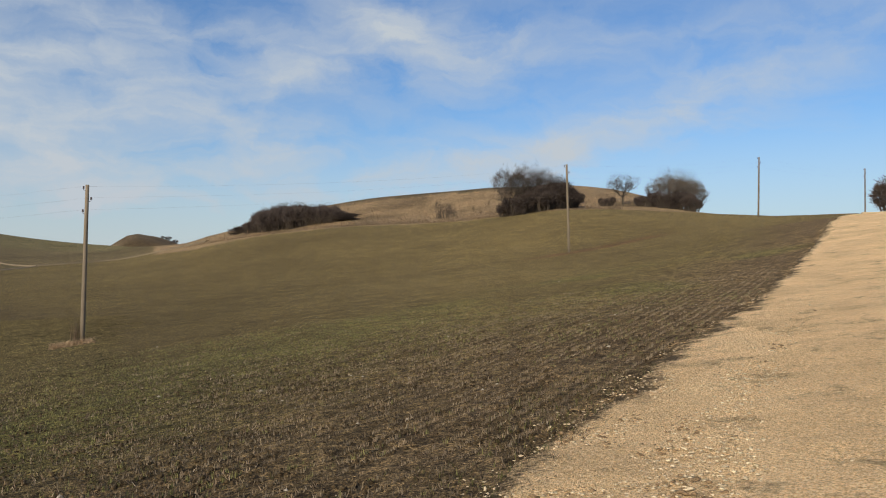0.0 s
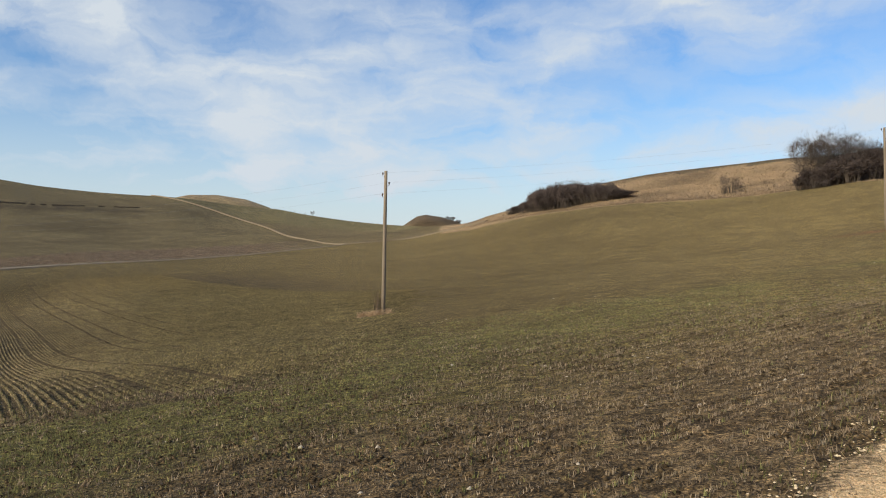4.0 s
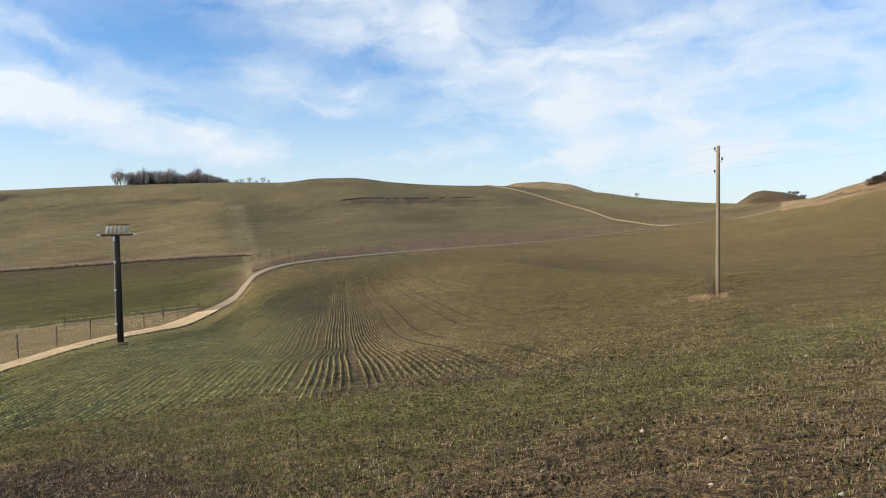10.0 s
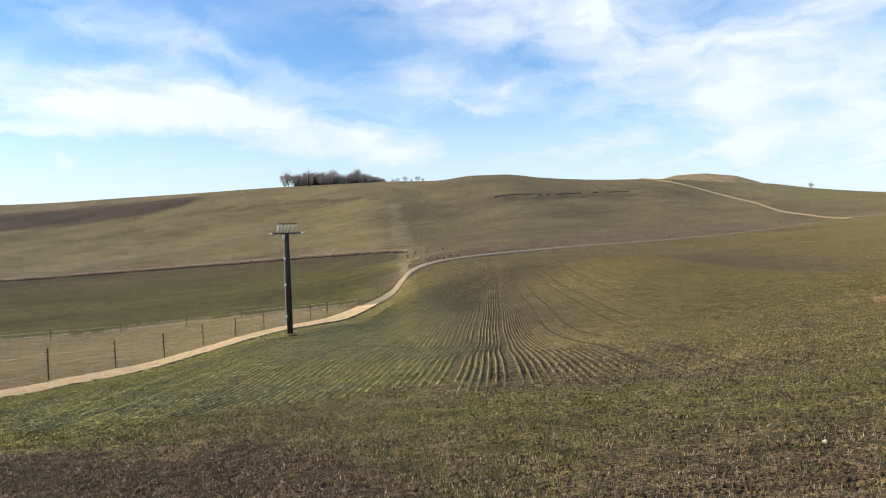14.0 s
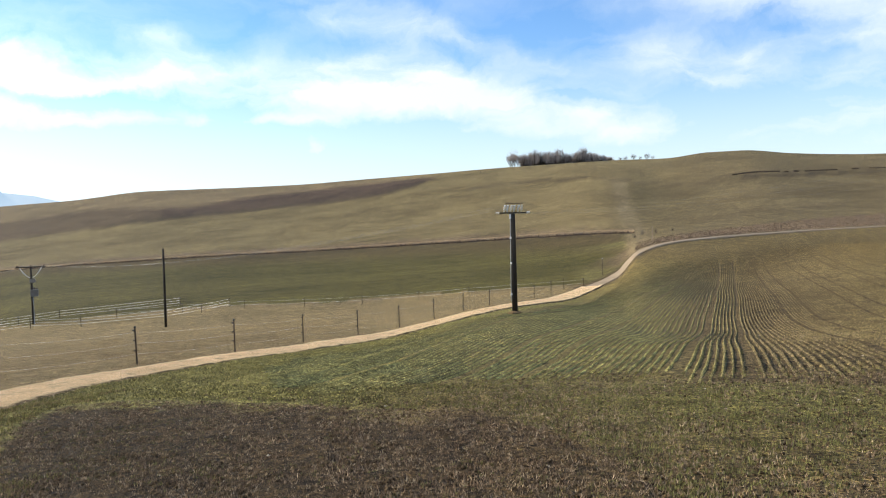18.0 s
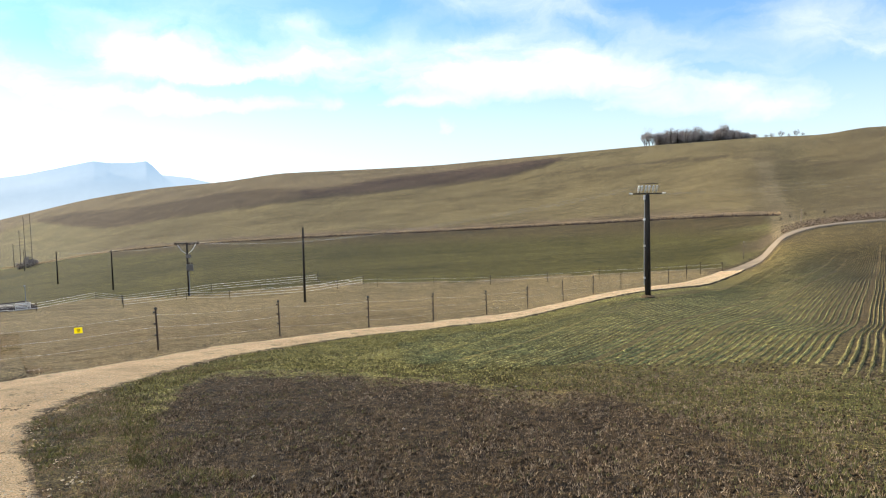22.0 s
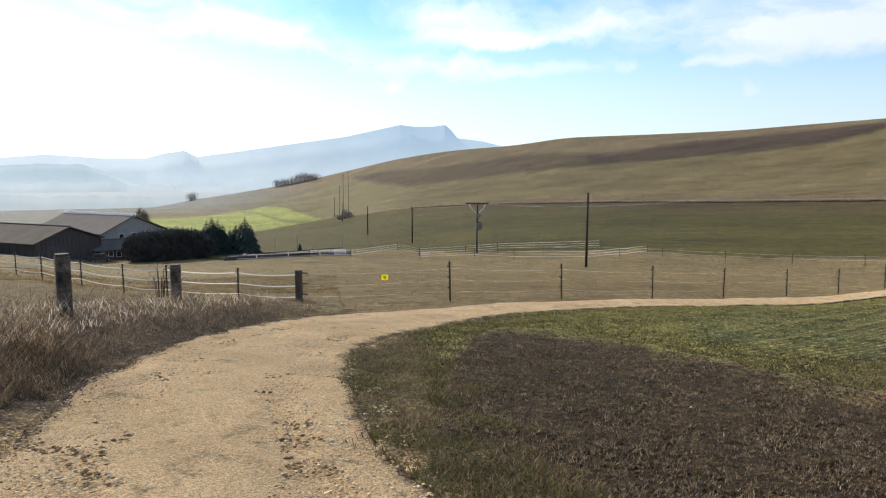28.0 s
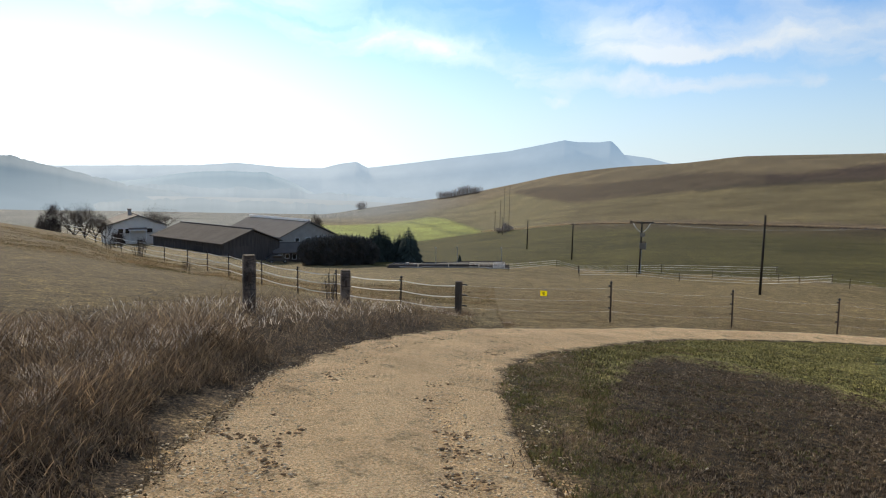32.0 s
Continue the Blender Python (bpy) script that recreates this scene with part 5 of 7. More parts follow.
PADDOCK_LINE = [(-26.3, -9.3), (-31.6, -5.9), (-34.6, -2.2), (-40.4, 1.1), (-45.5, 4.7), (-49.9, 8.1), (-54.4, 11.6), (-60.0, 15.4), (-66.0, 19.6), (-72.0, 24.1), (-78.0, 28.6), (-83.5, 32.8), (-88.0, 36.4)]


def spot(x, y):
    return Vector((x, y, float(ground(x, y))))


fence = tagged(new("paddock_fence"), "thin steel posts with white electric wire along the gravel track", "fence")
rnd = random.Random(4)
feet = [spot(*p) for p in PADDOCK_LINE]
for p in feet:
    thin_post(fence, p, 1.48, 0.034, lean=(rnd.uniform(-0.04, 0.04), rnd.uniform(-0.04, 0.04)))
GATE_POST = spot(-24.5, -14.9)
tapes(fence, [GATE_POST] + feet, (1.3, 0.86, 0.42), 0.003, sag=0.08, name="wire")
sign = Vector(GATE_POST).lerp(feet[0], 0.57) + Vector((0, 0, 1.05))
tagged(Shape().box((0, 0, 0), (0.26, 0.012, 0.2), 0, 0.004).thing("warning_sign", YELLOW), "small yellow warning sign hanging on the fence wire", "sign")
ws = bpy.data.objects["warning_sign"]
ws.location, ws.rotation_euler = sign, (0, 0, radians(108))
for zz, w in ((0.03, 0.1), (-0.01, 0.11), (-0.045, 0.07)):
    part("print_bar", Shape().box((0, -0.009, zz), (w, 0.006, 0.016)), BLACK, ws)
    part("print_bar", Shape().box((0, 0.009, zz), (w, 0.006, 0.016)), BLACK, ws)

# corner post with tape-holding arms
gate = tagged(new("gate_post"), "dark grey split wooden corner post with black insulator arms", "post")
gate.location = GATE_POST
part("post", Shape().box((0, 0, 0.5), (0.27, 0.25, 1.9), 0.3, 0.05), GREY_WOOD, gate)
for z in (1.32, 0.9, 0.48):
    part("insulator_arm", Shape().tube([(-0.1, 0.05, z), (-0.2, 0.16, z), (-0.26, 0.24, z - 0.02)], 0.028, 6), BLACK, gate)

# old concrete posts at the verge
for px, py, h, w in ((-10.4, -11.5, 1.36, 0.25), (-15.6, -13.3, 1.12, 0.26)):
    az = math.degrees(math.atan2(-px, py))
    ob = tagged(new("concrete_post"), "old lichened concrete fence post with rusty wire bands", "post", "concrete posts")
    ob.location = spot(px, py)
    part("post", Shape().box((0, 0, h / 2 - 0.2), (w, w, h + 0.4), radians(az + 6), 0.04), CONCRETE, ob)
    part("cap", Shape().box((0, 0, h + 0.02), (w * 0.92, w * 0.92, 0.05), radians(az + 6), 0.04), GREY_WOOD, ob)
    for z in (0.35, 0.72, 0.98):
        part("wire_band", Shape().box((0, 0, z), (w + 0.02, w + 0.02, 0.018), radians(az + 6), 0.03), RUST, ob)
    part("hinge", Shape().box((0, 0, h * 0.72), (0.06, w + 0.16, 0.2), radians(az + 6), 0.01), RUST, ob)

# the taped fence along the meadow down to the farm
MEADOW_FENCE = [(121.3, 28.7), (125.8, 31.5), (130.8, 34.0), (133.7, 39.0), (136.4, 43.0), (138.8, 47.0), (140.3, 53.0), (141.7, 59.0), (143.3, 65.0), (145.0, 72.0), (146.2, 80.0), (147.4, 89.0), (148.5, 98.0), (149.6, 107.0)]
fence = tagged(new("meadow_fence"), "thin posts with three sagging white tapes beside the meadow", "fence")
feet = [at(a, r) for a, r in MEADOW_FENCE]
for p in feet[1:]:
    thin_post(fence, p, 1.4, 0.035, lean=(rnd.uniform(-0.05, 0.05), rnd.uniform(-0.05, 0.05)))
tapes(fence, feet, (1.28, 0.84, 0.40), 0.034, sag=0.08)

# far paddock fence and the white tape pens
fence = tagged(new("field_fence"), "row of thin posts with tape behind the tan paddock", "fence")
feet = [at(a, r) for a, r in ((66, 97), (68.5, 96), (71.5, 96), (75, 96), (79, 96), (83.5, 97), (88, 98), (92.5, 101), (97, 104), (101.5, 107))]
for p in feet:
    thin_post(fence, p, 1.2, 0.04, insulators=1)
tapes(fence, feet, (1.05, 0.6), 0.010, sag=0.04)
pen = tagged(new("tape_pen"), "white taped horse pen in the tan paddock", "fence")
feet = [spot(*p) for p in ((-112.5, -44.0), (-106.2, -41.4), (-105.0, -32.0), (-99.5, -24.5), (-97.1, -14.0), (-101.0, -10.0), (-105.2, -6.6))]
for p in feet:
    thin_post(pen, p, 1.2, 0.045, insulators=1)
tapes(pen, feet, (1.1, 0.75, 0.4), 0.022, sag=0.02)
pen = tagged(new("tape_pen"), "white taped horse pen in the tan paddock", "fence")
feet = [spot(*p) for p in ((-104.0, -60.0), (-105.7, -53.4), (-121.5, -51.7), (-114.0, -44.5), (-111.6, -35.5), (-111.0, -30.0), (-112.0, -14.0))]
for p in feet:
    thin_post(pen, p, 1.2, 0.045, insulators=1)
tapes(pen, feet, (1.15, 0.8, 0.45), 0.022, sag=0.02)


# ---- trees and bushes ----
def grow(wood, twig, p, d, length, radius, level, rng, spread, upward, top):
    """Limbs that fork into ever thinner ones; the thin ends go into the twig mesh."""
    mid = p + d * length * 0.5 + Vector((rng.uniform(-1, 1), rng.uniform(-1, 1), rng.uniform(-0.6, 0.6))) * length * 0.09
    end = p + d * length
    if level > top - 2:
        wood.tube([p, mid, end], [radius, radius * 0.82, radius * 0.62], 6, False)
    elif level > 1:
        twig.tube([p, mid, end], [radius, radius * 0.82, radius * 0.62], 3, False)
    else:
        twig.twig(p, end, radius * 1.3, rng)
    if level <= 0:
        return
    n = 3 if level > 1 else 4
    for k in range(n):
        turn = Vector((rng.uniform(-1, 1), rng.uniform(-1, 1), rng.uniform(-0.5, 0.8))) * spread
        nd = (d + turn + Vector((0, 0, upward))).normalized()
        start = p.lerp(end, rng.uniform(0.55, 1.0)) if k else end
        grow(wood, twig, start, nd, length * rng.uniform(0.62, 0.85), max(radius * 0.58, 0.012), level - 1, rng, spread, upward, top)


def twig_cloud(shape, lobes, n, length, width, rng, up=0.5):
    """Fine twigs filling rounded lobes (centre, radii), pointing outwards."""
    for _ in range(n):
        c, rad = rng.choice(lobes)
        d = Vector((rng.gauss(0, 1), rng.gauss(0, 1), rng.gauss(0, 1))).normalized()
        f = rng.uniform(0.25, 1.0) ** 0.5 * rng.uniform(0.86, 1.06)
        p = Vector((c[0] + d.x * rad[0] * f, c[1] + d.y * rad[1] * f, max(c[2] + d.z * rad[2] * f, 0.05)))
        w = (d + Vector((rng.uniform(-0.8, 0.8), rng.uniform(-0.8, 0.8), up + rng.uniform(-0.6, 0.6)))).normalized()
        shape.twig(p, p + w * length * rng.uniform(0.4, 1.1), width * rng.uniform(0.5, 1.2), rng)


def bare_tree(seed, height, levels=4, trunk=0.3, spread=0.75, upward=0.16, label="bare winter tree", radius=None, mats=(BARK, TWIGS), wide=0.8, twigs=5000, fine=0.02):
    """A leafless tree: trunk, forking limbs and a rounded crown of fine twigs."""
    rng = random.Random(seed)
    ob = new("tree")
    wood, twig = Shape(), Shape()
    r = radius or height * 0.025
    base = Vector((0, 0, -0.3))
    fork = Vector((rng.uniform(-0.3, 0.3), rng.uniform(-0.3, 0.3), height * trunk))
    wood.tube([base, base.lerp(fork, 0.15), base.lerp(fork, 0.6), fork], [r * 1.5, r * 1.1, r * 0.95, r * 0.85], 9, False)
    half, mid = height * wide * 0.5, height * (0.5 + trunk * 0.5)
    lobes = [((0, 0, mid), (half * 0.8, half * 0.8, height - mid))]
    for k in range(5):
        a = k * 1.2566 + rng.uniform(-0.4, 0.4)
        d = Vector((math.cos(a) * spread, math.sin(a) * spread, 0.8)).normalized()
        grow(wood, twig, fork - Vector((0, 0, rng.uniform(0, height * trunk * 0.35))), d, height * 0.22, r * 0.6, levels, rng, spread, upward, levels)
        q = half * rng.uniform(0.38, 0.52)
        lobes.append(((math.cos(a) * half * 0.55, math.sin(a) * half * 0.55, mid + rng.uniform(-0.18, 0.2) * (height - mid)), (q, q, q * rng.uniform(0.8, 1.1))))
    twig_cloud(twig, lobes, twigs, height * 0.085, fine, rng)
    part("trunk", wood, mats[0], ob, smooth=True)
    part("crown", twig, mats[1], ob, "bare twigs")
    return tagged(ob, label, "tree")


def bush(seed, height, width, stems=26, label="leafless brown bush on the slope", mat=BRUSH, fine=4, leaf=0.026, kind="bush"):
    """Many stems from one stool under a dense uneven dome of twigs."""
    rng = random.Random(seed)
    ob = new(kind)
    wood, twig = Shape(), Shape()
    for k in range(stems):
        a, out = rng.uniform(0, 6.28), rng.random() ** 0.6
        foot = Vector((math.cos(a) * out * width * 0.25, math.sin(a) * out * width * 0.25, -0.1))
        tip = Vector((math.cos(a) * out * width * 0.45, math.sin(a) * out * width * 0.45, height * rng.uniform(0.55, 0.95) * (1 - 0.42 * out * out)))
        mid = foot.lerp(tip, 0.5) + Vector((0, 0, height * 0.08))
        wood.tube([foot, mid, tip], [height * 0.012, height * 0.009, 0.012], 4, False)
    lobes = [((0, 0, height * 0.45), (width * 0.42, width * 0.42, height * 0.48))]
    for k in range(6):
        a, q = rng.uniform(0, 6.28), rng.uniform(0.18, 0.26)
        lobes.append(((math.cos(a) * width * 0.27, math.sin(a) * width * 0.27, height * rng.uniform(0.25, 0.62)), (width * q, width * q, height * q * 1.2)))
    twig_cloud(twig, lobes, stems * fine * 18, 0.12 * height, leaf, rng, 0.4)
    part("wood", wood, BARK, ob)
    part("crown", twig, mat, ob)
    return tagged(ob, label, kind)


def conifer(seed, height, width, label="dark green spruce beside the farmyard"):
    rng = random.Random(seed)
    ob = new("conifer")
    part("trunk", Shape().tube([(0, 0, -0.2), (0, 0, height * 0.5), (0, 0, height)], [height * 0.02, height * 0.013, 0.02], 7), BARK, ob)
    s = Shape()
    layers = 22
    for i in range(layers):
        f = i / layers
        z = height * (0.06 + 0.94 * f)
        reach = width * 0.5 * (1 - f) ** 0.85 + 0.08
        for k in range(11):
            a = k * 0.571 + i * 1.9 + rng.uniform(-0.2, 0.2)
            L = reach * rng.uniform(0.75, 1.12)
            d = Vector((math.cos(a), math.sin(a), 0))
            w = Vector((-d.y, d.x, 0)) * L * 0.24
            droop = -L * 0.32
            b = len(s.v)
            p = Vector((0, 0, z))
            s.v += [p, p + d * L * 0.55 + w + Vector((0, 0, droop * 0.35)), p + d * L + Vector((0, 0, droop)), p + d * L * 0.55 - w + Vector((0, 0, droop * 0.35)), p + d * L * 0.6 + Vector((0, 0, droop * 0.1 + L * 0.1))]
            s.f += [(b, b + 1, b + 4), (b + 1, b + 2, b + 4), (b + 2, b + 3, b + 4), (b + 3, b, b + 4), (b, b + 3, b + 2, b + 1)]
    part("foliage", s, NEEDLES, ob)
    return tagged(ob, label, "conifer")


def set_at(ob, p, turn=0.0, scale=1.0):
    ob.location, ob.rotation_euler, ob.scale = p, (0, 0, turn), (scale,) * 3
    return ob


def again(ob, p, turn, scale):
    """A copy of a plant at p, turned and scaled."""
    c = copy_thing(ob, Matrix.LocRotScale(p, Euler((0, 0, turn)), None))
    c.scale = (scale[0], scale[0], scale[1]) if isinstance(scale, tuple) else (scale,) * 3
    return c


def reach(ob, own, az, r, el, wide, turn):
    """A copy of a plant of height own whose top shows at elevation el from the track."""
    p = at(az, r)
    tall = max(0.3, EYE_Z + r * math.tan(radians(el)) - p.z) / own
    return again(ob, p, turn, (wide, tall))


rnd = random.Random(11)
# barrow hill: thicket, the bush clump by the second pole, the lone tree and the grey trees
clump = set_at(bush(1, 4.2, 6.5, 28, "dense dark leafless thicket bush on the grassy hill", BRUSH, 6, 0.05), at(11.5, 196))
clump["group"] = "thicket on the hill"
for i in range(26):
    az = 16.3 - 8.7 * i / 25
    el = float(np.interp(az, [7.47, 8.27, 8.93, 12.62, 13.9, 14.65, 16.2, 18.0], [4.1, 4.55, 4.95, 4.85, 4.4, 3.75, 2.9, 2.3]))
    foot = float(np.interp(az, [0, 8, 12.6, 16.8, 20.5], [146, 158, 178, 198, 228]))
    for row in range(2):
        reach(clump, 3.75, az + rnd.uniform(-0.12, 0.12), foot + 16 + row * 8 + rnd.uniform(-2, 2), el - rnd.uniform(0.0, 0.35), rnd.uniform(0.95, 1.3) if az < 14.5 else 0.6, rnd.uniform(0, 6))

big = set_at(bare_tree(5, 9.4, 4, 0.14, 0.85, 0.12, "broad leafless tree in the hedge clump on the hill", wide=0.95, twigs=6500, fine=0.022), at(-5.4, 131))
again(big, at(-6.8, 133), 2.1, (1.05, 1.0))
again(big, at(-8.1, 134), 4.0, (0.9, 0.8))
shrubby = set_at(bush(2, 5.2, 5.5, 40, "dense dark bush under the trees on the hill", BRUSH, 6, 0.055), at(-7.6, 130))
for az, r, s in ((-4.9, 131, 0.6), (-5.7, 129, 0.7), (-6.5, 128, 0.8), (-8.4, 130, 1.05), (-9.1, 131, 1.0), (-9.7, 132, 0.85), (-10.2, 133, 0.5), (-7.9, 134, 1.15), (-6.9, 134, 1.0), (-9.0, 135, 1.1), (-7.2, 129, 0.9), (-8.0, 128, 0.9), (-8.8, 129, 0.9), (-9.5, 130, 0.8)):
    again(shrubby, at(az, r), rnd.uniform(0, 6), (s * 1.25, s))
lone = set_at(bare_tree(9, 6.4, 5, 0.3, 0.95, 0.05, "lone round-crowned leafless tree on the hill", wide=1.05, twigs=2600, fine=0.016), at(-14.0, 148))
GREY_TWIGS = plain("pale_grey_twigs", (0.15, 0.125, 0.10), 0.95, vary=0.3, scale=0.4, grain=6, bump=0.0)
pale = [set_at(bare_tree(21 + k, 8.0, 4, 0.1, 0.7, 0.22, "grey leafless tree in the hilltop clump", mats=(BARK, GREY_TWIGS), wide=0.75, twigs=3600, fine=0.018), at(az, r)) for k, (az, r) in enumerate(((-17.2, 150), (-18.3, 147)))]
for k, az, r, s in ((0, -16.4, 152, 0.72), (1, -17.8, 150, 1.02), (0, -18.9, 145, 0.95), (1, -19.3, 144, 0.8), (0, -18.6, 149, 1.0)):
    again(pale[k], at(az, r), rnd.uniform(0, 6), s)
for az, r, s in ((-13.0, 142, 0.4), (-15.3, 143, 0.45), (-16.1, 142, 0.62), (-16.9, 141, 0.7), (-17.5, 141, 0.72), (-18.1, 141, 0.75), (-18.7, 140, 0.7), (-19.2, 140, 0.6), (-10.6, 150, 0.5), (-12.5, 143, 0.36)):
    again(shrubby, at(az, r), rnd.uniform(0, 6), (s * 1.1, s))
scrub = set_at(bush(3, 3.0, 2.6, 16, "thin leafless shrub on the dry grass bank", TWIGS, 2, 0.02), at(-0.5, 166))
for az, r, el, w in ((0.3, 160, 5.5, 1.1), (-0.2, 158, 5.1, 0.9), (-0.8, 160, 4.7, 0.7)):
    reach(scrub, 2.8, az, r, el, w, rnd.uniform(0, 6))
for az, r, s in ((-2.4, 168, 0.3), (-3.6, 172, 0.35), (-3.0, 158, 0.3)):
    again(scrub, at(az, r), rnd.uniform(0, 6), s)
# the dark hedge end at the far turn of the upper track
again(shrubby, at(-32.3, 96), 1.0, 1.1)
again(shrubby, at(-33.2, 100), 2.0, 1.2)
# knoll scrub and the far trees on the skyline
for az, r, s in ((20.4, 760, 1.0), (20.9, 770, 1.1), (21.3, 765, 0.8)):
    again(clump, at(az, r), rnd.uniform(0, 6), s)
far_tree = set_at(bare_tree(31, 8.5, 3, 0.2, 0.75, 0.12, "small leafless tree on the far skyline", twigs=900, fine=0.05), at(31.9, 512), 0.0, 0.55)
for az, s in ((32.5, 0.4), (32.9, 0.35), (33.3, 0.4), (33.6, 0.3)):
    again(scrub, at(az, 515), rnd.uniform(0, 6), s * 1.6)
# the wood on the ridge
# twig colour lightened to paint in the haze over the ridge wood and far bushes
GROVE_TWIGS = plain("grey_brown_wood_twigs", (0.36, 0.31, 0.28), 0.95, vary=0.3, scale=0.2, grain=3, bump=0.0)
grove = [set_at(bush(40 + k, 10.0, 6.5, 22, "leafless tree in the small wood on the ridge", GROVE_TWIGS, 4, 0.05, "tree"), at(69.4 - k * 1.8, 388)) for k in range(3)]
edge_tree = set_at(bare_tree(47, 10.0, 4, 0.12, 0.6, 0.25, "slender leafless tree at the edge of the small wood", mats=(BARK, GROVE_TWIGS), wide=0.55, twigs=1300, fine=0.03), at(71.2, 386))
for az, el in ((71.35, 4.8), (71.0, 5.0), (70.75, 4.9), (70.4, 4.7), (70.1, 4.7)):
    reach(edge_tree, 10.0, az, 385 + rnd.uniform(-2, 6), el, 0.75, rnd.uniform(0, 6))
GROVE_TOP = [(63.5, 4.1), (64.6, 4.42), (65.6, 4.78), (66.2, 4.65), (66.8, 4.55), (68.1, 4.82), (69.4, 4.8), (70.4, 4.65), (70.8, 4.95), (71.3, 4.9)]
for i in range(40):
    az = 70.4 - 6.8 * i / 39
    el = float(np.interp(az, *zip(*GROVE_TOP)))
    reach(grove[i % 3], 9.2, az + rnd.uniform(-0.08, 0.08), 384 + rnd.uniform(-4, 12), el - rnd.uniform(0, 0.12), rnd.uniform(0.6, 0.85), rnd.uniform(0, 6))
wood_brush = set_at(bush(44, 4.2, 6.5, 28, "low grey brush under the small wood on the ridge", GROVE_TWIGS, 3), at(69.8, 386))
for i in range(20):
    az = 70.2 - 6.4 * i / 19
    el = float(np.interp(az, *zip(*GROVE_TOP)))
    reach(wood_brush, 4.2, az, 383 + rnd.uniform(0, 8), el - rnd.uniform(0.55, 0.85), 1.1, rnd.uniform(0, 6))
for az, s in ((62.9, 0.35), (62.5, 0.4), (61.9, 0.5), (61.4, 0.3), (60.9, 0.5), (60.5, 0.3)):
    again(far_tree, at(az, 395), rnd.uniform(0, 6), s)
pale_scrub = set_at(bush(48, 2.6, 2.4, 18, "pale leafless scrub at the feet of the masts", GROVE_TWIGS, 3, 0.03), at(117.6, 284))
# low scrub where the field boundary meets the lane
for az, r, q in ((62.0, 152, 0.3), (61.4, 156, 0.36), (60.4, 158, 0.3), (59.2, 160, 0.26)):
    again(scrub, at(az, r), rnd.uniform(0, 6), q)
# pale scrub at the feet of the distant masts
for az, r, q in ((117.4, 286, 1.0), (117.1, 284, 1.3), (116.8, 287, 1.1), (116.6, 290, 0.8), (117.0, 292, 1.5)):
    again(pale_scrub, at(az, r), rnd.uniform(0, 6), q)
# shrubs round the farm and valley
for i in range(11):
    az = 119.3 + i * 0.29
    again(wood_brush, at(az, 700 + i * 9), rnd.uniform(0, 6), (1.9, (2.0 + 1.3 * math.sin(i * 0.42) ** 2) * rnd.uniform(0.9, 1.1)))


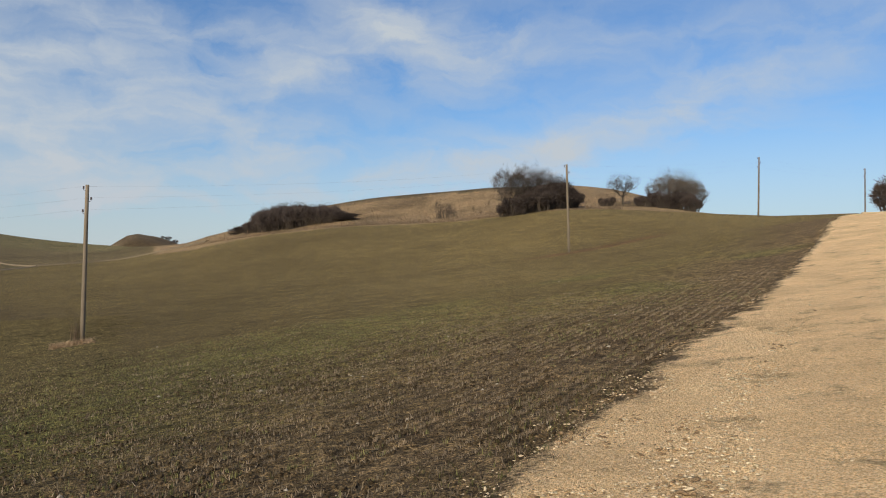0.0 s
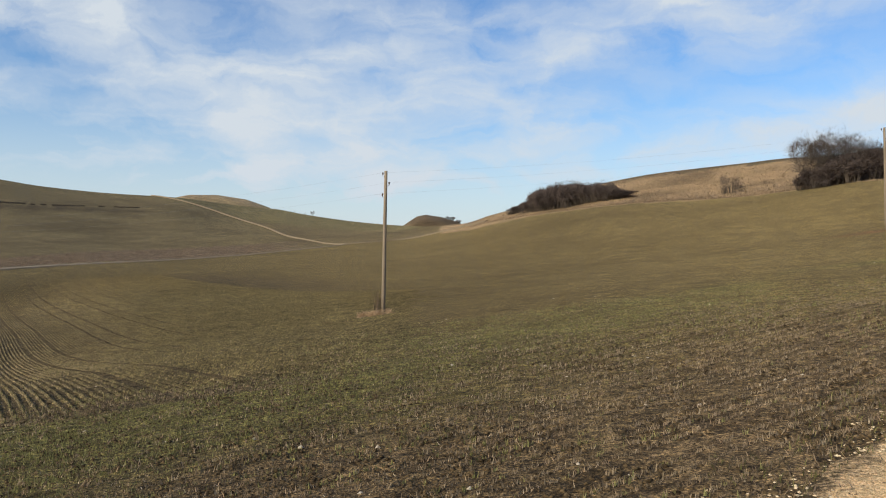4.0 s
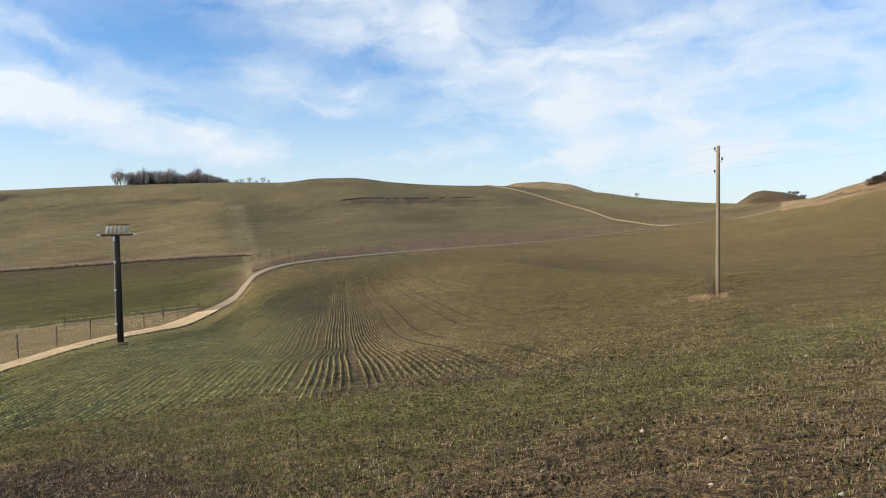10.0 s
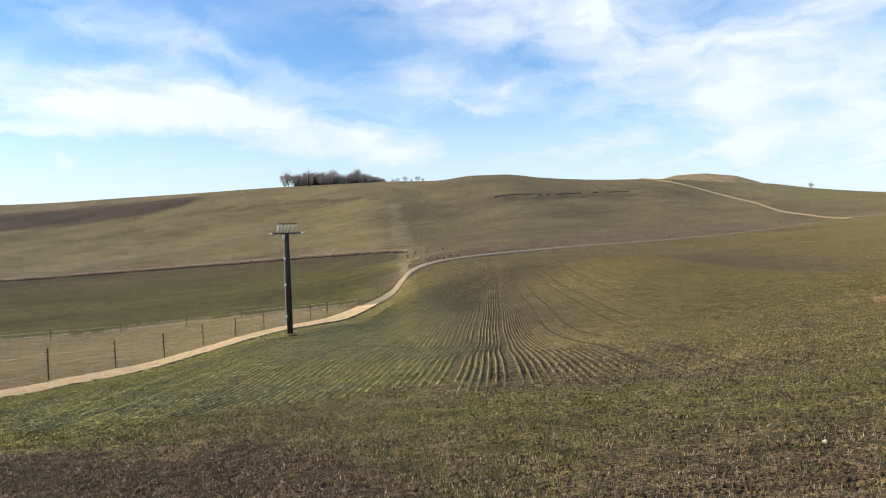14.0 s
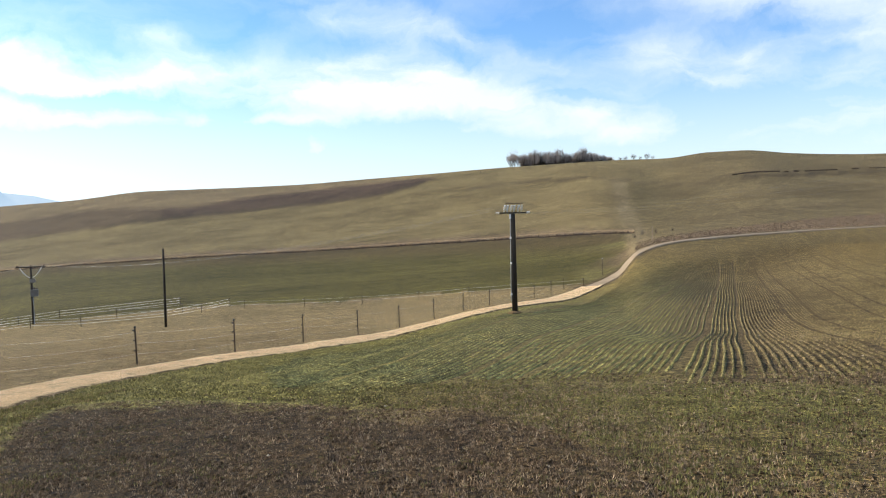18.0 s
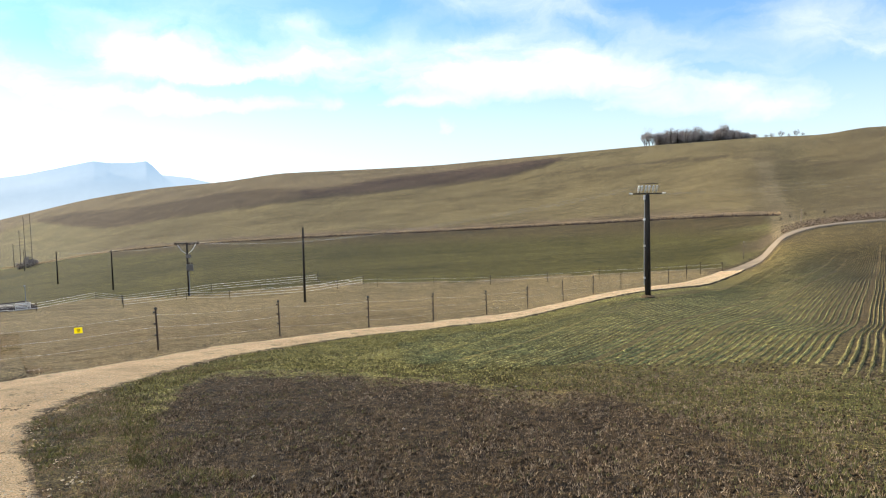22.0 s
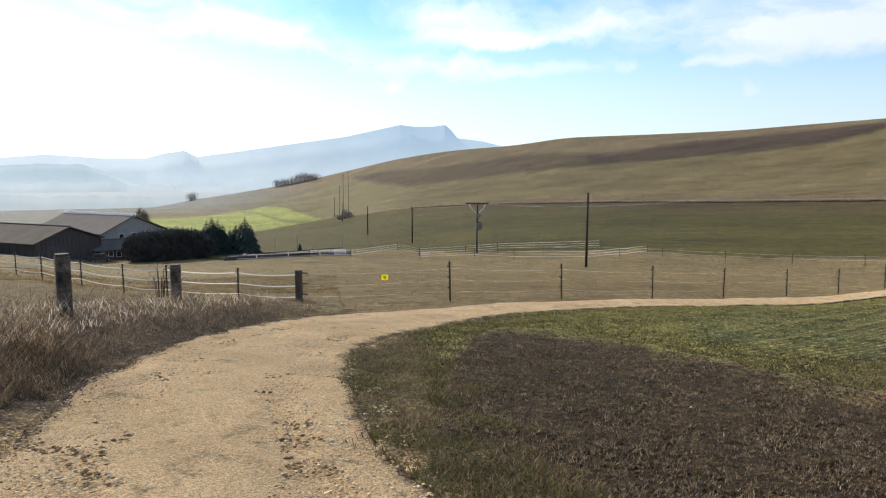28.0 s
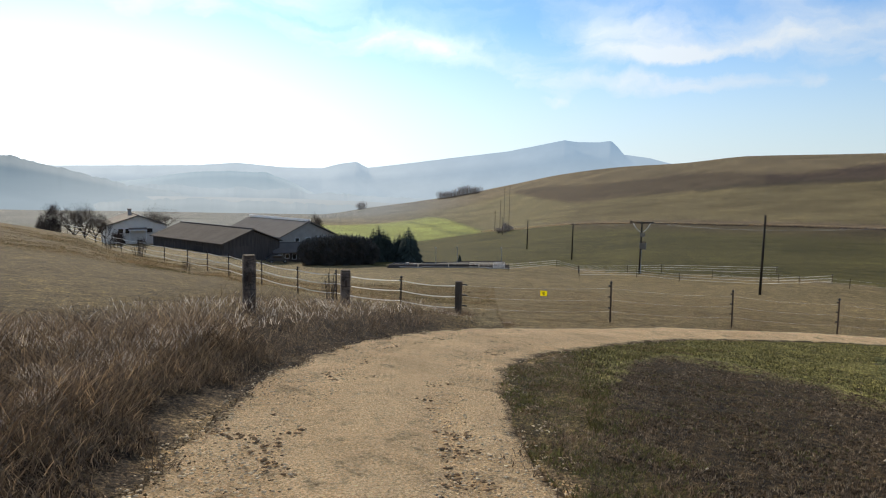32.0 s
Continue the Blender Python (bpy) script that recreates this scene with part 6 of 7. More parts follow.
# ---- the farm ----
def house(name, p, turn, w, d, eave, ridge, wall_mat, roof_mat, label, windows=(), overhang=0.5, doors=(), chimney=False, roof_label="", skylight=False):
    """A gabled building: w along the ridge, d across it; windows as (side, along, up, width, height)."""
    ob = new(name)
    ob.location, ob.rotation_euler = p, (0, 0, turn)
    t = 0.3
    for sy in (-1, 1):
        part("wall", Shape().box((0, sy * (d / 2 - t / 2), eave / 2 - 0.75), (w, t, eave + 1.5)), wall_mat, ob)
    for sx in (-1, 1):
        x0, x1 = sx * (w / 2), sx * (w / 2 - t)
        out = [(-d / 2 + t, -1.5), (d / 2 - t, -1.5), (d / 2 - t, eave), (0, ridge - 0.1), (-d / 2 + t, eave)]
        part("gable_wall", Shape().prism(None, [(x0, a, b) for a, b in out], [(x1, a, b) for a, b in out]), wall_mat, ob)
    slope = (ridge - eave) / (d / 2)
    for sy in (-1, 1):
        e = d / 2 + overhang
        pts = [(0, ridge), (sy * e, ridge - slope * e), (sy * e, ridge - slope * e + 0.18), (0, ridge + 0.2)]
        L = w / 2 + overhang
        rf = part("roof", Shape().prism(None, [(-L, a, b) for a, b in pts], [(L, a, b) for a, b in pts]), roof_mat, ob, roof_label)
        n = max(4, int(w / 1.2))
        for k in range(n + 1):
            x = -L + 2 * L * k / n
            rib = [(0, ridge + 0.2), (sy * e, ridge - slope * e + 0.18), (sy * e, ridge - slope * e + 0.192), (0, ridge + 0.212)]
            part("roof_rib", Shape().prism(None, [(x - 0.03, a, b) for a, b in rib], [(x + 0.03, a, b) for a, b in rib]), roof_mat, rf)
    part("ridge_cap", Shape().tube([(-w / 2 - overhang, 0, ridge + 0.2), (w / 2 + overhang, 0, ridge + 0.2)], 0.42 if skylight else 0.16, 6), ROOF_LIGHT if skylight else roof_mat, ob, "bright translucent ridge" if skylight else "")
    for side, along, z, ww, hh in windows:
        if side in "ns":
            sy = 1 if side == "n" else -1
            c, s1, s2 = (along, sy * (d / 2 + 0.01), z), (ww, 0.1, hh), (ww - 0.16, 0.06, hh - 0.16)
            off = Vector((0, sy * 0.04, 0))
        else:
            sx = 1 if side == "e" else -1
            c, s1, s2 = (sx * (w / 2 + 0.01), along, z), (0.1, ww, hh), (0.06, ww - 0.16, hh - 0.16)
            off = Vector((sx * 0.04, 0, 0))
        wn = part("window", Shape().box(c, s1), WHITE_PAINT, ob)
        part("pane", Shape().box(Vector(c) + off, s2), PANE, wn)
        sill = Vector(c) + off - Vector((0, 0, hh / 2 + 0.04))
        part("sill", Shape().box(sill, (s1[0] + 0.1, s1[1] + 0.1, 0.06)), CONCRETE, wn)
    for side, along, ww, hh in doors:
        sy = 1 if side == "n" else -1
        c, s1 = ((along, sy * (d / 2 + 0.02), hh / 2), (ww, 0.1, hh)) if side in "ns" else (((1 if side == "e" else -1) * (w / 2 + 0.02), along, hh / 2), (0.1, ww, hh))
        dr = part("door", Shape().box(c, s1), BOARDS, ob)
        part("handle", Shape().box(Vector(c) + Vector((s1[0] * 0.3, s1[1] * 0.3, 0)), (0.12, 0.12, 0.2)), STEEL, dr)
    if chimney:
        ch = part("chimney", Shape().box((w * 0.1, 0.6, ridge + 0.4), (0.7, 0.7, 1.4)), GREY_WALL, ob)
        part("chimney_cap", Shape().box((w * 0.1, 0.6, ridge + 1.15), (0.9, 0.9, 0.12)), CONCRETE, ch)
    return tagged(ob, label, "building")


def facing(az, off=0.0):
    """Turn by which a building's -y side faces the eye."""
    return radians(az + off)


house("farmhouse", at(145.3, 174, -1.0), facing(145.3, 98), 12, 11.8, 5.2, 7.2, RENDER_WALL, ROOF_TILE, "white rendered farmhouse with a low brown tiled roof",
      [("w", 3.4, 4.0, 1.1, 1.1), ("w", 2.0, 4.0, 1.1, 1.1), ("w", -2.4, 4.1, 1.3, 1.0), ("w", -4.6, 1.4, 1.2, 1.3), ("w", 3.0, 1.4, 1.2, 1.2), ("s", 1.0, 1.8, 1.0, 1.4), ("s", -2.0, 4.2, 1.1, 1.2)],
      doors=[("w", -0.4, 1.1, 2.1)], chimney=True)
porch = tagged(new("porch_roof"), "small pale porch roof on the farmhouse front", "roof")
porch.location, porch.rotation_euler = at(145.0, 167, 2.6), (0, 0, facing(145.3))
part("canopy", Shape().prism(None, [(-1.8, -0.7, 0.3), (-1.8, 1.2, 0.7), (-1.8, 1.2, 0.82), (-1.8, -0.7, 0.42)], [(1.8, -0.7, 0.3), (1.8, 1.2, 0.7), (1.8, 1.2, 0.82), (1.8, -0.7, 0.42)]), ROOF_TILE, porch)
part("fascia", Shape().box((0, -0.74, 0.4), (3.7, 0.07, 0.2)), WHITE_PAINT, porch, "white fascia board")
for px in (-1.6, 1.6):
    part("pillar", Shape().tube([(px, -0.6, -4.2), (px, -0.6, 0.32)], 0.06, 8), WHITE_PAINT, porch)
house("open_barn", at(139.6, 153, -1.0), facing(139.6, -56), 24, 13.2, 3.9, 6.2, BOARDS, OLD_ROOF, "long low dark barn with a grey corrugated roof", doors=[("s", -6.0, 4.0, 3.0), ("s", 4.0, 4.0, 3.0), ("e", -2.5, 3.6, 3.2)])
house("hay_barn", at(134.9, 166, -1.0), facing(134.9, -52), 20, 15, 6.0, 9.0, GREY_WALL, ROOF, "large grey barn with a bright translucent roof ridge",
      [("e", -3.0, 5.2, 1.2, 0.9), ("e", 0.0, 5.2, 1.2, 0.9), ("e", 3.0, 5.2, 1.2, 0.9), ("s", 3.0, 4.2, 1.4, 0.9), ("s", 7.0, 4.2, 1.4, 0.9)], doors=[("e", -4.0, 3.4, 3.4)], skylight=True)
house("lean_to_shed", at(134.1, 149, -0.4), facing(134.1, 12), 6.5, 4.4, 2.5, 3.9, BOARDS, ROOF, "small dark wooden shed with a row of white windows", [("s", -2.2, 1.5, 0.9, 1.1), ("s", -0.9, 1.5, 0.9, 1.1), ("s", 0.5, 1.5, 0.9, 1.1), ("s", 2.0, 1.5, 0.9, 1.1)])


def parked_car(p, turn):
    ob = new("parked_car")
    ob.location, ob.rotation_euler = p, (0, 0, turn)
    side = [(-2.1, 0.35), (2.1, 0.35), (2.15, 0.75), (1.3, 0.9), (0.7, 1.42), (-1.1, 1.48), (-1.9, 0.95), (-2.15, 0.8)]
    body = part("body", Shape().prism(None, [(a, -0.85, b) for a, b in side], [(a, 0.85, b) for a, b in side]), CAR_PAINT, ob)
    for sy in (-1, 1):
        part("side_window", Shape().box((-0.2, sy * 0.86, 1.15), (1.7, 0.03, 0.36), 0, 0.0), PANE, body)
        part("headlight", Shape().box((2.14, sy * 0.6, 0.68), (0.06, 0.3, 0.14)), WHITE_PAINT, body)
    for sx in (-1.3, 1.3):
        for sy in (-1, 1):
            w = part("wheel", Shape().tube([(sx, sy * 0.72, 0.33), (sx, sy * 0.92, 0.33)], 0.33, 14), RUBBER, ob)
            part("rim", Shape().tube([(sx, sy * 0.91, 0.33), (sx, sy * 0.94, 0.33)], 0.2, 10), STEEL, w)
    return tagged(ob, "dark grey parked car in front of the barns", "car")


parked_car(at(135.0, 141, 0.02), facing(135.0, 10))
# dark hedge and spruces round the yard
hedge = set_at(bush(60, 6.0, 6.5, 60, "tall dark evergreen hedge bush beside the farmyard", EVERGREEN, 6, 0.10), at(131.6, 140))
HEDGE_TOP = [(127.6, -4.75), (128.3, -4.5), (130.2, -4.35), (131.8, -4.55), (132.8, -4.9)]
for i in range(16):
    az = 132.5 - 4.4 * i / 15
    reach(hedge, 5.7, az, 137 + (i % 3) * 3 + rnd.uniform(-1, 1), float(np.interp(az, *zip(*HEDGE_TOP))) - rnd.uniform(0, 0.12), 0.85, rnd.uniform(0, 6))
spruce = set_at(conifer(70, 6.4, 4.0), at(127.1, 149))
for az, r, el, wide in ((127.6, 146, -3.95, 1.2), (127.2, 147, -3.75, 1.45), (126.8, 148, -3.95, 1.1), (126.45, 147, -4.25, 1.3), (125.9, 149, -4.6, 1.0), (125.5, 150, -4.3, 1.2), (125.15, 148, -4.15, 1.0), (124.8, 147, -3.8, 1.6), (124.4, 148, -4.35, 1.2)):
    reach(spruce, 6.4, az, r, el, wide, rnd.uniform(0, 6))
again(spruce, at(120.7, 142), 0.5, 0.28)
# trees by the house
poplar = bush(61, 8.0, 5.6, 60, "rounded dark leafless tree beside the farmhouse", BRUSH, 6)
p = at(150.7, 150)
set_at(poplar, p).scale = (0.8, 0.8, (EYE_Z + 150 * math.tan(radians(-2.3)) - p.z) / 7.5)
farm_tree = bare_tree(71, 9.4, 4, 0.28, 0.8, 0.14, "dark leafless tree beside the farmhouse", wide=0.72, twigs=2000, fine=0.024)
p = at(149.2, 150)
set_at(farm_tree, p, 1.0).scale = (0.7, 0.7, (EYE_Z + 150 * math.tan(radians(-2.05)) - p.z) / 9.6)
reach(farm_tree, 9.6, 148.5, 152, -1.9, 0.7, 2.6)
reach(farm_tree, 9.6, 147.8, 152, -2.55, 0.6, 3.9)
reach(farm_tree, 9.6, 147.2, 155, -3.0, 0.45, 0.9)
tree = bare_tree(72, 11.0, 5, 0.2, 0.9, 0.08, "broad leafless tree behind the farmhouse", wide=1.0, twigs=1500, fine=0.024)
p = at(143.6, 205)
set_at(tree, p).scale = (1.0, 1.0, (EYE_Z + 205 * math.tan(radians(-2.2)) - p.z) / 11.2)
reach(wood_brush, 4.2, 128.35, 820, -1.7, 2.0, 1.0)
reach(wood_brush, 4.2, 128.6, 822, -1.85, 1.6, 2.4)
again(clump, at(146.4, 140), 5.0, (0.45, 0.8))
reach(poplar, 7.5, 132.2, 190, -2.9, 0.6, 5.0)
reach(poplar, 7.5, 131.7, 192, -3.2, 0.45, 2.0)
for az, r, s in ((145.0, 70, 0.8), (141.8, 50, 0.35), (147.0, 80, 0.5)):
    again(scrub, at(az, r), rnd.uniform(0, 6), s * 0.8)
set_at(bush(64, 1.5, 0.9, 11, "thin leafless sapling beside the fence", TWIGS, 2, 0.006), at(131.4, 29.0))

# riding arena and yard things
arena = tagged(new("riding_arena"), "grey sand riding arena edged with dark boards", "arena")
u, w = bearing(121.6, 1), bearing(31.6, 1)
corner = lambda a, b: bearing(121.6, 131) + w * a + u * b
sheet = Shape()
for i in range(13):
    for j in range(9):
        p = corner(-10.5 + i * 21 / 12, -7 + j * 17 / 8)
        sheet.v.append(Vector((p.x, p.y, float(ground(p.x, p.y)) + 0.14)))
for i in range(12):
    for j in range(8):
        a = i * 9 + j
        sheet.f.append((a, a + 9, a + 10, a + 1))
part("sand", sheet, SAND, arena)
for side_of, (p, q) in enumerate(((corner(-10.5, -7), corner(10.5, -7)), (corner(10.5, -7), corner(10.5, 10)), (corner(10.5, 10), corner(-10.5, 10)), (corner(-10.5, 10), corner(-10.5, -7)))):
    for k in range(4):
        s, t = p.lerp(q, k / 4 + 0.005), p.lerp(q, (k + 1) / 4 - 0.005)
        n = (t - s).cross(Vector((0, 0, 1))).normalized() * 0.05
        zs, zt = float(ground(s.x, s.y)), float(ground(t.x, t.y))
        low, high = 0.0, 0.28 if side_of else 0.6
        part("kick_board", Shape().prism(None, [s - n + Vector((0, 0, zs + low)), s + n + Vector((0, 0, zs + low)), s + n + Vector((0, 0, zs + high)), s - n + Vector((0, 0, zs + high))],
                                         [t - n + Vector((0, 0, zt + low)), t + n + Vector((0, 0, zt + low)), t + n + Vector((0, 0, zt + high)), t - n + Vector((0, 0, zt + high))]), BOARDS, arena)
for az, r, s in ((124.3, 128, 0.7), (123.6, 127, 0.6), (122.9, 130, 0.5), (124.9, 131, 0.8), (122.2, 126, 0.45)):
    ob = tagged(Shape().box((0, 0, 0.3 * s), (1.6 * s, 0.5 * s, 0.7 * s), 0, 0.1).thing("jump_block", GREY_WALL), "pale grey jump block standing by the riding arena", "jump block", "jump blocks")
    ob.location, ob.rotation_euler = at(az, r, 0.1), (0, 0, radians(az * 3))
for k in range(5):
    ob = tagged(Shape().tube([(-1.9, 0, 0.22), (1.9, 0, 0.22)], 0.09, 8).thing("jump_pole", GREY_WALL), "pale grey jump pole lying in front of the arena", "jump pole", "jump poles")
    ob.location, ob.rotation_euler = at(124.6 - k * 1.75, 121.5 + (k % 2) * 0.5, 0.0), (0, 0, radians(123 + k * 2))
panel = tagged(new("barred_gate"), "small white barred gate panel by the arena", "gate")
for px in (-0.95, 0.95):
    part("upright", Shape().box((px, 0, 0.55), (0.1, 0.08, 1.2), 0, 0.02), WHITE_PAINT, panel)
for k in range(5):
    part("bar", Shape().box((0, 0, 0.15 + 0.22 * k), (1.8, 0.05, 0.09)), WHITE_PAINT, panel)
panel.location, panel.rotation_euler = at(117.6, 124), (0.15, 0, radians(118))
for az, r in ((122.6, 140), (120.9, 139), (117.4, 133)):
    ob = tagged(new("lamp_mast"), "thin grey lamp mast beside the arena", "lamp post", "arena lamp masts")
    ob.location = at(az, r)
    part("mast", Shape().tube([(0, 0, -0.2), (0, 0, 3.2)], [0.06, 0.045], 6), STEEL, ob)
    part("lamp_head", Shape().box((0.2, 0, 3.2), (0.5, 0.2, 0.12), 0, 0.02), STEEL, ob)


# ---- crop rows, clods, sprouts and grass ----
def blades(n, place, height, width, lean, mat, name, label, category, seed, bend=0.35, raised=0.0, single=False):
    """Narrow blades standing at places (x, y), bent in two pieces or single; height may be an array."""
    rng = np.random.RandomState(seed)
    x, y = place
    n = len(x)
    z = ground(x, y) + raised
    h = height if np.ndim(height) else np.full(n, height)
    h = h * rng.uniform(0.5, 1.3, n)
    a, b = rng.uniform(0, 6.283, n), rng.uniform(0, 6.283, n)
    w = width * rng.uniform(0.6, 1.4, n)
    dx, dy = np.cos(a) * w / 2, np.sin(a) * w / 2
    lx, ly = np.cos(b) * h * lean * rng.uniform(0.2, 1.4, n), np.sin(b) * h * lean * rng.uniform(0.2, 1.4, n)
    v = np.stack([np.stack([x - dx, y - dy, z - 0.02], 1), np.stack([x + dx, y + dy, z - 0.02], 1),
                  np.stack([x + dx * 0.8 + lx * bend, y + dy * 0.8 + ly * bend, z + h * 0.6], 1),
                  np.stack([x - dx * 0.8 + lx * bend, y - dy * 0.8 + ly * bend, z + h * 0.6], 1),
                  np.stack([x + lx, y + ly, z + h], 1)], 1).reshape(-1, 3)
    if single:
        v = v.reshape(n, 5, 3)[:, (0, 1, 4)].reshape(-1, 3)
        return tagged(new(name, soup(name, v, np.arange(n * 3).reshape(n, 3), mat)), label, category, kind="stuff")
    k = np.arange(n)[:, None] * 5
    t = np.concatenate([k + np.array([[0, 1, 2]]), k + np.array([[0, 2, 3]]), k + np.array([[3, 2, 4]])])
    return tagged(new(name, soup(name, v, t, mat)), label, category, kind="stuff")


def scatter(n, az0, az1, r0, r1, seed, power=1.6):
    """Places thinning out with range."""
    rng = np.random.RandomState(seed)
    az = np.radians(rng.uniform(az0, az1, n))
    r = r0 + (r1 - r0) * rng.uniform(0, 1, n) ** power
    return -np.sin(az) * r, np.cos(az) * r


def cluster(place, k, spread, seed):
    """Each place becomes a small tuft of k places."""
    rng = np.random.RandomState(seed)
    x, y = (np.repeat(c, k) for c in place)
    return x + rng.normal(0, spread, len(x)), y + rng.normal(0, spread, len(y))


def keep(x, y, mask):
    return x[mask], y[mask]


def lumps(place, size, mat, name, label, category, seed, flat_=0.6):
    """Small uneven lumps (eight-sided) lying on the ground."""
    rng = np.random.RandomState(seed)
    x, y = place
    n = len(x)
    s = size * rng.uniform(0.4, 1.0, n) ** 1.5 * 1.6
    z = ground(x, y) + s * 0.1
    base = np.array([[1, 0, 0], [0, 1, 0], [-1, 0, 0], [0, -1, 0], [0, 0, 1], [0, 0, -1]], float)
    v = base[None] * rng.uniform(0.55, 1.3, (n, 6, 1)) * s[:, None, None] * np.array([1, 1, flat_])
    a = rng.uniform(0, 6.283, n)
    ca, sa = np.cos(a)[:, None], np.sin(a)[:, None]
    v = np.stack([v[..., 0] * ca - v[..., 1] * sa + x[:, None], v[..., 0] * sa + v[..., 1] * ca + y[:, None], v[..., 2] + z[:, None]], -1).reshape(-1, 3)
    tri = np.array([[0, 1, 4], [1, 2, 4], [2, 3, 4], [3, 0, 4], [1, 0, 5], [2, 1, 5], [3, 2, 5], [0, 3, 5]])
    t = (np.arange(n)[:, None, None] * 6 + tri[None]).reshape(-1, 3)
    return tagged(new(name, soup(name, v, t, mat)), label, category, kind="stuff")


def off_track(x, y, margin=0.15):
    g, s = line_gap(x, y, TRACK[::3])
    return g - half_width(x, y) > margin, g - half_width(x, y), s


def dark_range(az):
    return np.interp(az, [40, 60, 76.7, 85.8, 95.9, 102.1, 106, 109.4, 110, 110.5, 116], [0, 5, 11.3, 12.3, 15.3, 17.3, 16.8, 13.4, 11.5, 10.5, 0.0])


# sown rows running away over the hollow
ROW_GAP = 0.1875


def bare_row(i):
    """Two wheel lines in every drill's width are left unsown."""
    return i % 24 in (0, 16)


def row_line(s, off):
    """The sideways place of a drilled row at s along it: the rows draw together up the far slope."""
    right_of = np.interp(s, [22, 30, 40, 50, 60, 75, 95, 120], [1.0, 0.97, 0.90, 0.82, 0.765, 0.72, 0.69, 0.66])
    left_of = np.interp(s, [12, 20, 30, 44, 57, 70, 85, 100, 120], [1.0, 1.15, 1.4, 1.6, 1.4, 1.2, 0.97, 0.74, 0.66])
    sway = (rough_noise(s, off * 0.12, 9, 2) - 0.5) * 0.12 + (rough_noise(s, off * 5, 1.8, 6) - 0.5) * 0.02
    return np.where(off > -1.5, np.maximum(off, 0) * right_of + np.minimum(off, 0), -1.5 + (off + 1.5) * left_of) + sway


def crop_rows():
    """Low pale ridges of sprouts along the drill direction, with wheel lines left bare; greener by the track, fading out eastwards."""
    way = np.array([-math.sin(radians(55)), math.cos(radians(55))])
    right = np.array([way[1], -way[0]])
    verts, quads, tint, total = [], [], [], 0
    rng = np.random.RandomState(5)
    s = np.arange(6.0, 122.0, 0.7)
    for i in range(-130, 190):
        off = i * ROW_GAP
        if bare_row(i):
            continue
        c = way[None] * s[:, None] + right[None] * row_line(s, s * 0 + off)[:, None]
        rr = np.hypot(c[:, 0], c[:, 1])
        az = np.degrees(np.arctan2(-c[:, 0], c[:, 1]))
        g, sd = line_gap(c[:, 0], c[:, 1], TRACK[::4])
        lg, _ = line_gap(c[:, 0], c[:, 1], LANE[::2])
        far = np.interp(az, [20, 29, 33, 37.5, 42, 48, 52, 54, 57, 60, 62, 65, 80], [60, 90, 110, 118, 122, 117, 111, 107, 103, 100, 98, 92, 60])
        ragged = rough_noise(c[:, 0], c[:, 1], 1.5, 17) * 4
        ok = (rr > 13.3 + ragged * 0.7) & (sd < 0) & (g > 3.5 + ragged * 0.5) & (az > 21 + ragged) & (az < 92) & (lg > 4) & (rr < far) & (rr > dark_range(az) + 1.5 + ragged * 0.5)
        fade = np.clip((az - 14) / 20, 0.4, 1) * (1 - 0.3 * np.clip((az - 56) / 6, 0, 1)) * np.clip((rr - 12.5) / 4, 0.15, 1) * np.clip((far - rr) / 12, 0.3, 1)
        z = ground(c[:, 0], c[:, 1])
        left = np.clip((az - 56) / 6, 0, 1)
        w = ((0.055 + 0.02 * left) * rng.uniform(0.9, 1.1))[:, None]
        hh = 0.055 * fade * rng.uniform(0.6, 1.2, len(c))
        rim = np.stack([c[:, 0] - right[0] * w[:, 0], c[:, 1] - right[1] * w[:, 0], z - 0.025], 1)
        top = np.stack([c[:, 0], c[:, 1], z + hh - 0.004], 1)
        rim2 = np.stack([c[:, 0] + right[0] * w[:, 0], c[:, 1] + right[1] * w[:, 0], z - 0.03], 1)
        verts.append(np.stack([rim, top, rim2], 1).reshape(-1, 3))
        green = (np.clip((34 - g) / 16, 0, 1) * np.clip((az - 54) / 7, 0, 1) * np.clip((110 - rr) / 35, 0.35, 1))[:, None]
        east = np.clip((57 - az) / 13, 0, 1)[:, None]
        colour = np.array([[0.21, 0.166, 0.09]]) * (1 - east) + np.array([[0.12, 0.099, 0.049]]) * east
        colour = colour * (1 - green) + np.array([[0.36, 0.335, 0.135]]) * green
        tail = np.clip((far - rr) / 55 + 0.1, 0, 1)[:, None]
        colour = colour * tail + np.array([CROP_OLIVE]) * 0.85 * (1 - tail)
        tint.append(np.repeat(colour, 3, 0))
        k = np.nonzero(ok[:-1] & ok[1:])[0] * 3 + total
        quads.append(np.concatenate([np.stack([k, k + 3, k + 4, k + 1], 1), np.stack([k + 1, k + 4, k + 5, k + 2], 1)]))
        total += len(c) * 3
    q, tint, verts = np.concatenate(quads), np.concatenate(tint), np.concatenate(verts)
    used, q2 = np.unique(q, return_inverse=True)
    me = soup("crop_rows", verts[used], q2.reshape(-1, 4), FIELD)
    attr = me.attributes.new("crop", "FLOAT_COLOR", "POINT")
    attr.data.foreach_set("color", np.concatenate([tint[used], np.ones((len(used), 1))], 1).astype(np.float32).ravel())
    ga = me.attributes.new("grassy", "FLOAT", "POINT")
    ga.data.foreach_set("value", np.full(len(used), 0.6, np.float32))
    tagged(new("crop_rows", me), "long drilled rows of young sprouts over brown soil", "crop", kind="stuff")


crop_rows()


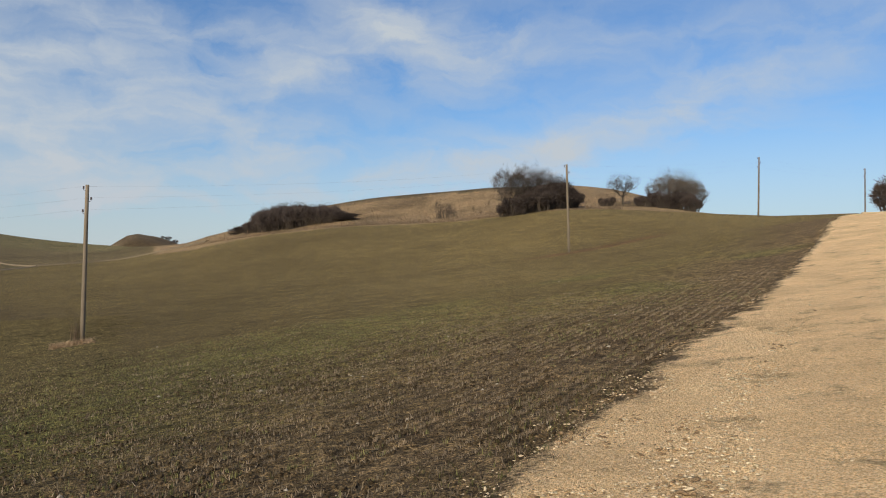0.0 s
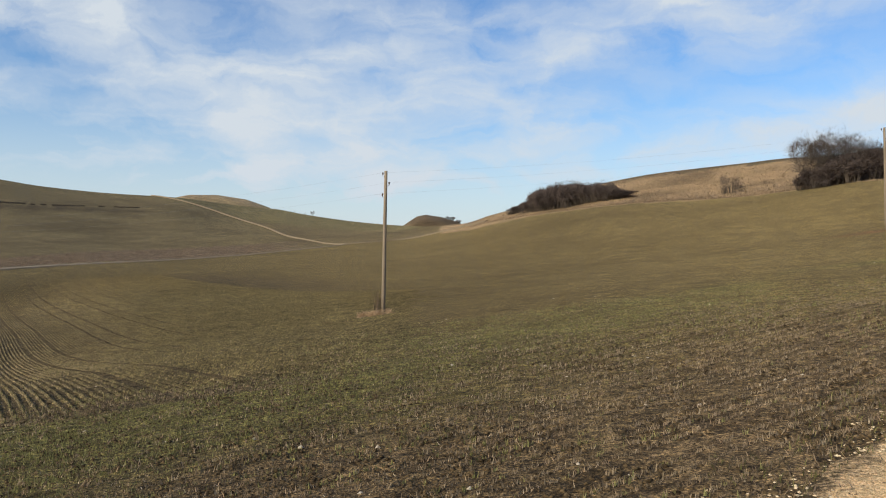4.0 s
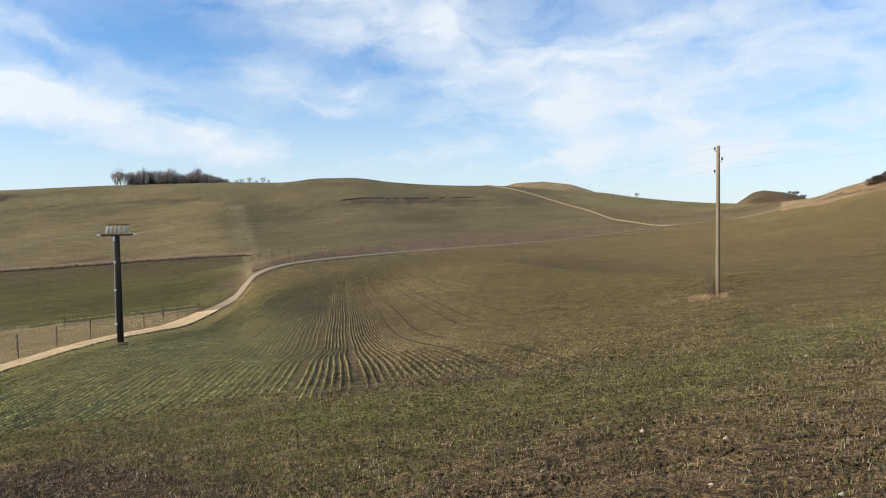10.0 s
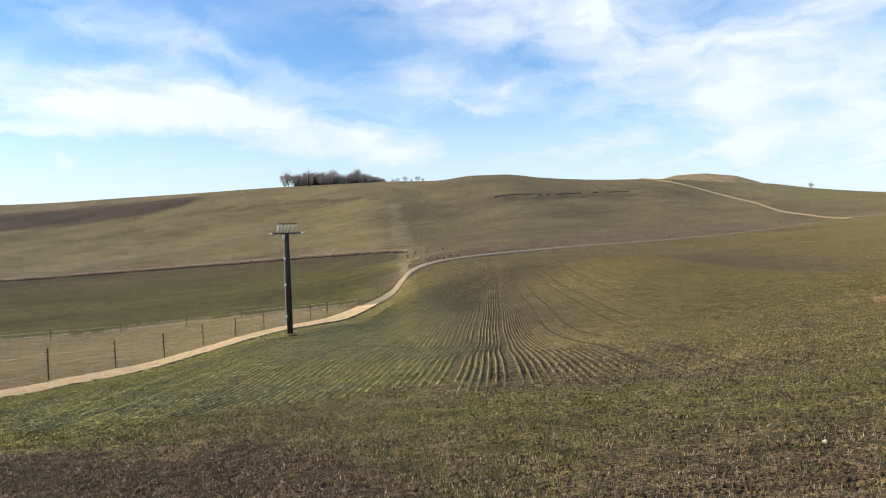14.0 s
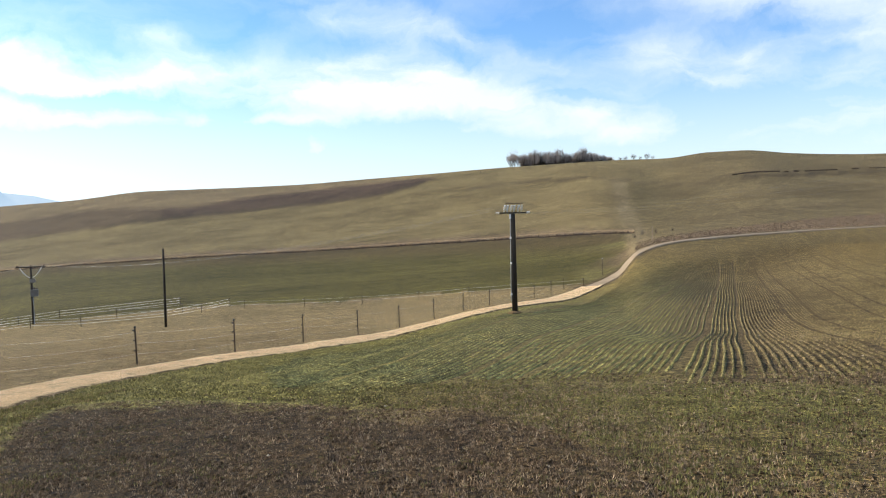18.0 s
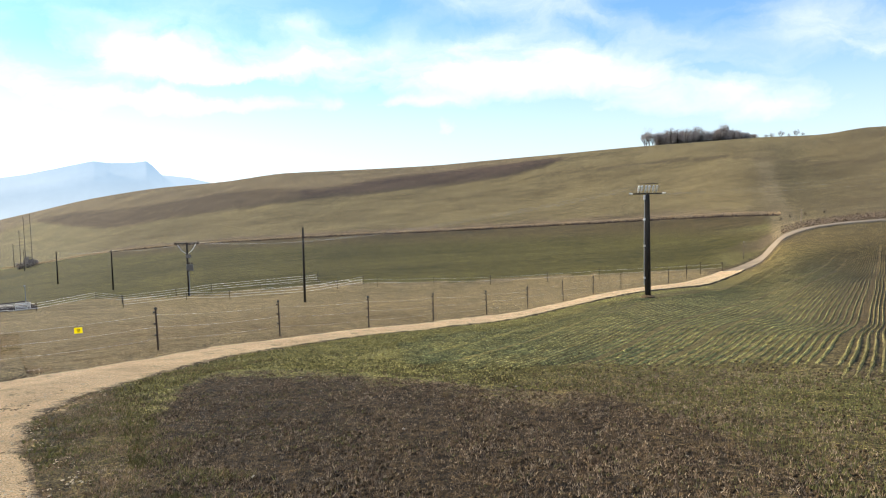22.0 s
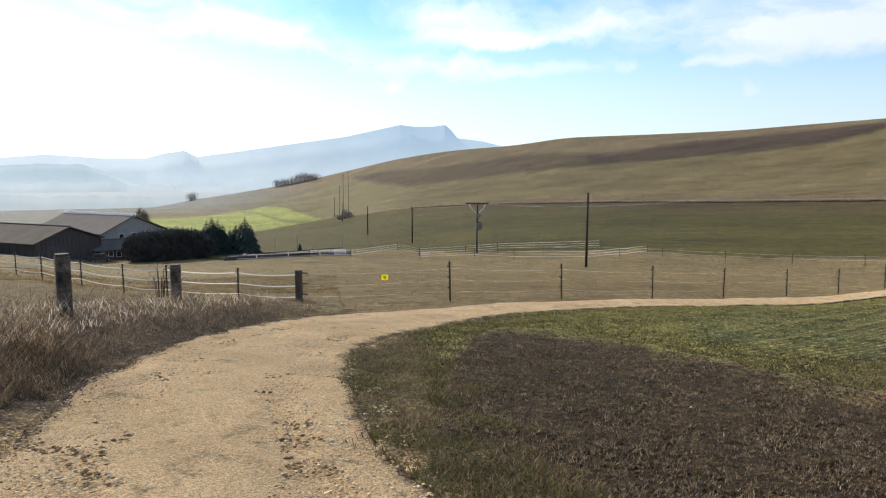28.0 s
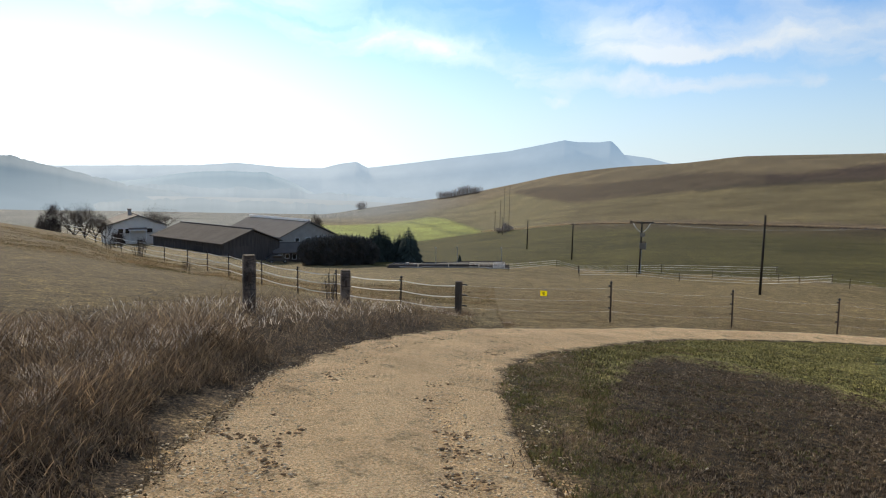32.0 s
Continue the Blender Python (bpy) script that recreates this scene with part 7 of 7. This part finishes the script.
# the headland was drilled along the upper track
LEAD = TRACK[(np.hypot(TRACK[:, 0], TRACK[:, 1]) > 4) & (np.hypot(TRACK[:, 0], TRACK[:, 1]) < 30) & (TRACK[:, 1] > 0) & (TRACK[:, 0] > 0)]
LEAD_WAY = (LEAD[-1] - LEAD[0]) * (1 if LEAD[-1][1] > LEAD[0][1] else -1)


LEAD_DIR = LEAD_WAY[:2] / math.hypot(LEAD_WAY[0], LEAD_WAY[1])
LEAD_LEFT = np.array([-LEAD_DIR[1], LEAD_DIR[0]])
LITTER = leafy("brown_dead_litter", (0.215, 0.15, 0.085), through_light=0.2, each=0.5)
TUFT_GREEN = leafy("winter_wheat_tufts", (0.185, 0.175, 0.066), through_light=0.2, each=0.5)
TUFT_LUSH = leafy("lush_winter_wheat_tufts", (0.31, 0.272, 0.097), through_light=0.2, each=0.5)
TUFT_TAN = leafy("withered_stubble_tufts", (0.36, 0.275, 0.18), through_light=0.2, each=0.5)
TUFT_BROWN = leafy("dead_brown_tufts", (0.25, 0.18, 0.115), through_light=0.1, each=0.5)
TUFT_DARK = leafy("rotting_dark_litter", (0.16, 0.11, 0.068), through_light=0.05, each=0.6)
TUFT_PALE = leafy("bleached_straw_bits", (0.46, 0.37, 0.255), through_light=0.2, each=0.3)


def tufts(x, y, kinds, seed, tall=1.0, droop=1.0, green=TUFT_GREEN):
    """Small tufts of blades at x, y; kinds picks 0 green, 1 tan, 2 brown, 3 pale or 4 dark for each."""
    words = ((green, "sprouts", "young green winter wheat tufts in drilled rows", "crop", 6, 0.05, 0.012, 0.5),
             (TUFT_TAN, "stubble", "withered tan stubble tufts in drilled rows", "straw", 6, 0.05, 0.012, 0.6),
             (TUFT_BROWN, "dead_litter", "dead brown stalks and leaves on the soil", "straw", 6, 0.042, 0.013, 0.8),
             (TUFT_PALE, "straw_litter", "pale bits of straw on the soil", "straw", 2, 0.04, 0.012, 1.2),
             (TUFT_DARK, "dead_litter", "dark rotting stalks and leaves on bare soil", "straw", 5, 0.045, 0.014, 0.9))
    for k, (mat, nm, lab, cat, n, h, w, lean) in enumerate(words):
        blades(0, cluster(keep(x, y, kinds == k), n, 0.013, seed + k), h * tall, w, lean * droop, mat, nm, lab, cat, seed + 10 + k, single=True)


def tuft_kinds(x, y, g, az, dark, rng):
    """What grows where: green shoots out in the field, withered stubble by the upper track, dead stalks on the dark patch."""
    patchy = rough_noise(x, y, 3.0, 11) * 0.6 + rough_noise(x, y, 0.8, 12) * 0.4
    p_green = np.clip(0.18 + 0.45 * np.clip((g - 4.5) / 5, 0, 1) + (patchy - 0.5) * 1.2, 0.03, 0.95)
    p_green = np.where(az > 50, np.clip(0.58 - 0.4 * np.clip((az - 98) / 8, 0, 1) + (patchy - 0.5) * 0.8, 0.05, 0.9), p_green)
    p_green = np.where(dark, np.clip((patchy - 0.42) * 0.6, 0.02, 0.3), p_green)
    u, v = rng.uniform(0, 1, len(x)), rng.uniform(0, 1, len(x))
    p_tan = np.where(dark, 0.13, 0.68 - 0.4 * np.clip((az - 22) / 14, 0, 1))
    rest = np.where(dark & (rng.uniform(0, 1, len(x)) < 0.75), 4, 2)
    return np.where(u < p_green, 0, np.where(v < 0.07, 3, np.where(v < 0.07 + p_tan, 1, rest)))


# headland tufts in rows along the upper track
rng = np.random.RandomState(6)
gu, gv = np.meshgrid(np.arange(-30, 30, 0.21), np.arange(-34, 34, 0.05), indexing="ij")
gu, gv = gu.ravel(), gv.ravel()
sway = (rough_noise(gv, gu * 0.2, 3.0, 15) - 0.5) * 0.07
px = gu + sway + rng.normal(0, 0.010, len(gu))
py = gv + rng.uniform(-0.03, 0.03, len(gu))
x, y = px * LEAD_LEFT[0] + py * LEAD_DIR[0], px * LEAD_LEFT[1] + py * LEAD_DIR[1]
r, az = np.hypot(x, y), np.degrees(np.arctan2(-x, y))
sel = (r > 2.3) & (r < 27) & (az > -34) & (az < 118) & (rng.uniform(0, 1, len(x)) < np.clip(1.35 - r / 24, 0.12, 1))
x, y, r, az, gu = x[sel], y[sel], r[sel], az[sel], gu[sel]
ok, g, sd = off_track(x, y, 0.05)
thin = rough_noise(x, y, 0.45, 21) * 0.5 + rough_noise(x, y, 1.9, 22) * 0.5
wheel = (np.round((gu + 30) / 0.21) % 5 == 0) & (az < 62)
dark = (r < dark_range(az)) & (az > 55)
dense = np.where(dark, 0.74, 0.9) * np.where(wheel, 0.3, 1.0)
ok &= (sd < 0) & (thin + rng.uniform(-0.3, 0.3, len(x)) < dense) & ((r < 14.5 + thin * 3) | (az < 34)) & ((r < dark_range(az) + 1) | (az < 80))
x, y, r, az, g, dark = x[ok], y[ok], r[ok], az[ok], g[ok], dark[ok]
kinds = tuft_kinds(x, y, g, az, dark, rng)
tufts(x[~dark], y[~dark], kinds[~dark], 200)
tufts(x[dark] + rng.normal(0, 0.06, dark.sum()), y[dark] + rng.normal(0, 0.06, dark.sum()), kinds[dark], 215, 0.6, 1.8)
# low tufts and bits strewn between the rows
rng = np.random.RandomState(8)
x, y = scatter(95000, 40, 117, 2.4, 17, 140, 1.05)
r, az = np.hypot(x, y), np.degrees(np.arctan2(-x, y))
ok, g, sd = off_track(x, y, 0.25)
dark = (r < dark_range(az)) & (az > 55)
ok &= (sd < 0) & ((r < 14) | dark) & (rng.uniform(0, 1, len(x)) < np.clip((az - 44) / 20, 0, 1) * np.where(dark, 0.55, 0.5)) & (dark | (az < 78) | (az > 106))
x, y, g, az, dark = x[ok], y[ok], g[ok], az[ok], dark[ok]
tufts(x, y, tuft_kinds(x, y, g, az, dark, rng), 260, 0.62, 1.5)
# tufts along the sown rows, green beside the lower track
rng = np.random.RandomState(7)
gi, gs = np.meshgrid(np.array([i for i in range(-130, 90) if not bare_row(i)]) * ROW_GAP, np.arange(8, 48, 0.09), indexing="ij")
gi, gs = gi.ravel(), gs.ravel() + rng.uniform(-0.04, 0.04, gi.size)
way = np.array([-math.sin(radians(55)), math.cos(radians(55))])
cx = row_line(gs, gi) + rng.normal(0, 0.016, len(gi))
x, y = way[0] * gs + way[1] * cx, way[1] * gs - way[0] * cx
r, az = np.hypot(x, y), np.degrees(np.arctan2(-x, y))
sel = (az > 28) & (az < 114) & (r < 46) & (r > 12) & (rng.uniform(0, 1, len(x)) < np.clip(1.3 - r / 40, 0.15, 0.85))
x, y, r, az = x[sel], y[sel], r[sel], az[sel]
ok, g, sd = off_track(x, y, 0.1)
thin = rough_noise(x, y, 0.6, 23) * 0.5 + rough_noise(x, y, 2.2, 24) * 0.5
ok &= (sd < 0) & (thin < 0.72) & (r > 13.6 + thin * 2) & (r > dark_range(az) + 0.2 + thin)
x, y, r, az, g = x[ok], y[ok], r[ok], az[ok], g[ok]
p_green = np.clip((32 - g) / 14 * np.clip((az - 48) / 12, 0, 1), 0.4, 0.97)
u = rng.uniform(0, 1, len(x))
tufts(x, y, np.where(u < p_green, 0, np.where(rng.uniform(0, 1, len(x)) < 0.35, 1, 2)), 230, green=TUFT_LUSH)
x3, y3 = scatter(34000, -32, 112, 2.4, 17, 103, 1.3)
ok3, g3, s3 = off_track(x3, y3, 0.0)
lumps(keep(x3, y3, ok3 & (s3 < 0)), 0.023, CLOD, "clods", "crumbly brown clods of soil", "soil", 9)
x4, y4 = scatter(130, -30, 108, 4, 40, 104, 1.2)
ok4, g4, s4 = off_track(x4, y4, 0.1)
lumps(keep(x4, y4, ok4 & (s4 < 0)), 0.03, LIMESTONE, "field_stones", "pale limestone pebbles scattered over the field", "stones", 10)
# green strip by the lower track, and turf on the verge
SPROUT_BRIGHT = leafy("bright_green_crop", (0.195, 0.175, 0.064), through_light=0.15, each=0.4)
x, y = scatter(110000, 57, 113, 8, 52, 105, 1.3)
ok, g, s = off_track(x, y, 0.1)
az, r = np.degrees(np.arctan2(-x, y)), np.hypot(x, y)
ok &= (s < 0) & (g < 11.0) & (r > dark_range(az) + 0.3) & (np.random.RandomState(77).uniform(0, 1, len(x)) < np.clip((az - 61) / 18, 0, 1))
ok &= ((r < dark_range(az) + 4) | (g < 4)) & (np.random.RandomState(78).uniform(0, 1, len(x)) < np.clip(np.maximum((az - 66) / 16, (r - 13) / 6), 0, 1))
blades(0, keep(x, y, ok), 0.045, 0.016, 0.8, SPROUT_BRIGHT, "green_crop_strip", "short bright green crop beside the track", "crop", 11)
x, y = scatter(34000, 98, 125, 3.0, 20, 106, 1.2)
ok, g, s = off_track(x, y, -0.1)
r_ = np.hypot(x, y)
mottle = rough_noise(x, y, 0.5, 31) * 0.6 + rough_noise(x, y, 1.8, 34) * 0.4
ok &= (s < 0) & (g < 0.3 + 1.9 * mottle * np.clip((r_ - 3) / 4, 0.5, 1)) & (mottle > np.random.RandomState(32).uniform(0.3, 0.8, len(x)))
brown = np.random.RandomState(33).uniform(0, 1, len(x)) < 0.2 + 0.75 * rough_noise(x, y, 0.6, 37)
blades(0, cluster(keep(x, y, ok & ~brown), 5, 0.02, 64), 0.036, 0.019, 1.7, TURF, "verge_turf", "short green turf at the track's edge", "grass", 12, single=True)
blades(0, cluster(keep(x, y, ok & brown), 4, 0.02, 65), 0.036, 0.018, 1.8, LITTER, "verge_turf", "short brown withered turf at the track's edge", "grass", 52, single=True)
x, y = scatter(40000, -32, 112, 2.4, 26, 116, 1.3)
ok, g, s = off_track(x, y, -0.15)
ok &= (s < 0) & (g < 1.0) & (rough_noise(x, y, 1.1, 33) > 0.45)
blades(0, keep(x, y, ok), 0.055, 0.008, 0.9, TURF, "verge_turf", "patchy green turf beside the upper track", "grass", 17)

# the tall dry verge
xa, ya = scatter(150000, 117, 172, 6, 34, 107, 1.5)
xb, yb = scatter(190000, 122, 176, 2.0, 11, 127, 1.1)
x, y = np.concatenate([xa, xb]), np.concatenate([ya, yb])
ok, g, s = off_track(x, y, 0.0)
rng = np.random.RandomState(13)
lumpy = rough_noise(x, y, 0.45, 42) * 0.55 + rough_noise(x, y, 2.2, 43) * 0.45
ok &= (s > 0) & (g < 6.0) & (rng.uniform(0, 1, len(x)) < np.clip(1.35 - g / 4.5, 0.08, 1)) & (lumpy > np.clip(0.55 - g * 0.75, 0.0, 0.6))
bear = np.degrees(np.arctan2(-x, y)) % 360
tall = np.clip(0.05 + (g - 0.1) * 0.8, 0.03, 0.5) * np.clip(1.5 - g / 5.0, 0.15, 1) * (0.35 + 1.15 * lumpy) * np.clip((bear - 118) / 7, 0.2, 1)
pick = rng.uniform(0, 1, len(x))
up = tall * rng.uniform(0, 0.9, len(x)) * (rng.uniform(0, 1, len(x)) < 0.72)
for lo, hi, mat, nm, lab, wd in ((0.0, 0.56, OLD_GRASS, "dry_grass", "tangled dead brown grass on the verge", 0.007), (0.56, 0.87, DRY_GRASS, "dry_grass", "straw-coloured dry grass on the verge", 0.006), (0.87, 1.0, PALE_STALK, "dry_stalks", "bleached broken stalks in the verge", 0.010)):
    mk = ok & (pick >= lo) & (pick < hi) & ((lo < 0.8) | ((g > 0.8) & (lumpy > 0.42)))
    low = lo < 0.8
    blades(0, keep(x, y, mk), tall[mk] * (0.46 if low else 0.24), wd, 1.5 if low else 1.2, mat, nm, lab, "grass", 14 + int(lo * 10), 0.45, up[mk] if low else tall[mk] * 0.7)
# low tufts and litter where the verge meets the gravel
x, y = scatter(170000, 117, 172, 2.4, 26, 131, 1.3)
g, s = line_gap(x, y, TRACK[::3])
g -= half_width(x, y)
ok = (s > 0) & (g > -0.3) & (g < 0.7) & (rough_noise(x, y, 0.35, 44) * 0.6 + rough_noise(x, y, 1.3, 45) * 0.4 > 0.56 - g * 0.5)
blades(0, keep(x, y, ok), 0.06, 0.008, 1.6, OLD_GRASS, "edge_tufts", "short dark matted tufts along the gravel edge", "grass", 27, 0.5, single=True)
x, y = scatter(9000, 117, 170, 2.4, 20, 132, 1.3)
g, s = line_gap(x, y, TRACK[::3])
g -= half_width(x, y)
lumps(keep(x, y, (s > 0) & (g > -0.3) & (g < 0.35)), 0.012, CLOD, "clods", "dark clods crumbling onto the gravel edge", "soil", 28)
# short meadow grass behind it
x, y = scatter(300000, 118, 156, 6, 75, 108, 1.25)
ok, g, s = off_track(x, y, 2.0)
rng = np.random.RandomState(15)
tufts = rough_noise(x, y, 0.5, 81) * 0.45 + rough_noise(x, y, 2.2, 82) * 0.55
ok &= (s > 0) & (tufts > rng.uniform(0.25, 0.8, len(x)))
pick = rng.uniform(0, 1, len(x)) + (rough_noise(x, y, 3.0, 83) - 0.5) < 0.5
blades(0, keep(x, y, ok & pick), 0.08, 0.03, 1.2, leafy("tan_meadow_grass", (0.30, 0.2, 0.105), each=0.5), "meadow_grass", "short tan winter grass on the meadow", "grass", 18, single=True)
blades(0, keep(x, y, ok & ~pick), 0.075, 0.03, 1.2, leafy("olive_meadow_grass", (0.105, 0.088, 0.036)), "meadow_grass", "short olive winter grass on the meadow", "grass", 19, single=True)
# cropped grass of the paddock over the track
x, y = scatter(120000, 84, 128, 22, 75, 118, 1.0)
ok, g, s = off_track(x, y, 0.6)
ok &= (s > 0) & (rough_noise(x, y, 0.6, 84) * 0.5 + rough_noise(x, y, 2.5, 85) * 0.5 > np.random.RandomState(16).uniform(0.25, 0.8, len(x)))
blades(0, keep(x, y, ok), 0.05, 0.03, 1.3, leafy("grazed_tan_grass", (0.29, 0.21, 0.12)), "paddock_grass", "short grazed tan grass in the paddock", "grass", 29, single=True)
# ragged tufts and spilt gravel along the field edge of the track
x, y = scatter(70000, -34, 125, 2.2, 30, 134, 1.35)
g, s = line_gap(x, y, TRACK[::3])
g -= half_width(x, y)
ok = (s < 0) & (g > -0.4) & (g < 0.3) & (rough_noise(x, y, 0.3, 64) * 0.5 + rough_noise(x, y, 1.2, 65) * 0.5 > 0.58 - g * 0.5)
blades(0, keep(x, y, ok), 0.05, 0.008, 1.4, OLD_GRASS, "edge_tufts", "short dark matted tufts along the field edge of the track", "grass", 37, 0.5)
# unploughed heap of earth, stones and dead grass at the foot of the first pole
rng = np.random.RandomState(150)
u, w = rng.uniform(-1.6, 0.6, 120), rng.normal(0, 0.22, 120)
heap = (-18.1 + u * 0.895 - w * 0.446 + 0.12, 36.3 + u * 0.446 + w * 0.895 - 0.25)
lumps(heap, 0.075, plain("dry_pale_earth", (0.19, 0.128, 0.075), 0.95, vary=0.4, scale=6, grain=30, bump=0.3), "earth_heap", "pale heap of earth and stones at a pole's foot", "soil", 151)
u, w = rng.uniform(-1.3, 0.5, 700), rng.normal(0, 0.25, 700)
blades(0, (-18.1 + u * 0.895 - w * 0.446, 36.3 + u * 0.446 + w * 0.895 - 0.2), 0.28, 0.022, 1.2, DRY_GRASS, "dry_grass", "dead grass left standing round a pole's foot", "grass", 152)
u, w = rng.normal(-0.3, 0.12, 60), rng.normal(0, 0.1, 60)
blades(0, (-18.1 + u * 0.895 - w * 0.446, 36.3 + u * 0.446 + w * 0.895), 1.3, 0.018, 0.25, OLD_GRASS, "weeds", "thin dead weed stalks beside a pole", "weeds", 153)
# loose stones on the track
x, y = scatter(76000, -40, 165, 2.2, 26, 109, 1.5)
g, s = line_gap(x, y, TRACK[::3])
ok = g < half_width(x, y) + 0.7 * rough_noise(x, y, 0.5, 63) ** 2
lumps(keep(x, y, ok), 0.016, plain("loose_gravel", (0.84, 0.66, 0.42), 0.95, vary=0.4, scale=9, grain=40, bump=0.2), "loose_gravel", "loose pale limestone chips on the track", "gravel", 16, 0.4)
x, y = scatter(40000, -40, 165, 2.2, 20, 129, 1.4)
g, s = line_gap(x, y, TRACK[::3])
lumps(keep(x, y, (g < half_width(x, y) * 0.97) & (rough_noise(x, y, 0.9, 66) > 0.4)), 0.012, plain("brown_gravel", (0.36, 0.24, 0.125), 0.95, vary=0.4, scale=9, grain=40, bump=0.2), "loose_gravel", "loose brown dirty chips on the track", "gravel", 36, 0.35)
x, y = scatter(60000, -40, 165, 2.2, 16, 119, 1.3)
g, s = line_gap(x, y, TRACK[::3])
lumps(keep(x, y, (g < half_width(x, y)) & (rough_noise(x, y, 0.4, 51) * 0.6 + rough_noise(x, y, 1.6, 52) * 0.4 > 0.64)), 0.022, plain("trodden_mud", (0.26, 0.17, 0.09), 0.95, vary=0.4, scale=8, grain=40), "mud_crumbs", "crusts of dark mud trodden into the track", "soil", 26, 0.4)
# rough stubbly bank along the foot of the far slope
x, y = scatter(24000, 62, 119, 0, 1, 110, 1.0)
az = np.degrees(np.arctan2(-x, y))
rng = np.random.RandomState(20)
rr = np.interp(az, [62, 70, 79, 88, 100.7, 111.6, 119], [165, 185, 195, 205, 230, 270, 305]) + rng.uniform(0, 1, len(x)) ** 1.5 * 7
blades(0, (-np.sin(np.radians(az)) * rr, np.cos(np.radians(az)) * rr), 0.15, 0.14, 0.9, DRY_GRASS, "rough_bank", "rough dead grass bank along the far field edge", "grass", 21)
x, y = scatter(5000, 62, 112, 0, 1, 130, 1.0)
az = np.degrees(np.arctan2(-x, y))
rr = np.interp(az, [62, 70, 79, 88, 100.7, 111.6, 119], [165, 185, 195, 205, 230, 270, 305]) - 0.5 + rng.uniform(-1, 1, len(x)) * 0.6
tuft = rough_noise(az * 12, az * 0, 1.0, 77)
blades(0, (-np.sin(np.radians(az)) * rr, np.cos(np.radians(az)) * rr), 0.2 + 0.4 * tuft ** 3, 0.22, 0.6, BRUSH, "weeds", "dark dead weeds along the foot of the far bank", "weeds", 23)
# dry grass on the barrow hill's bank
x, y = scatter(13000, -14, 20, 0, 1, 111, 1.0)
az = np.degrees(np.arctan2(-x, y))
rr = np.interp(az, [-14, -9.6, -5, 0, 8, 12.6, 16.8, 20.5], [124, 122, 136, 146, 156, 176, 196, 228]) + rng.uniform(0, 1, len(x)) ** 1.6 * 50
blades(0, (-np.sin(np.radians(az)) * rr, np.cos(np.radians(az)) * rr), 0.22, 0.14, 0.9, leafy("hill_bank_grass", (0.29, 0.21, 0.13), each=0.3), "hill_grass", "tufts of dry straw-coloured grass on the hill", "grass", 22)
# trodden rough ground above the lane, strewn with clods and dead weeds
x, y = scatter(9000, 33, 62, 0, 1, 160, 1.0)
az = np.degrees(np.arctan2(-x, y))
rng = np.random.RandomState(161)
edge = np.interp(az, [33, 37.5, 42, 48.2, 54, 57.8, 60, 62], [217, 192, 172, 152, 137, 127, 122, 118])
rr = edge * (1.02 + 0.15 * rng.uniform(0, 1, len(x)) ** 1.2)
x, y = -np.sin(np.radians(az)) * rr, np.cos(np.radians(az)) * rr
pick = rng.uniform(0, 1, len(x)) < 0.4
lumps(keep(x, y, pick), 0.09, plain("pale_turned_clods", (0.21, 0.16, 0.11), 0.95, vary=0.5, scale=2, grain=12), "clods", "pale turned clods above the lane", "soil", 162, 0.7)
blades(0, keep(x, y, ~pick), 0.16, 0.16, 0.9, OLD_GRASS, "weeds", "dead brown weeds above the lane", "weeds", 163)
rng = np.random.RandomState(170)
az = rng.uniform(63, 106, 520)
rr = np.interp(az, [62, 70, 79, 88, 100.7, 111.6], [165, 185, 195, 205, 230, 270]) + rng.uniform(0, 1.6, len(az))
x, y = cluster((-np.sin(np.radians(az)) * rr, np.cos(np.radians(az)) * rr), 26, 0.35, 171)
blades(0, (x, y), 0.55, 0.1, 0.6, leafy("grey_bank_grass", (0.30, 0.235, 0.16), each=0.5), "bank_tussocks", "lumpy tussocks of grey dead grass on the bank", "grass", 172)
# dark broken hedge line high on the slope above the lane
rng = np.random.RandomState(180)
az = rng.uniform(44.5, 55.0, 1500)
az = az[rough_noise(az * 3, az * 0, 1.0, 181) > 0.32]
rr = np.interp(az, [44.5, 46.8, 51.1, 55.1], [309, 302, 281, 270]) + rng.normal(0, 0.8, len(az))
blades(0, (-np.sin(np.radians(az)) * rr, np.cos(np.radians(az)) * rr), 0.26, 0.3, 0.7, BRUSH, "weeds", "dark dead scrub along a field edge on the slope", "weeds", 182)
# marker posts beside the lane
for az, r in ((60.7, 136.2), (64.5, 109.6)):
    ob = tagged(new("marker_post"), "thin pale marker post beside the lane", "post", "lane marker posts")
    ob.location = at(az, r)
    part("post", Shape().tube([(0, 0, -0.3), (0, 0, 1.3), (0, 0, 2.4)], [0.06, 0.055, 0.05], 7), CONCRETE, ob)
    part("cap", Shape().tube([(0, 0, 2.4), (0, 0, 2.46)], [0.06, 0.02], 7), WHITE_PAINT, ob)
# dead weeds at the corner post's foot
rng = np.random.RandomState(183)
blades(0, (GATE_POST.x + rng.normal(0.1, 0.45, 900), GATE_POST.y + rng.normal(-0.2, 0.45, 900)), 0.34, 0.012, 1.0, OLD_GRASS, "weeds", "dark dead weeds round the corner post", "weeds", 184)
